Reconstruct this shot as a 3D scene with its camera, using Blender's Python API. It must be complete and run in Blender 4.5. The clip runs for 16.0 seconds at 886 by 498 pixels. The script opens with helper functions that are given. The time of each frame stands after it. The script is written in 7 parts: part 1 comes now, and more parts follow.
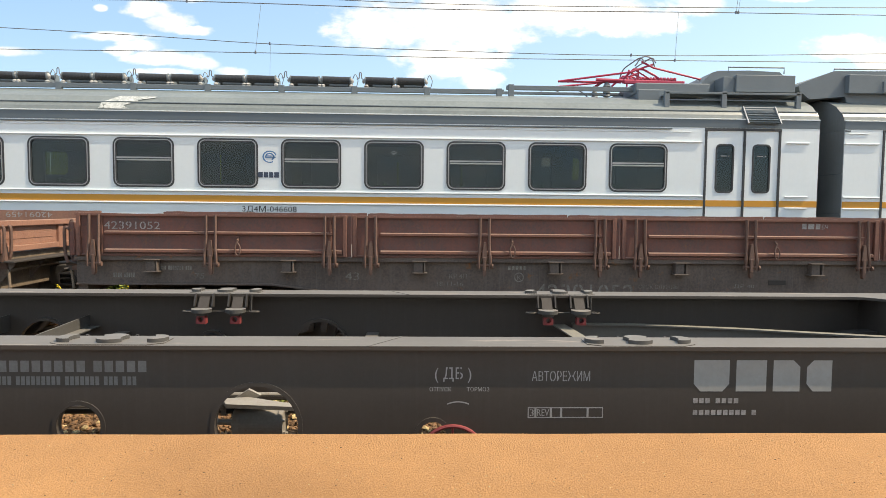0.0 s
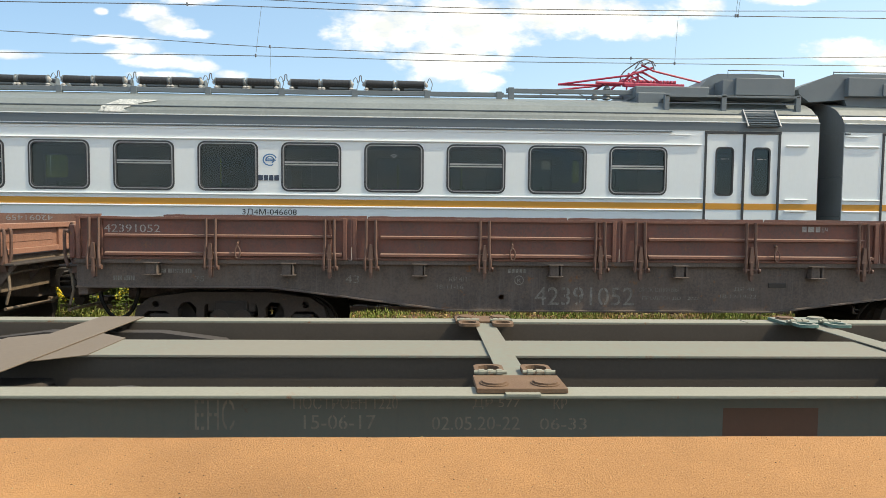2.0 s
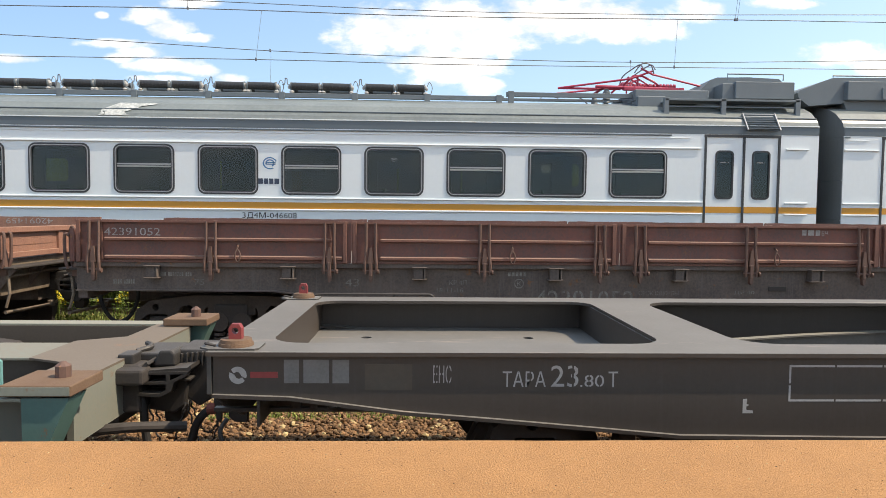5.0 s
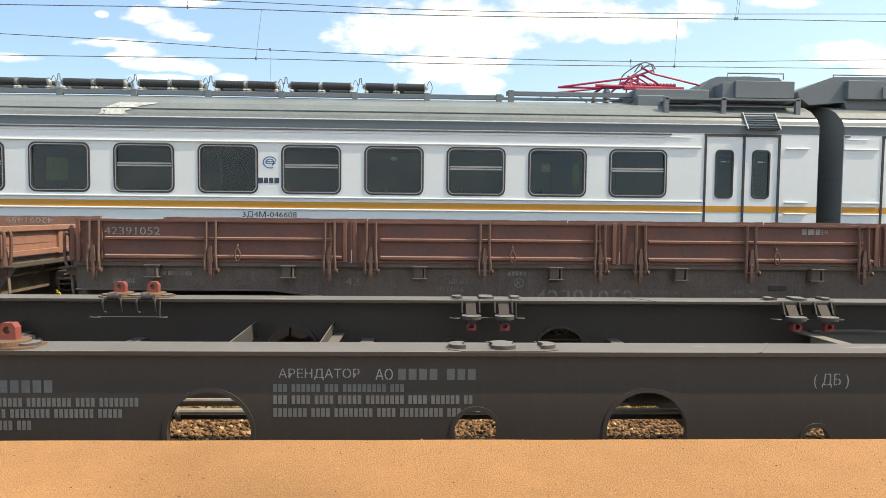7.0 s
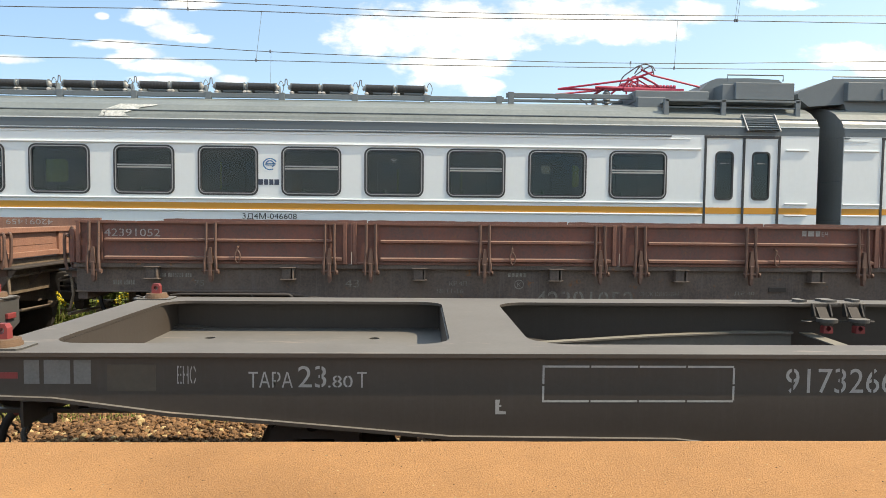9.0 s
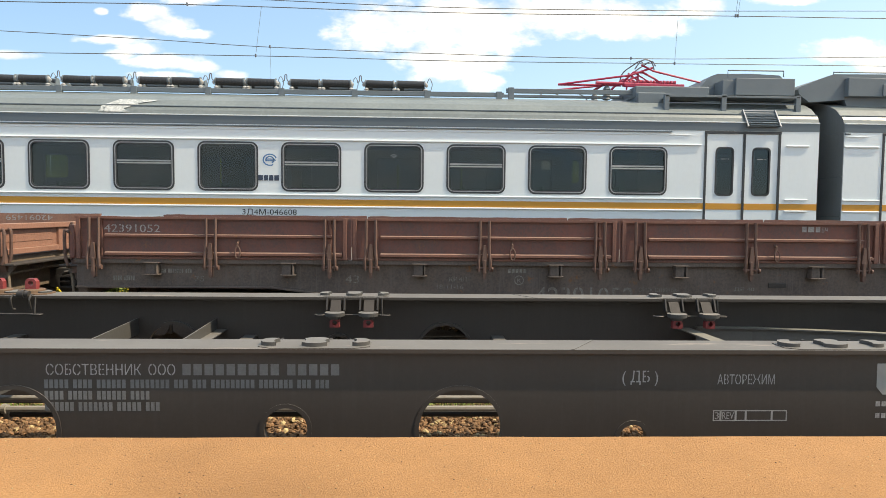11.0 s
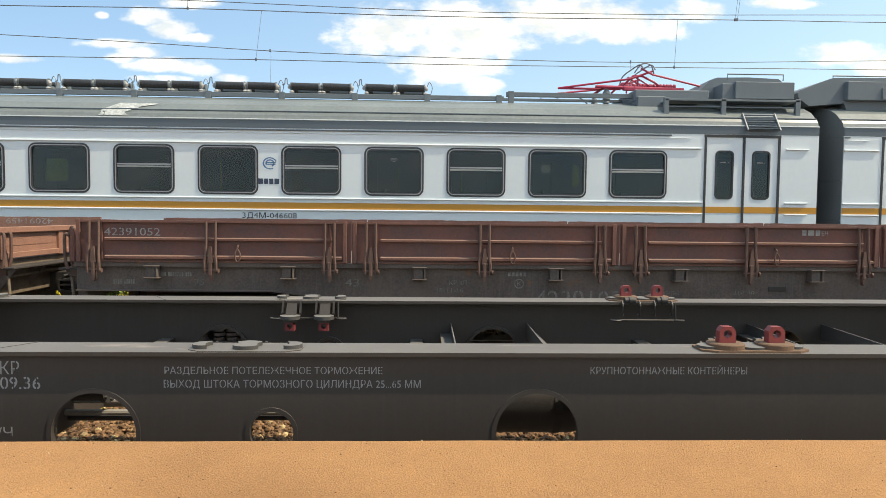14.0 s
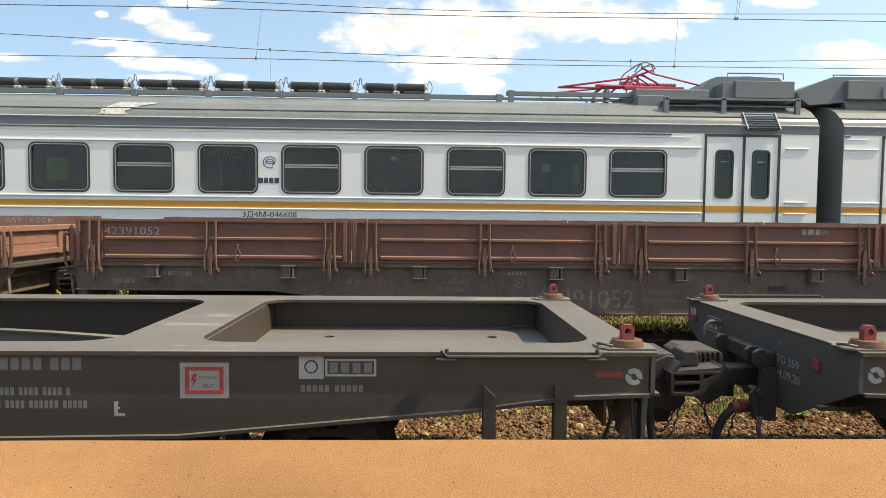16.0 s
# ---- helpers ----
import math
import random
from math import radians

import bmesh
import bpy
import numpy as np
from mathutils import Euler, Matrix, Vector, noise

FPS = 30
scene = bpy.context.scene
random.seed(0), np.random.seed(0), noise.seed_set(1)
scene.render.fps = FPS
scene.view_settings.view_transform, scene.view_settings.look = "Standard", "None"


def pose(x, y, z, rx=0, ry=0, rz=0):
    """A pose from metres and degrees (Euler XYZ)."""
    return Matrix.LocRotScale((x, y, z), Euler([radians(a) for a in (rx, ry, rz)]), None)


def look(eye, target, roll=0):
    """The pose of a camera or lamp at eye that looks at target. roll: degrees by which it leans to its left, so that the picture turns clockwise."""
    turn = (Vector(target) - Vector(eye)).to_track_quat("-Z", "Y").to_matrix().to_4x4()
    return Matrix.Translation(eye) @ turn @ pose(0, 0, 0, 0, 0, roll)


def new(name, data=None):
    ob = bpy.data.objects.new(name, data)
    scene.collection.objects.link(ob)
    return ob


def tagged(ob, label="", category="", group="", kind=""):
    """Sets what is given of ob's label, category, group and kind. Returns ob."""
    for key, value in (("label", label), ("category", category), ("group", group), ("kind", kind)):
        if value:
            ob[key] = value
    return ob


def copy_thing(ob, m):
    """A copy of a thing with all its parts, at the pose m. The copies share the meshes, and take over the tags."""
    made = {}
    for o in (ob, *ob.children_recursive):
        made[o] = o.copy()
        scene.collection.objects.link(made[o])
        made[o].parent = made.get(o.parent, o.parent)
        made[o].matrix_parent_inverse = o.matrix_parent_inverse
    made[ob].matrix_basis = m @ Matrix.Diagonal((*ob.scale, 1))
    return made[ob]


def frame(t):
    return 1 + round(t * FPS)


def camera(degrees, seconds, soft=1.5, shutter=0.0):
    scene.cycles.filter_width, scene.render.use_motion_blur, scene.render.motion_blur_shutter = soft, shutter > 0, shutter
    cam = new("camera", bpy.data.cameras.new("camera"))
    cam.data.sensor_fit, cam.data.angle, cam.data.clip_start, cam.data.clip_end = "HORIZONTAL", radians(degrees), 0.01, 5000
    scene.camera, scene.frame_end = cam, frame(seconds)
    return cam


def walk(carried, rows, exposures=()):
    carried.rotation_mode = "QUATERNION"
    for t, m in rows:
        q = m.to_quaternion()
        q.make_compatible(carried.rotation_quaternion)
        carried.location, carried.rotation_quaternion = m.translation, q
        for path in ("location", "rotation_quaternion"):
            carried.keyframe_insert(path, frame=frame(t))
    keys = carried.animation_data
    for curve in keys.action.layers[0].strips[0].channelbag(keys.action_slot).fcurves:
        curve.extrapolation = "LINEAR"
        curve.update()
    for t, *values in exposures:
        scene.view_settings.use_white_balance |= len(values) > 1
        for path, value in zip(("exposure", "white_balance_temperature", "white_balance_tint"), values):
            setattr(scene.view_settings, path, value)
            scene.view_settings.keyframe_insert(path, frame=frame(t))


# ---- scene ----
cam = camera(68.0, 16.0, soft=0.7)

# camera: hand-held on the platform, only its tilt wavers
EYE = 2.03
TILT = [(0.0, -3.582), (0.5, -3.403), (1.0, -3.1), (1.5, -3.176), (2.0, -3.326), (2.5, -3.326), (3.0, -3.326), (3.5, -3.1),
        (4.0, -2.995), (4.6, -3.0), (5.8, -3.1), (6.5, -3.1), (7.0, -3.1), (7.5, -3.25), (8.0, -3.25), (8.5, -3.403), (9.0, -2.958),
        (9.6, -3.05), (10.9, -3.3), (11.5, -3.403), (12.0, -3.25), (12.5, -3.176), (13.0, -3.326), (13.5, -3.326), (14.0, -3.023),
        (14.5, -3.1), (15.0, -2.967), (15.5, -3.1), (16.0, -3.1)]
walk(cam, [(t, pose(0, 0, EYE, 90 + p, -0.55, -1.88)) for t, p in TILT], exposures=[(0.0, 0.58, 8300, 11), (1.0, 0.54, 8300, 10), (2.0, 0.44, 8200, 8), (3.0, 0.44, 7900, 11), (4.0, 0.45, 7700, 14), (5.5, 0.52, 8000, 12), (6.5, 0.57, 8300, 11),
     (9.0, 0.55, 8300, 10), (12.0, 0.48, 8100, 9), (13.0, 0.41, 8000, 8), (14.5, 0.41, 8200, 9), (16.0, 0.46, 8700, 11)])

# how far the freight train has rolled to the left
ROLLED = [(0.0, 0.0), (0.5, 3.43), (1.0, 6.895), (1.5, 10.40), (2.0, 13.819), (2.5, 17.266), (3.0, 20.67), (3.5, 24.121),
          (4.0, 27.593), (4.2, 28.98), (6.3, 43.42), (6.5, 44.79), (7.0, 48.16), (7.5, 51.506), (8.0, 54.858), (8.5, 58.212),
          (9.0, 61.569), (9.2, 62.912), (11.5, 78.338), (12.0, 81.68), (12.5, 85.06), (13.0, 88.53), (13.5, 91.83),
          (14.0, 95.06), (14.5, 98.29), (15.0, 101.58), (15.5, 104.81), (16.0, 108.045)]
TRACK = (4.94, 9.75, 14.64)          # centre lines of the three tracks


# ---- light ----
SUN_EL, SUN_AZ = 52.0, 11.5           # from the right, almost along the tracks
to_sun = Vector((math.cos(radians(SUN_EL)) * math.cos(radians(SUN_AZ)), -math.cos(radians(SUN_EL)) * math.sin(radians(SUN_AZ)), math.sin(radians(SUN_EL))))
sun_data = bpy.data.lights.new("sun", "SUN")
sun_data.energy, sun_data.angle, sun_data.color = 4.0, radians(0.6), (1.0, 0.94, 0.85)
sun = new("sun", sun_data)
sun.matrix_world = look((20, -14, 30), Vector((20, -14, 30)) - to_sun)


def node(nt, kind, **inputs):
    n = nt.nodes.new(kind)
    for k, v in inputs.items():
        if k.startswith("i_"):
            n.inputs[int(k[2:])].default_value = v
        elif k in n.inputs:
            n.inputs[k].default_value = v
    return n


def maths(nt, op, a, b=None, c=None, clamp=False):
    n = nt.nodes.new("ShaderNodeMath")
    n.operation, n.use_clamp = op, clamp
    for i, v in enumerate((a, b, c)):
        if v is None:
            continue
        if isinstance(v, (int, float)):
            n.inputs[i].default_value = v
        else:
            nt.links.new(v, n.inputs[i])
    return n.outputs[0]


def mixed(nt, fac, a, b, blend="MIX"):
    n = nt.nodes.new("ShaderNodeMix")
    n.data_type, n.blend_type = "RGBA", blend
    for sock, v in ((n.inputs[0], fac), (n.inputs[6], a), (n.inputs[7], b)):
        if isinstance(v, (int, float)):
            sock.default_value = v
        elif isinstance(v, tuple):
            sock.default_value = (*v[:3], 1)
        else:
            nt.links.new(v, sock)
    return n.outputs[2]


def sky():
    """Blue summer sky with a few broken cumulus clouds."""
    w = bpy.data.worlds.new("sky")
    scene.world = w
    w.use_nodes = True
    nt = w.node_tree
    nt.nodes.clear()
    out, bg = nt.nodes.new("ShaderNodeOutputWorld"), nt.nodes.new("ShaderNodeBackground")
    s = nt.nodes.new("ShaderNodeTexSky")
    s.sky_type, s.sun_disc = "NISHITA", False
    s.sun_elevation, s.sun_rotation = radians(SUN_EL), radians(90 + SUN_AZ)
    s.air_density, s.dust_density, s.ozone_density = 1.0, 0.3, 1.2
    co = nt.nodes.new("ShaderNodeTexCoord")
    sep = nt.nodes.new("ShaderNodeSeparateXYZ")
    nt.links.new(co.outputs["Generated"], sep.inputs[0])
    x, y, z = sep.outputs
    ya = maths(nt, "MAXIMUM", maths(nt, "ABSOLUTE", y), 0.08)
    u, v = maths(nt, "DIVIDE", x, ya), maths(nt, "DIVIDE", z, ya)
    comb = nt.nodes.new("ShaderNodeCombineXYZ")
    nt.links.new(u, comb.inputs[0])
    nt.links.new(maths(nt, "MULTIPLY", v, 1.9), comb.inputs[1])
    nt.links.new(y, comb.inputs[2])
    big = node(nt, "ShaderNodeTexNoise", Scale=30.0, Detail=8.0, Roughness=0.58)
    nt.links.new(comb.outputs[0], big.inputs["Vector"])
    wide = node(nt, "ShaderNodeTexNoise", Scale=1.6, Detail=3.0)
    nt.links.new(comb.outputs[0], wide.inputs["Vector"])
    total = None
    # (centre u, centre v, half width, half height) of the banks over the train
    for cu, cv, hw, hh in ((-0.405, 0.287, 0.034, 0.013), (-0.372, 0.271, 0.036, 0.013), (-0.337, 0.258, 0.028, 0.007), (-0.453, 0.247, 0.056, 0.007), (-0.420, 0.236, 0.031, 0.009),
                           (-0.445, 0.226, 0.024, 0.008), (-0.379, 0.217, 0.066, 0.011), (-0.334, 0.211, 0.030, 0.010), (-0.383, 0.198, 0.050, 0.005), (-0.281, 0.199, 0.022, 0.008),
                           (-0.474, 0.288, 0.010, 0.0055), (-0.605, 0.223, 0.040, 0.007), (-0.049, 0.272, 0.088, 0.036), (0.069, 0.274, 0.098, 0.044), (0.044, 0.223, 0.080, 0.030),
                           (0.087, 0.195, 0.032, 0.019), (0.214, 0.299, 0.115, 0.032), (0.309, 0.287, 0.088, 0.026), (0.412, 0.311, 0.042, 0.017), (-0.349, 0.308, 0.043, 0.009),
                           (0.546, 0.326, 0.052, 0.009), (0.651, 0.251, 0.064, 0.017), (0.713, 0.237, 0.055, 0.019)):
        a = maths(nt, "POWER", maths(nt, "DIVIDE", maths(nt, "SUBTRACT", u, cu), hw), 2.0)
        b = maths(nt, "POWER", maths(nt, "DIVIDE", maths(nt, "SUBTRACT", v, cv), hh), 2.0)
        m = maths(nt, "SUBTRACT", 1.0, maths(nt, "ADD", a, b))
        m = maths(nt, "MAXIMUM", m, -1.2)
        total = m if total is None else maths(nt, "MAXIMUM", total, m)
    front = maths(nt, "MULTIPLY", maths(nt, "GREATER_THAN", y, 0.25), maths(nt, "LESS_THAN", v, 0.42))
    elsewhere = maths(nt, "MULTIPLY", maths(nt, "SUBTRACT", wide.outputs[0], 0.52), 5.0)
    shape = nt.nodes.new("ShaderNodeMix")
    nt.links.new(front, shape.inputs[0])
    nt.links.new(elsewhere, shape.inputs[2])
    nt.links.new(total, shape.inputs[3])
    ragged = maths(nt, "ADD", maths(nt, "MULTIPLY", shape.outputs[0], 0.9), maths(nt, "MULTIPLY", maths(nt, "SUBTRACT", big.outputs[0], 0.5), 2.9))
    ramp = nt.nodes.new("ShaderNodeMapRange")
    ramp.interpolation_type = "SMOOTHSTEP"
    nt.links.new(ragged, ramp.inputs[0])
    ramp.inputs[1].default_value, ramp.inputs[2].default_value = -0.55, 1.0
    soft = node(nt, "ShaderNodeTexNoise", Scale=16.0, Detail=4.0)
    nt.links.new(comb.outputs[0], soft.inputs["Vector"])
    lump = maths(nt, "MULTIPLY_ADD", maths(nt, "SUBTRACT", soft.outputs[0], 0.42), 4.0, 0.25, clamp=True)
    # the clear sky is paler towards the sun, on the right
    side = nt.nodes.new("ShaderNodeMapRange")
    nt.links.new(u, side.inputs[0])
    side.inputs[1].default_value, side.inputs[2].default_value = -0.7, 0.7
    clear = mixed(nt, side.outputs[0], (0.85, 2.2, 4.55), (2.3, 3.9, 6.1))
    cloud = mixed(nt, lump, (4.1, 4.5, 4.95), (6.5, 6.5, 6.5))
    # the small clouds away from the sun are thinner
    thick = maths(nt, "MULTIPLY_ADD", side.outputs[0], 0.45, 0.62)
    col = mixed(nt, maths(nt, "MULTIPLY", ramp.outputs[0], maths(nt, "MINIMUM", thick, 0.94)), mixed(nt, 0.55, s.outputs[0], clear), cloud)
    nt.links.new(col, bg.inputs[0])
    bg.inputs[1].default_value = 0.175
    nt.links.new(bg.outputs[0], out.inputs[0])


sky()


# ---- materials ----
def material(name, base, second=None, rough=0.6, metal=0.0, grain=40.0, patch=2.0, spread=0.5, bump=0.15, bump_scale=None,
             dust=None, dust_amount=0.0, rust=0.0, island=0.0, streak=0.0, spec=0.5, wear=None):
    """A paint, metal or mineral: two scales of variation, settled dust on what faces up, patches of rust, run-down streaks."""
    m = bpy.data.materials.new(name)
    m.use_nodes = True
    nt = m.node_tree
    p = nt.nodes["Principled BSDF"]
    p.inputs["Roughness"].default_value, p.inputs["Metallic"].default_value = rough, metal
    p.inputs["Specular IOR Level"].default_value = spec
    co = nt.nodes.new("ShaderNodeTexCoord").outputs["Object"]
    fine = node(nt, "ShaderNodeTexNoise", Scale=grain, Detail=5.0, Roughness=0.6)
    large = node(nt, "ShaderNodeTexNoise", Scale=patch, Detail=6.0, Roughness=0.65)
    for n in (fine, large):
        nt.links.new(co, n.inputs["Vector"])
    second = second or tuple(c * 0.7 for c in base)
    f = maths(nt, "ADD", maths(nt, "MULTIPLY", fine.outputs[0], 0.45), maths(nt, "MULTIPLY", large.outputs[0], 0.55))
    f = maths(nt, "MULTIPLY_ADD", maths(nt, "SUBTRACT", f, 0.5), 4.0 * spread, 0.5, clamp=True)
    col = mixed(nt, f, base, second)
    if streak:
        mp = nt.nodes.new("ShaderNodeMapping")
        mp.inputs["Scale"].default_value = (9.0, 9.0, 0.5)
        nt.links.new(co, mp.inputs[0])
        st = node(nt, "ShaderNodeTexNoise", Scale=3.0, Detail=6.0, Roughness=0.7)
        nt.links.new(mp.outputs[0], st.inputs["Vector"])
        k = maths(nt, "MULTIPLY", maths(nt, "SUBTRACT", st.outputs[0], 0.5, clamp=True), 4.0 * streak, clamp=True)
        col = mixed(nt, k, col, tuple(0.6 * b + 0.05 for b in second))
    if rust:
        rn = node(nt, "ShaderNodeTexNoise", Scale=patch * 3.1, Detail=9.0, Roughness=0.75)
        nt.links.new(co, rn.inputs["Vector"])
        k = maths(nt, "MULTIPLY", maths(nt, "SUBTRACT", rn.outputs[0], 0.66 - 0.14 * rust, clamp=True), 14.0, clamp=True)
        col = mixed(nt, k, col, mixed(nt, fine.outputs[0], (0.16, 0.06, 0.025), (0.30, 0.15, 0.07)))
    if dust:
        geo = nt.nodes.new("ShaderNodeNewGeometry")
        sp = nt.nodes.new("ShaderNodeSeparateXYZ")
        nt.links.new(geo.outputs["Normal"], sp.inputs[0])
        up = maths(nt, "MULTIPLY", maths(nt, "SUBTRACT", sp.outputs[2], 0.4, clamp=True), 1.6, clamp=True)
        k = maths(nt, "MULTIPLY", up, maths(nt, "MULTIPLY_ADD", large.outputs[0], 0.9, dust_amount - 0.45, clamp=True))
        col = mixed(nt, k, col, mixed(nt, fine.outputs[0], dust, tuple(c * 0.75 for c in dust)))
    if wear:                                 # scuffed spots on what faces up, long in the direction of travel
        mp = nt.nodes.new("ShaderNodeMapping")
        mp.inputs["Scale"].default_value = (1.1, 5.0, 5.0)
        nt.links.new(co, mp.inputs[0])
        wn = node(nt, "ShaderNodeTexNoise", Scale=1.0, Detail=9.0, Roughness=0.68)
        nt.links.new(mp.outputs[0], wn.inputs["Vector"])
        geo = nt.nodes.new("ShaderNodeNewGeometry")
        sp = nt.nodes.new("ShaderNodeSeparateXYZ")
        nt.links.new(geo.outputs["Normal"], sp.inputs[0])
        k = maths(nt, "MULTIPLY", maths(nt, "SUBTRACT", wn.outputs[0], 0.585, clamp=True), 12.0, clamp=True)
        k = maths(nt, "MULTIPLY", maths(nt, "MULTIPLY", k, maths(nt, "GREATER_THAN", sp.outputs[2], 0.7)), 0.75)
        col = mixed(nt, k, col, mixed(nt, large.outputs[0], wear, (0.26, 0.17, 0.10)))
    if island:
        geo = nt.nodes.new("ShaderNodeNewGeometry")
        k = maths(nt, "MULTIPLY_ADD", geo.outputs["Random Per Island"], 2 * island, 1 - island)
        cc = nt.nodes.new("ShaderNodeCombineColor")
        for i in range(3):
            nt.links.new(k, cc.inputs[i])
        col = mixed(nt, 1.0, col, cc.outputs[0], "MULTIPLY")
    nt.links.new(col, p.inputs["Base Color"])
    if bump:
        b = nt.nodes.new("ShaderNodeBump")
        b.inputs["Strength"].default_value, b.inputs["Distance"].default_value = bump, 0.01
        bn = fine
        if bump_scale:
            bn = node(nt, "ShaderNodeTexNoise", Scale=bump_scale, Detail=6.0, Roughness=0.65)
            nt.links.new(co, bn.inputs["Vector"])
        nt.links.new(bn.outputs[0], b.inputs["Height"])
        nt.links.new(b.outputs[0], p.inputs["Normal"])
    return m


DUST = (0.30, 0.28, 0.25)
M_BLACK = material("black_paint", (0.045, 0.0355, 0.0290), (0.065, 0.0525, 0.0435), rough=0.55, dust=(0.188, 0.178, 0.163), dust_amount=0.88, patch=1.3, spread=0.4, bump=0.05, streak=0.18, wear=(0.42, 0.40, 0.36))
M_GREYEND = material("dusty_grey_paint", (0.052, 0.050, 0.047), (0.080, 0.077, 0.072), rough=0.6, dust=(0.205, 0.197, 0.182), dust_amount=0.85, patch=1.6, bump=0.05, wear=(0.36, 0.35, 0.32))
M_GREEN = material("teal_paint", (0.185, 0.205, 0.175), (0.225, 0.215, 0.172), rough=0.6, dust=(0.42, 0.40, 0.35), dust_amount=0.9, patch=0.8, spread=0.8, bump=0.06, rust=0.25, streak=0.4)
M_GREENTOP = material("pale_teal_paint", (0.265, 0.275, 0.225), (0.185, 0.20, 0.16), rough=0.65, dust=(0.31, 0.295, 0.245), dust_amount=0.6, patch=2.2, rust=0.45, bump=0.08)
M_GREYTOP = material("worn_deck_paint", (0.155, 0.122, 0.09), (0.11, 0.083, 0.06), rough=0.7, dust=(0.215, 0.18, 0.145), dust_amount=0.5, patch=1.2, rust=0.25, bump=0.08)
M_BRACE = material("dusty_brace_paint", (0.15, 0.14, 0.122), (0.10, 0.094, 0.083), rough=0.7, dust=(0.25, 0.235, 0.19), dust_amount=0.85, patch=2.0, bump=0.06)
M_RUSTPLATE = material("rusted_steel", (0.115, 0.064, 0.037), (0.185, 0.118, 0.075), rough=0.85, patch=5, grain=70, bump=0.3)
M_STEEL = material("dark_cast_steel", (0.030, 0.027, 0.025), (0.052, 0.047, 0.043), rough=0.55, metal=0.2, patch=6, grain=80, dust=(0.13, 0.12, 0.11), dust_amount=0.65, bump=0.16)
M_CYLINDER = material("pale_grey_cast_paint", (0.33, 0.31, 0.27), (0.22, 0.20, 0.175), rough=0.6, patch=5, rust=0.3, bump=0.15)
M_HOSE = material("black_rubber", (0.016, 0.016, 0.016), (0.03, 0.028, 0.026), rough=0.7, bump=0.1)
M_RED = material("red_paint", (0.29, 0.045, 0.046), (0.18, 0.036, 0.034), rough=0.5, patch=8, rust=0.3, bump=0.08)
M_DULLRED = material("dull_red_paint", (0.28, 0.06, 0.045), (0.17, 0.05, 0.035), rough=0.7, patch=8, rust=0.6, bump=0.15)
M_STENCIL = material("white_stencil_paint", (0.42, 0.41, 0.39), (0.30, 0.29, 0.28), rough=0.7, patch=7, spread=0.8, bump=0.0)
M_BAR = material("thin_white_stencil_paint", (0.205, 0.20, 0.19), (0.14, 0.135, 0.127), rough=0.75, patch=7, grain=60, spread=0.8, bump=0.0)
M_FRAMESTENCIL = material("sooty_stencil_paint", (0.27, 0.255, 0.23), (0.12, 0.105, 0.092), rough=0.8, patch=9, grain=60, spread=1.2, bump=0.0)
M_FAINT = material("faded_stencil_paint", (0.44, 0.375, 0.285), (0.28, 0.25, 0.20), rough=0.8, patch=6, spread=1.0, bump=0.0)
M_FAINTDARK = material("weathered_stencil_paint", (0.42, 0.40, 0.38), (0.22, 0.20, 0.19), rough=0.8, patch=9, grain=60, spread=1.2, bump=0.0)
M_OCHRE = material("faded_ochre_paint", (0.34, 0.225, 0.065), (0.25, 0.175, 0.07), rough=0.7, patch=2, bump=0.0)
M_PATCH = material("dusty_brown_patch", (0.10, 0.08, 0.06), (0.075, 0.062, 0.048), rough=0.8, patch=9, bump=0.05)
M_BOARDRAIL = material("worn_oxide_rails", (0.225, 0.098, 0.070), (0.135, 0.066, 0.052), rough=0.75, patch=2.2, spread=1.0, dust=(0.35, 0.23, 0.18), dust_amount=0.7, rust=0.5, streak=0.5, bump=0.12)
M_BOARD = material("oxide_red_boards", (0.205, 0.080, 0.060), (0.125, 0.070, 0.060), rough=0.75, patch=1.5, spread=1.3, dust=(0.36, 0.24, 0.18), dust_amount=0.7, rust=0.25, streak=0.6, bump=0.12)
M_BOARD2 = material("faded_red_boards", (0.33, 0.17, 0.115), (0.215, 0.10, 0.07), rough=0.75, patch=2.0, spread=0.9, dust=(0.42, 0.28, 0.2), dust_amount=0.7, rust=0.4, streak=0.5, bump=0.12)
M_FRAME = material("sooty_brown_frame", (0.085, 0.068, 0.060), (0.155, 0.118, 0.098), rough=0.8, patch=1.8, spread=1.2, streak=1.0, rust=0.4, dust=(0.16, 0.13, 0.11), dust_amount=0.6, bump=0.15)
# pale tan; on the end sills its paleness stands for direct sun
M_SILLPALE = material("pale_tan_iron", (0.20, 0.15, 0.105), (0.10, 0.078, 0.056), rough=0.85, patch=4, grain=50, spread=1.0, rust=0.3, bump=0.2)
M_LATCH = material("worn_brown_iron", (0.10, 0.053, 0.04), (0.155, 0.092, 0.072), rough=0.7, patch=9, grain=70, rust=0.5, bump=0.2)
M_BOGIE = material("oily_bogie_iron", (0.034, 0.029, 0.026), (0.058, 0.049, 0.043), rough=0.75, patch=4, dust=(0.06, 0.052, 0.045), dust_amount=0.1, bump=0.2)
M_BOGIEDUST = material("dusty_bogie_iron", (0.085, 0.068, 0.057), (0.052, 0.043, 0.037), rough=0.85, patch=3, grain=50, spread=1.0, rust=0.2, bump=0.25)
M_RAIL = material("rail_steel", (0.16, 0.11, 0.085), (0.22, 0.16, 0.12), rough=0.6, metal=0.4, patch=4, bump=0.1)
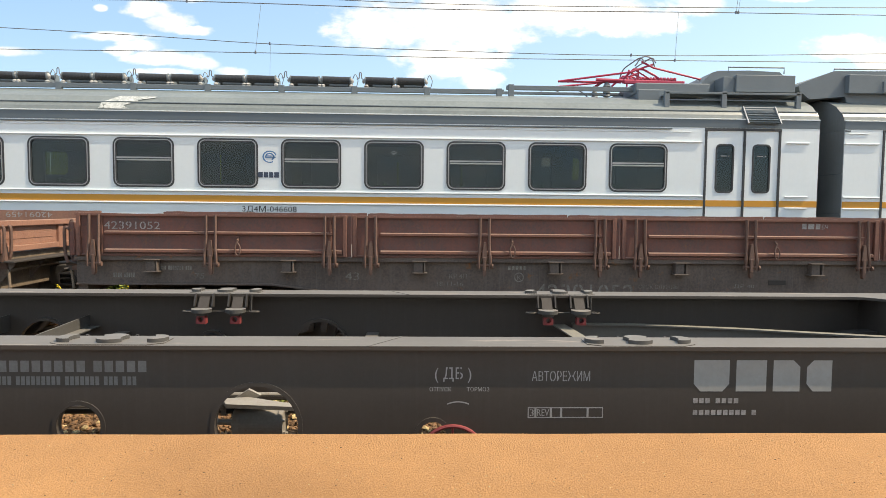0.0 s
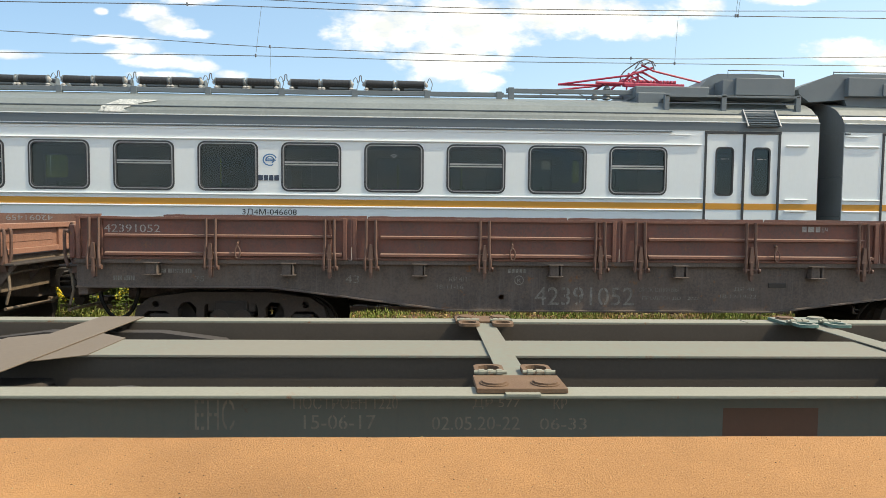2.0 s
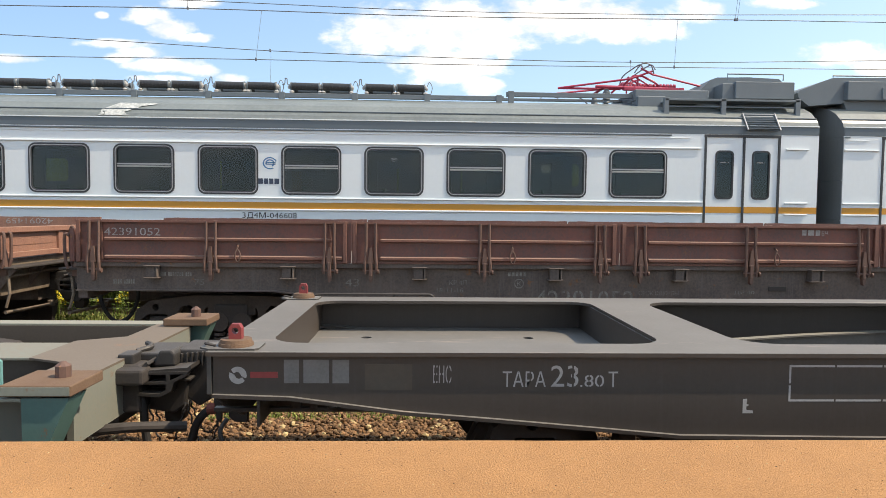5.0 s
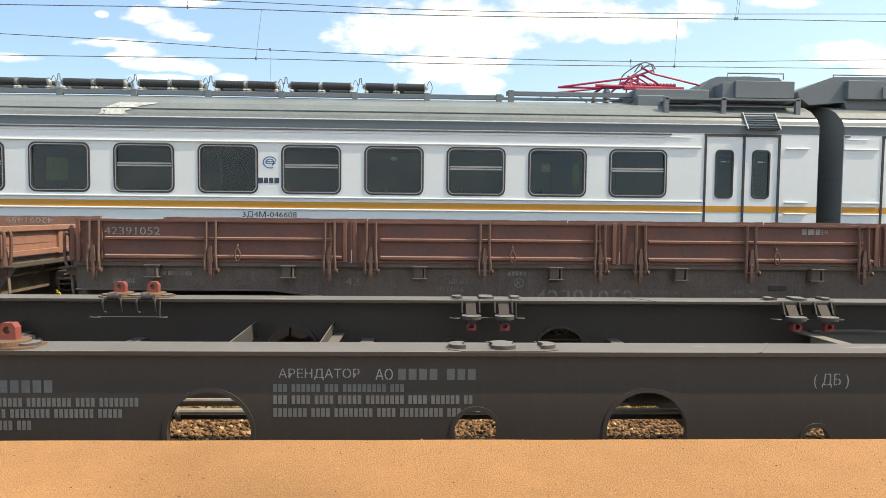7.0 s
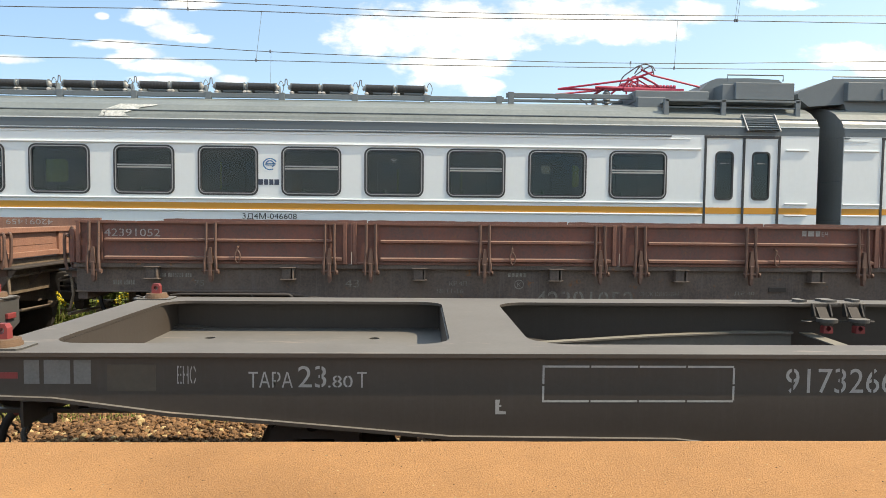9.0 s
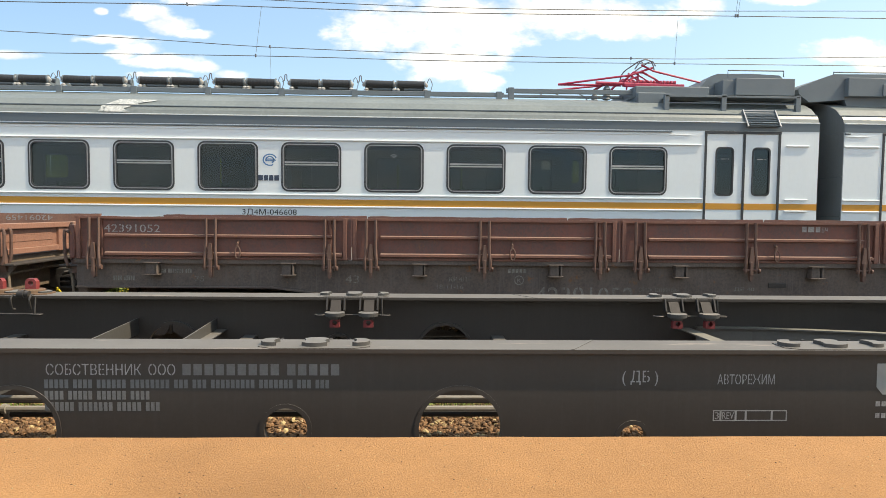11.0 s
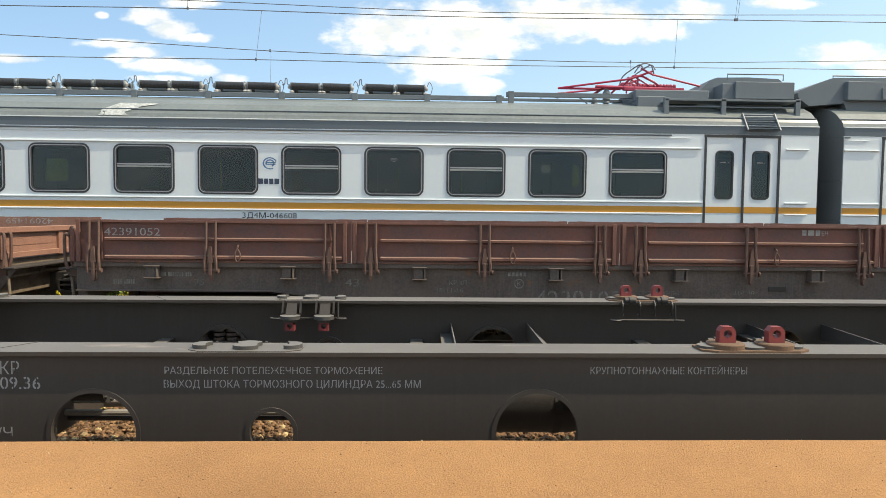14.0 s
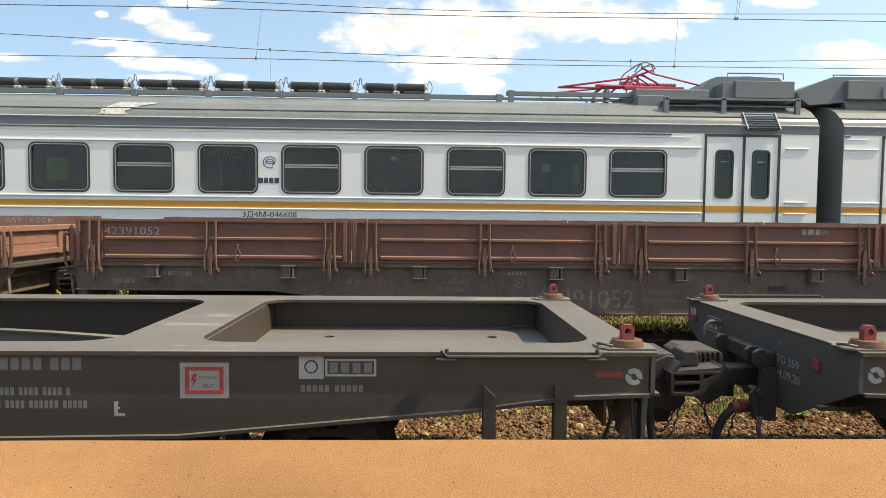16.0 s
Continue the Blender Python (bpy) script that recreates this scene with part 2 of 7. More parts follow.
M_WHITE = material("white_train_paint", (0.76, 0.825, 0.845), (0.70, 0.765, 0.785), rough=0.24, grain=12, patch=0.8, spread=0.5, bump=0.16, bump_scale=1.3, streak=0.06)
M_GREYBAND = material("slate_train_paint", (0.092, 0.125, 0.150), (0.116, 0.150, 0.170), rough=0.4, patch=1.1, bump=0.02)
M_ROOF = material("grey_green_roof_paint", (0.215, 0.245, 0.24), (0.15, 0.175, 0.175), rough=0.36, patch=0.9, grain=14, spread=0.9, bump=0.05, streak=0.35)
# whitish tone for the sun's glare painted on the roof
M_GLINT = material("pale_roof_glint", (0.56, 0.58, 0.56), (0.24, 0.27, 0.265), rough=0.5, patch=3, grain=22, spread=1.6, bump=0.0, streak=0.5)
M_ENDWALL = material("sooty_slate_end_paint", (0.20, 0.225, 0.24), (0.14, 0.16, 0.17), rough=0.5, patch=1.4, streak=0.5, bump=0.03)
M_GOLD = material("amber_stripe_paint", (0.64, 0.29, 0.035), (0.57, 0.26, 0.032), rough=0.4, patch=1.5, bump=0.0)
M_TRIM = material("black_window_rubber", (0.027, 0.033, 0.038), (0.038, 0.044, 0.05), rough=0.5, bump=0.0)
M_ALU = material("aluminium_trim", (0.45, 0.46, 0.47), (0.35, 0.36, 0.37), rough=0.4, metal=0.7, bump=0.0)
M_DECAL = material("dark_blue_lettering", (0.03, 0.05, 0.09), (0.04, 0.06, 0.10), rough=0.5, bump=0.0)
M_BLUE = material("blue_emblem", (0.05, 0.17, 0.36), (0.06, 0.2, 0.4), rough=0.5, bump=0.0)
M_EQUIP = material("slate_roof_equipment", (0.125, 0.157, 0.178), (0.16, 0.195, 0.215), rough=0.6, patch=3, bump=0.06, dust=(0.21, 0.22, 0.22), dust_amount=0.5)
M_COIL = material("black_resistor_coil", (0.030, 0.034, 0.038), (0.05, 0.053, 0.056), rough=0.45, patch=8, bump=0.1)
M_PORC = material("grey_porcelain", (0.45, 0.45, 0.44), (0.35, 0.35, 0.34), rough=0.3, patch=9, bump=0.0)
M_PANTO = material("raspberry_pantograph_paint", (0.46, 0.035, 0.085), (0.36, 0.03, 0.07), rough=0.45, patch=6, bump=0.05)
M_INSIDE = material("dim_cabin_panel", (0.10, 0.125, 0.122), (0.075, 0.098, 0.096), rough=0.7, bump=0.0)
M_SEAT = material("green_seat_cover", (0.05, 0.14, 0.09), (0.04, 0.10, 0.07), rough=0.8, bump=0.0)
M_WIRE = material("wire_copper", (0.16, 0.17, 0.18), (0.2, 0.2, 0.21), rough=0.5, metal=0.6, bump=0.0)
M_PLAT = material("orange_sandy_concrete", (0.475, 0.240, 0.093), (0.315, 0.155, 0.059), rough=0.9, grain=140, patch=0.8, spread=1.15, bump=1.0, bump_scale=105)
M_GROUND = material("ochre_fouled_ballast", (0.125, 0.075, 0.042), (0.07, 0.043, 0.026), rough=0.95, grain=30, patch=1.0, spread=0.8, bump=0.8, bump_scale=25)
M_STONE = material("brown_ballast_stone", (0.24, 0.133, 0.062), (0.115, 0.063, 0.033), rough=0.9, grain=30, patch=3, island=0.6, bump=0.3)
M_PALESTONE = material("pale_ballast_stone", (0.50, 0.38, 0.20), (0.38, 0.28, 0.14), rough=0.9, grain=30, patch=5, island=0.3, bump=0.3)
M_GRASS = material("summer_grass", (0.12, 0.205, 0.035), (0.21, 0.235, 0.06), rough=0.8, grain=3, patch=1.2, island=0.5, spread=0.9, bump=0.0)
M_DRY = material("dry_grass", (0.40, 0.32, 0.13), (0.30, 0.24, 0.09), rough=0.85, grain=3, patch=1.2, island=0.4, bump=0.0)
M_FLOWER = material("yellow_blossom", (0.65, 0.50, 0.03), (0.55, 0.42, 0.03), rough=0.8, bump=0.0)
M_TIE = material("grey_concrete_sleeper", (0.26, 0.24, 0.21), (0.18, 0.16, 0.14), rough=0.9, patch=4, bump=0.2)
M_SIGNRED = material("sign_red", (0.40, 0.05, 0.05), (0.33, 0.05, 0.05), rough=0.5, bump=0.0)
M_SIGNWHITE = material("sign_white", (0.36, 0.35, 0.33), (0.28, 0.27, 0.25), rough=0.5, patch=6, bump=0.0)


def glass(name, tint, clear):
    m = bpy.data.materials.new(name)
    m.use_nodes = True
    nt = m.node_tree
    nt.nodes.clear()
    out = nt.nodes.new("ShaderNodeOutputMaterial")
    gl, tr, mx = nt.nodes.new("ShaderNodeBsdfGlossy"), nt.nodes.new("ShaderNodeBsdfTransparent"), nt.nodes.new("ShaderNodeMixShader")
    fr = nt.nodes.new("ShaderNodeFresnel")
    fr.inputs[0].default_value = 1.5
    gl.inputs["Roughness"].default_value = 0.03
    gl.inputs["Color"].default_value = (0.72, 0.86, 1.0, 1)
    tr.inputs["Color"].default_value = (*(c * clear for c in tint), 1)
    nt.links.new(maths(nt, "MULTIPLY_ADD", fr.outputs[0], 1.0, 0.0, clamp=True), mx.inputs[0])
    nt.links.new(tr.outputs[0], mx.inputs[1])
    nt.links.new(gl.outputs[0], mx.inputs[2])
    nt.links.new(mx.outputs[0], out.inputs[0])
    return m


M_GLASS = glass("tinted_window_glass", (0.60, 0.68, 0.65), 0.72)


# ---- mesh helpers ----
def part(name, bm, mat, parent=None, label=""):
    me = bpy.data.meshes.new(name)
    bmesh.ops.recalc_face_normals(bm, faces=bm.faces)
    bm.to_mesh(me)
    bm.free()
    me.materials.append(mat)
    ob = new(name, me)
    if parent:
        ob.parent = parent
    if label:
        ob["label"] = label
    return ob


def smooth(ob):
    ob.data.polygons.foreach_set("use_smooth", [True] * len(ob.data.polygons))
    return ob


def again(ob, name, x=0, y=0, z=0, parent=None, m=None):
    """Another object on the same mesh."""
    o = new(name, ob.data)
    o.parent = parent or ob.parent
    o.matrix_basis = m if m is not None else Matrix.Translation((x, y, z))
    if "label" in ob:
        o["label"] = ob["label"]
    return o


def box(bm, x0, x1, y0, y1, z0, z1, bevel=0.0, m=None):
    mat = Matrix.Translation(((x0 + x1) / 2, (y0 + y1) / 2, (z0 + z1) / 2)) @ Matrix.Diagonal((abs(x1 - x0), abs(y1 - y0), abs(z1 - z0), 1))
    vs = bmesh.ops.create_cube(bm, size=1, matrix=mat)["verts"]
    if bevel:
        es = list({e for v in vs for e in v.link_edges})
        vs = bmesh.ops.bevel(bm, geom=es, offset=bevel, segments=2, affect="EDGES", profile=0.5)["verts"]
    if m is not None:
        bmesh.ops.transform(bm, matrix=m, verts=vs)
    return vs


def cyl(bm, p0, p1, r, r2=None, seg=16, caps=True):
    p0, p1 = Vector(p0), Vector(p1)
    d = p1 - p0
    mat = Matrix.Translation((p0 + p1) / 2) @ d.to_track_quat("Z", "Y").to_matrix().to_4x4()
    return bmesh.ops.create_cone(bm, cap_ends=caps, segments=seg, radius1=r, radius2=r if r2 is None else r2, depth=d.length, matrix=mat)["verts"]


def tube(bm, pts, r, seg=8):
    """A round bar along a line of points, with ball joints' gaps closed by overlapping."""
    pts = [Vector(p) for p in pts]
    rings = []
    for i, p in enumerate(pts):
        d = (pts[min(i + 1, len(pts) - 1)] - pts[max(i - 1, 0)]).normalized()
        side = d.orthogonal().normalized() if not rings else (rings[-1][1] - d * rings[-1][1].dot(d)).normalized()
        up = d.cross(side)
        rings.append(([bm.verts.new(p + r * (math.cos(a) * side + math.sin(a) * up)) for a in (2 * math.pi * k / seg for k in range(seg))], side))
    for (a, _), (b, _) in zip(rings, rings[1:]):
        for k in range(seg):
            bm.faces.new((a[k], a[(k + 1) % seg], b[(k + 1) % seg], b[k]))
    bm.faces.new(rings[0][0]), bm.faces.new(list(reversed(rings[-1][0])))


def bent(pts, n=8):
    """Catmull-Rom through points."""
    pts = [Vector(p) for p in pts]
    out = []
    for i in range(len(pts) - 1):
        a, b, c, d = pts[max(i - 1, 0)], pts[i], pts[i + 1], pts[min(i + 2, len(pts) - 1)]
        for k in range(n):
            t = k / n
            out.append(0.5 * (2 * b + (c - a) * t + (2 * a - 5 * b + 4 * c - d) * t * t + (3 * b - a - 3 * c + d) * t ** 3))
    return out + [pts[-1]]


def prism(bm, poly, axis, lo, hi):
    """A polygon of two coordinates pushed through along the third axis."""
    def at(p, w):
        q = list(p)
        q.insert(axis, w)
        return q
    a, b = [bm.verts.new(at(p, lo)) for p in poly], [bm.verts.new(at(p, hi)) for p in poly]
    bm.faces.new(a), bm.faces.new(list(reversed(b)))
    for i in range(len(poly)):
        j = (i + 1) % len(poly)
        bm.faces.new((a[i], a[j], b[j], b[i]))


def rounded(x0, x1, z0, z1, r, n=5):
    out = []
    for cx, cz, a0 in ((x1 - r, z1 - r, 0), (x0 + r, z1 - r, 90), (x0 + r, z0 + r, 180), (x1 - r, z0 + r, 270)):
        out += [(cx + r * math.cos(radians(a0 + 90 * k / n)), cz + r * math.sin(radians(a0 + 90 * k / n))) for k in range(n + 1)]
    return out


def circle(cx, cz, r, n=28):
    return [(cx + r * math.cos(2 * math.pi * k / n), cz + r * math.sin(2 * math.pi * k / n)) for k in range(n)]


def pierced(bm, outline, holes, axis, lo, hi):
    """A plate with openings that go through it."""
    def at(p):
        q = list(p)
        q.insert(axis, lo)
        return q
    edges = []
    for loop in (outline, *holes):
        vs = [bm.verts.new(at(p)) for p in loop]
        edges += [bm.edges.new((vs[i], vs[(i + 1) % len(vs)])) for i in range(len(vs))]
    faces = [g for g in bmesh.ops.triangle_fill(bm, use_beauty=True, use_dissolve=False, edges=edges)["geom"] if isinstance(g, bmesh.types.BMFace)]
    ext = bmesh.ops.extrude_face_region(bm, geom=faces)["geom"]
    shift = Vector((0, 0, 0))
    shift[axis] = hi - lo
    bmesh.ops.translate(bm, vec=shift, verts=[g for g in ext if isinstance(g, bmesh.types.BMVert)])


def bridged(me, text, tall):
    """Cut the upright gaps of a stencil through the round letters."""
    bm = bmesh.new()
    bm.from_mesh(me)
    bmesh.ops.remove_doubles(bm, verts=bm.verts, dist=1e-5)
    todo, letters = set(bm.faces), []
    while todo:
        f = todo.pop()
        stack, isle = [f], [f]
        while stack:
            for e in stack.pop().edges:
                for g in e.link_faces:
                    if g in todo:
                        todo.discard(g)
                        stack.append(g), isle.append(g)
        xs = [v.co.x for g in isle for v in g.verts]
        letters.append([min(xs), max(xs), isle])
    letters.sort(key=lambda a: a[0])
    for a in reversed(range(1, len(letters))):            # accents belong to the letter under them
        if sum(letters[a][:2]) / 2 < letters[a - 1][1]:
            one, two = letters[a - 1], letters.pop(a)
            letters[a - 1] = [one[0], max(one[1], two[1]), one[2] + two[2]]
    signs = text.replace(" ", "").replace("Ы", "ЬI")
    if len(letters) == len(signs):
        for (a, b, isle), ch in zip(letters, signs):
            if ch not in "0ОСДБПРЗВЭНЕ3689ЦЖФ":
                continue
            c, g = (a * 0.45 + b * 0.55 if ch in "РБВЕ" else (a + b) / 2), 0.042 * tall
            for x in (c - g, c + g):
                geom = [f for f in isle if f.is_valid]
                geom += list({e for f in geom for e in f.edges}) + list({v for f in geom for v in f.verts})
                isle = [f for f in bmesh.ops.bisect_plane(bm, geom=geom, plane_co=(x, 0, 0), plane_no=(1, 0, 0))["geom"] if isinstance(f, bmesh.types.BMFace)]
            bmesh.ops.delete(bm, geom=[f for f in isle if f.is_valid and abs(f.calc_center_median().x - c) < g], context="FACES")
    bm.to_mesh(me)
    bm.free()


def words(name, text, x0, x1, z0, z1, y, mat, parent, flip=False, m=None, label="", bold=0.0, gaps=True):
    """Stencilled writing that fills the given box on a face towards -y."""
    cu = bpy.data.curves.new(name, "FONT")
    cu.body, cu.fill_mode, cu.resolution_u, cu.offset = text, "FRONT", 3, bold
    tmp = new(name, cu)
    me = bpy.data.meshes.new_from_object(tmp.evaluated_get(bpy.context.evaluated_depsgraph_get()))
    bpy.data.objects.remove(tmp)
    bpy.data.curves.remove(cu)
    co = np.empty(len(me.vertices) * 3)
    me.vertices.foreach_get("co", co)
    co = co.reshape(-1, 3)
    lo, hi = co.min(0), co.max(0)
    k = (co - lo) / np.maximum(hi - lo, 1e-6)
    if flip:
        k = 1 - k
    res = np.stack([x0 + k[:, 0] * (x1 - x0), np.full(len(k), y), z0 + k[:, 1] * (z1 - z0)], 1)
    me.vertices.foreach_set("co", res.ravel())
    if gaps:
        bridged(me, text, z1 - z0)
    me.materials.clear()
    me.materials.append(mat)
    me.update()
    ob = new(name, me)
    ob.parent = parent
    if m is not None:
        ob.matrix_basis = m
    if label:
        ob["label"] = label
    return ob


def bars(name, spans, z0, z1, y, mat, parent, m=None):
    """Plain bars in the place of writing."""
    bm = bmesh.new()
    for a, b in spans:
        bm.faces.new([bm.verts.new(p) for p in ((a, y, z0), (b, y, z0), (b, y, z1), (a, y, z1))])
    ob = part(name, bm, mat, parent)
    if m is not None:
        ob.matrix_basis = m
    return ob


def word_spans(x0, x1, seed, cell=0.028):
    """Bars of letter width with gaps between words."""
    r, out, x = random.Random(seed), [], x0
    while x < x1 - cell:
        for _ in range(r.randint(3, 9)):
            if x > x1 - cell:
                break
            out.append((x, x + cell * 0.74))
            x += cell
        x += cell * 0.7
    return out


def thing(name, label, category, m=None, group=""):
    e = new(name)
    e.empty_display_size = 0.3
    if m is not None:
        e.matrix_world = m
    return tagged(e, label, category, group)


# ---- ground, platform, tracks ----
PLAT_Y, PLAT_Z = 2.915, 1.019


def ground():
    bm = bmesh.new()
    xs = [-2500, -60, -14] + [-12 + 0.5 * i for i in range(49)] + [14, 60, 2500]
    ys = [-600, -30, 2.6, 3.2, 3.9, 4.9, 6.0, 6.3, 6.6, 6.9, 7.2, 7.5, 7.8, 8.1, 8.5, 9.0, 9.7, 10.5, 11.0, 11.4, 11.8, 12.2, 12.6, 13.4, 14.6, 16, 18, 30, 80, 400, 2500]
    grid = []
    for y in ys:
        row = []
        for x in xs:
            z = -0.22
            if -30 < y < 30:
                z = -0.24 + 0.06 * noise.noise((x * 0.7, y * 0.9, 0)) + (0.27 if 10.9 < y < 13 else 0)
            row.append(bm.verts.new((x, y, z)))
        grid.append(row)
    for a, b in zip(grid, grid[1:]):
        for i in range(len(xs) - 1):
            bm.faces.new((a[i], a[i + 1], b[i + 1], b[i]))
    ob = part("ground", bm, M_GROUND)
    return tagged(smooth(ob), "ochre fouled gravel ground between the tracks", "ground", kind="structure")


def platform():
    bm = bmesh.new()
    top = []
    for x in [-70, -20, -12] + [-8 + 0.12 * i for i in range(134)] + [12, 20, 70]:
        e = PLAT_Y + 0.006 * noise.noise((x * 2.3, 0, 0)) + 0.003 * noise.noise((x * 11, 3, 0))
        top.append([bm.verts.new(p) for p in ((x, -6, PLAT_Z), (x, 0.5, PLAT_Z), (x, e - 0.03, PLAT_Z), (x, e, PLAT_Z - 0.012), (x, e, PLAT_Z - 0.22), (x, e - 0.12, PLAT_Z - 0.24), (x, e - 0.12, -0.4), (x, -6, -0.4))])
    for a, b in zip(top, top[1:]):
        for i in range(8):
            bm.faces.new((a[i], a[(i + 1) % 8], b[(i + 1) % 8], b[i]))
    bm.faces.new(top[0]), bm.faces.new(top[-1])
    ob = part("platform", bm, M_PLAT)
    tagged(ob, "sunlit orange sandy concrete platform with a worn edge", "platform", kind="structure")
    for name, mat, count, seed, label in (("grit", M_PALESTONE, 1500, 6, "loose pale grit lying on the platform"), ("grit", M_STONE, 1300, 7, "loose brown grit lying on the platform")):
        rr, verts, faces = random.Random(seed), [], []
        for _ in range(count):
            x, y, g = rr.uniform(-3.2, 3.2), PLAT_Y - 0.02 - 1.1 * rr.random(), 0.0012 + 0.0034 * rr.random() ** 3
            n0, a0 = len(verts), rr.uniform(0, 6.3)
            for a, b in ((0, 0), (1.6, 0.3), (3.1, 0.1), (4.7, 0.2)):
                verts.append((x + g * 1.3 * math.cos(a0 + a + b), y + g * math.sin(a0 + a + b), PLAT_Z - 0.0005))
            verts.append((x, y, PLAT_Z + g * 0.9))
            faces += [(n0 + k, n0 + (k + 1) % 4, n0 + 4) for k in range(4)]
        me = bpy.data.meshes.new(name)
        me.from_pydata(verts, [], faces)
        me.materials.append(mat)
        tagged(new(name, me), label, "grit", kind="stuff")


def track(y0):
    t = thing("railway_track", "steel rails on concrete sleepers in brown ballast", "track", pose(0, y0, 0))
    tagged(t, kind="structure")
    bm = bmesh.new()
    prism(bm, [(-0.075, -0.18), (0.075, -0.18), (0.075, -0.165), (0.012, -0.15), (0.012, -0.045), (0.036, -0.035), (0.036, -0.004), (0.028, 0), (-0.028, 0), (-0.036, -0.004), (-0.036, -0.035), (-0.012, -0.045), (-0.012, -0.15), (-0.075, -0.165)], 0, -90, 90)
    a = part("rail", bm, M_RAIL, t)
    a.location = (0, -0.76, 0)
    again(a, "rail", 0, 0.76, 0)
    bm = bmesh.new()
    box(bm, -0.12, 0.12, -1.35, 1.35, -0.36, -0.185, 0.02)
    s = part("sleeper", bm, M_TIE, t)
    s.location = (-16, 0, 0)
    for i in range(1, 59):
        again(s, "sleeper", -16 + 0.55 * i, 0, 0)


def blob(r, flat=0.75):
    """A rough stone of 20 faces."""
    v = [(-.53, .85, 0), (.53, .85, 0), (-.53, -.85, 0), (.53, -.85, 0), (0, -.53, .85), (0, .53, .85), (0, -.53, -.85), (0, .53, -.85), (.85, 0, -.53), (.85, 0, .53), (-.85, 0, -.53), (-.85, 0, .53)]
    return [Vector((p[0] * r.uniform(.7, 1.25), p[1] * r.uniform(.7, 1.25), p[2] * flat * r.uniform(.7, 1.2))) for p in v]


ICO = [(0, 11, 5), (0, 5, 1), (0, 1, 7), (0, 7, 10), (0, 10, 11), (1, 5, 9), (5, 11, 4), (11, 10, 2), (10, 7, 6), (7, 1, 8), (3, 9, 4), (3, 4, 2), (3, 2, 6), (3, 6, 8), (3, 8, 9), (4, 9, 5), (2, 4, 11), (6, 2, 10), (8, 6, 7), (9, 8, 1)]


def scatter(name, mat, count, region, size, zfun, seed, label, category, keep=None):
    r = random.Random(seed)
    verts, faces = [], []
    shapes = [blob(r) for _ in range(24)]
    x0, x1, y0, y1 = region
    for _ in range(count):
        x, y = r.uniform(x0, x1), r.uniform(y0, y1)
        if keep and not keep(x, y, r):
            continue
        s = r.uniform(*size)
        m = Euler((r.uniform(-0.6, 0.6), r.uniform(-0.6, 0.6), r.uniform(0, 6.3))).to_matrix()
        n0 = len(verts)
        c = Vector((x, y, zfun(x, y, r)))
        verts += [c + m @ (p * s) for p in shapes[r.randrange(24)]]
        faces += [(a + n0, b + n0, d + n0) for a, b, d in ICO]
    me = bpy.data.meshes.new(name)
    me.from_pydata(verts, [], faces)
    me.materials.append(mat)
    return tagged(new(name, me), label, category, kind="stuff")


def grass(name, mat, count, region, height, seed, label, z0=-0.2, keep=None, wide=0.006):
    r = random.Random(seed)
    verts, faces = [], []
    x0, x1, y0, y1 = region
    for _ in range(count):
        x, y = r.uniform(x0, x1), r.uniform(y0, y1)
        d = noise.noise((x * 0.9, y * 1.6, seed)) + 0.55 * noise.noise((x * 3, y * 3, seed))
        if (keep and not keep(x, y, r)) or d < -0.12 + r.uniform(-0.3, 0.3):
            continue
        h = r.uniform(*height) * (0.65 + 0.7 * max(0, d))
        a, lean = r.uniform(0, 6.3), r.uniform(0.1, 0.55) * h
        w = wide * r.uniform(0.7, 1.6)
        dx, dy = math.cos(a), math.sin(a)
        n0 = len(verts)
        for k, ww in ((0, w), (0.55, w * 0.8), (1, 0.0006)):
            px, py, pz = x + dx * lean * k * k, y + dy * lean * k * k, z0 + h * k
            verts += [(px - dy * ww, py + dx * ww, pz), (px + dy * ww, py - dx * ww, pz)]
        faces += [(n0, n0 + 1, n0 + 3, n0 + 2), (n0 + 2, n0 + 3, n0 + 5, n0 + 4)]
    me = bpy.data.meshes.new(name)
    me.from_pydata(verts, [], faces)
    me.materials.append(mat)
    return tagged(new(name, me), label, "grass", kind="stuff")


ground()
platform()
for ty in TRACK:
    track(ty)
bed = lambda x, y, r: -0.2 + r.uniform(-0.02, 0.03) + (0.05 if 8.2 < y < 11.2 else 0) + (0.2 if y > 10.9 else 0)
scatter("ballast", M_STONE, 52000, (-6.2, 6.2, 6.0, 8.9), (0.013, 0.033), bed, 1, "angular brown ballast stones between the tracks", "ballast")
scatter("ballast", M_STONE, 16000, (-8, 9, 9.4, 12.8), (0.02, 0.045), bed, 2, "angular brown ballast stones under the parked wagons", "ballast")
scatter("ballast", M_PALESTONE, 1500, (-6.2, 6.2, 6.0, 8.4), (0.018, 0.046), bed, 3, "pale yellow ballast stones among brown ones", "ballast")
grass("short_grass", M_GRASS, 46000, (-6.5, 6.5, 6.95, 8.7), (0.03, 0.11), 11, "thin green grass growing through the ballast")
grass("short_grass", M_DRY, 24000, (-6.5, 6.5, 6.9, 8.7), (0.02, 0.08), 12, "dry yellow grass growing through the ballast")
grass("tall_grass", M_GRASS, 24000, (-8, 9, 11.3, 12.7), (0.03, 0.15), 13, "tall green grass between the parked trains", 0.02, wide=0.008)
scatter("ballast", M_PALESTONE, 2600, (-8, 9, 11.0, 12.8), (0.02, 0.045), bed, 4, "pale yellow ballast stones between the parked trains", "ballast")
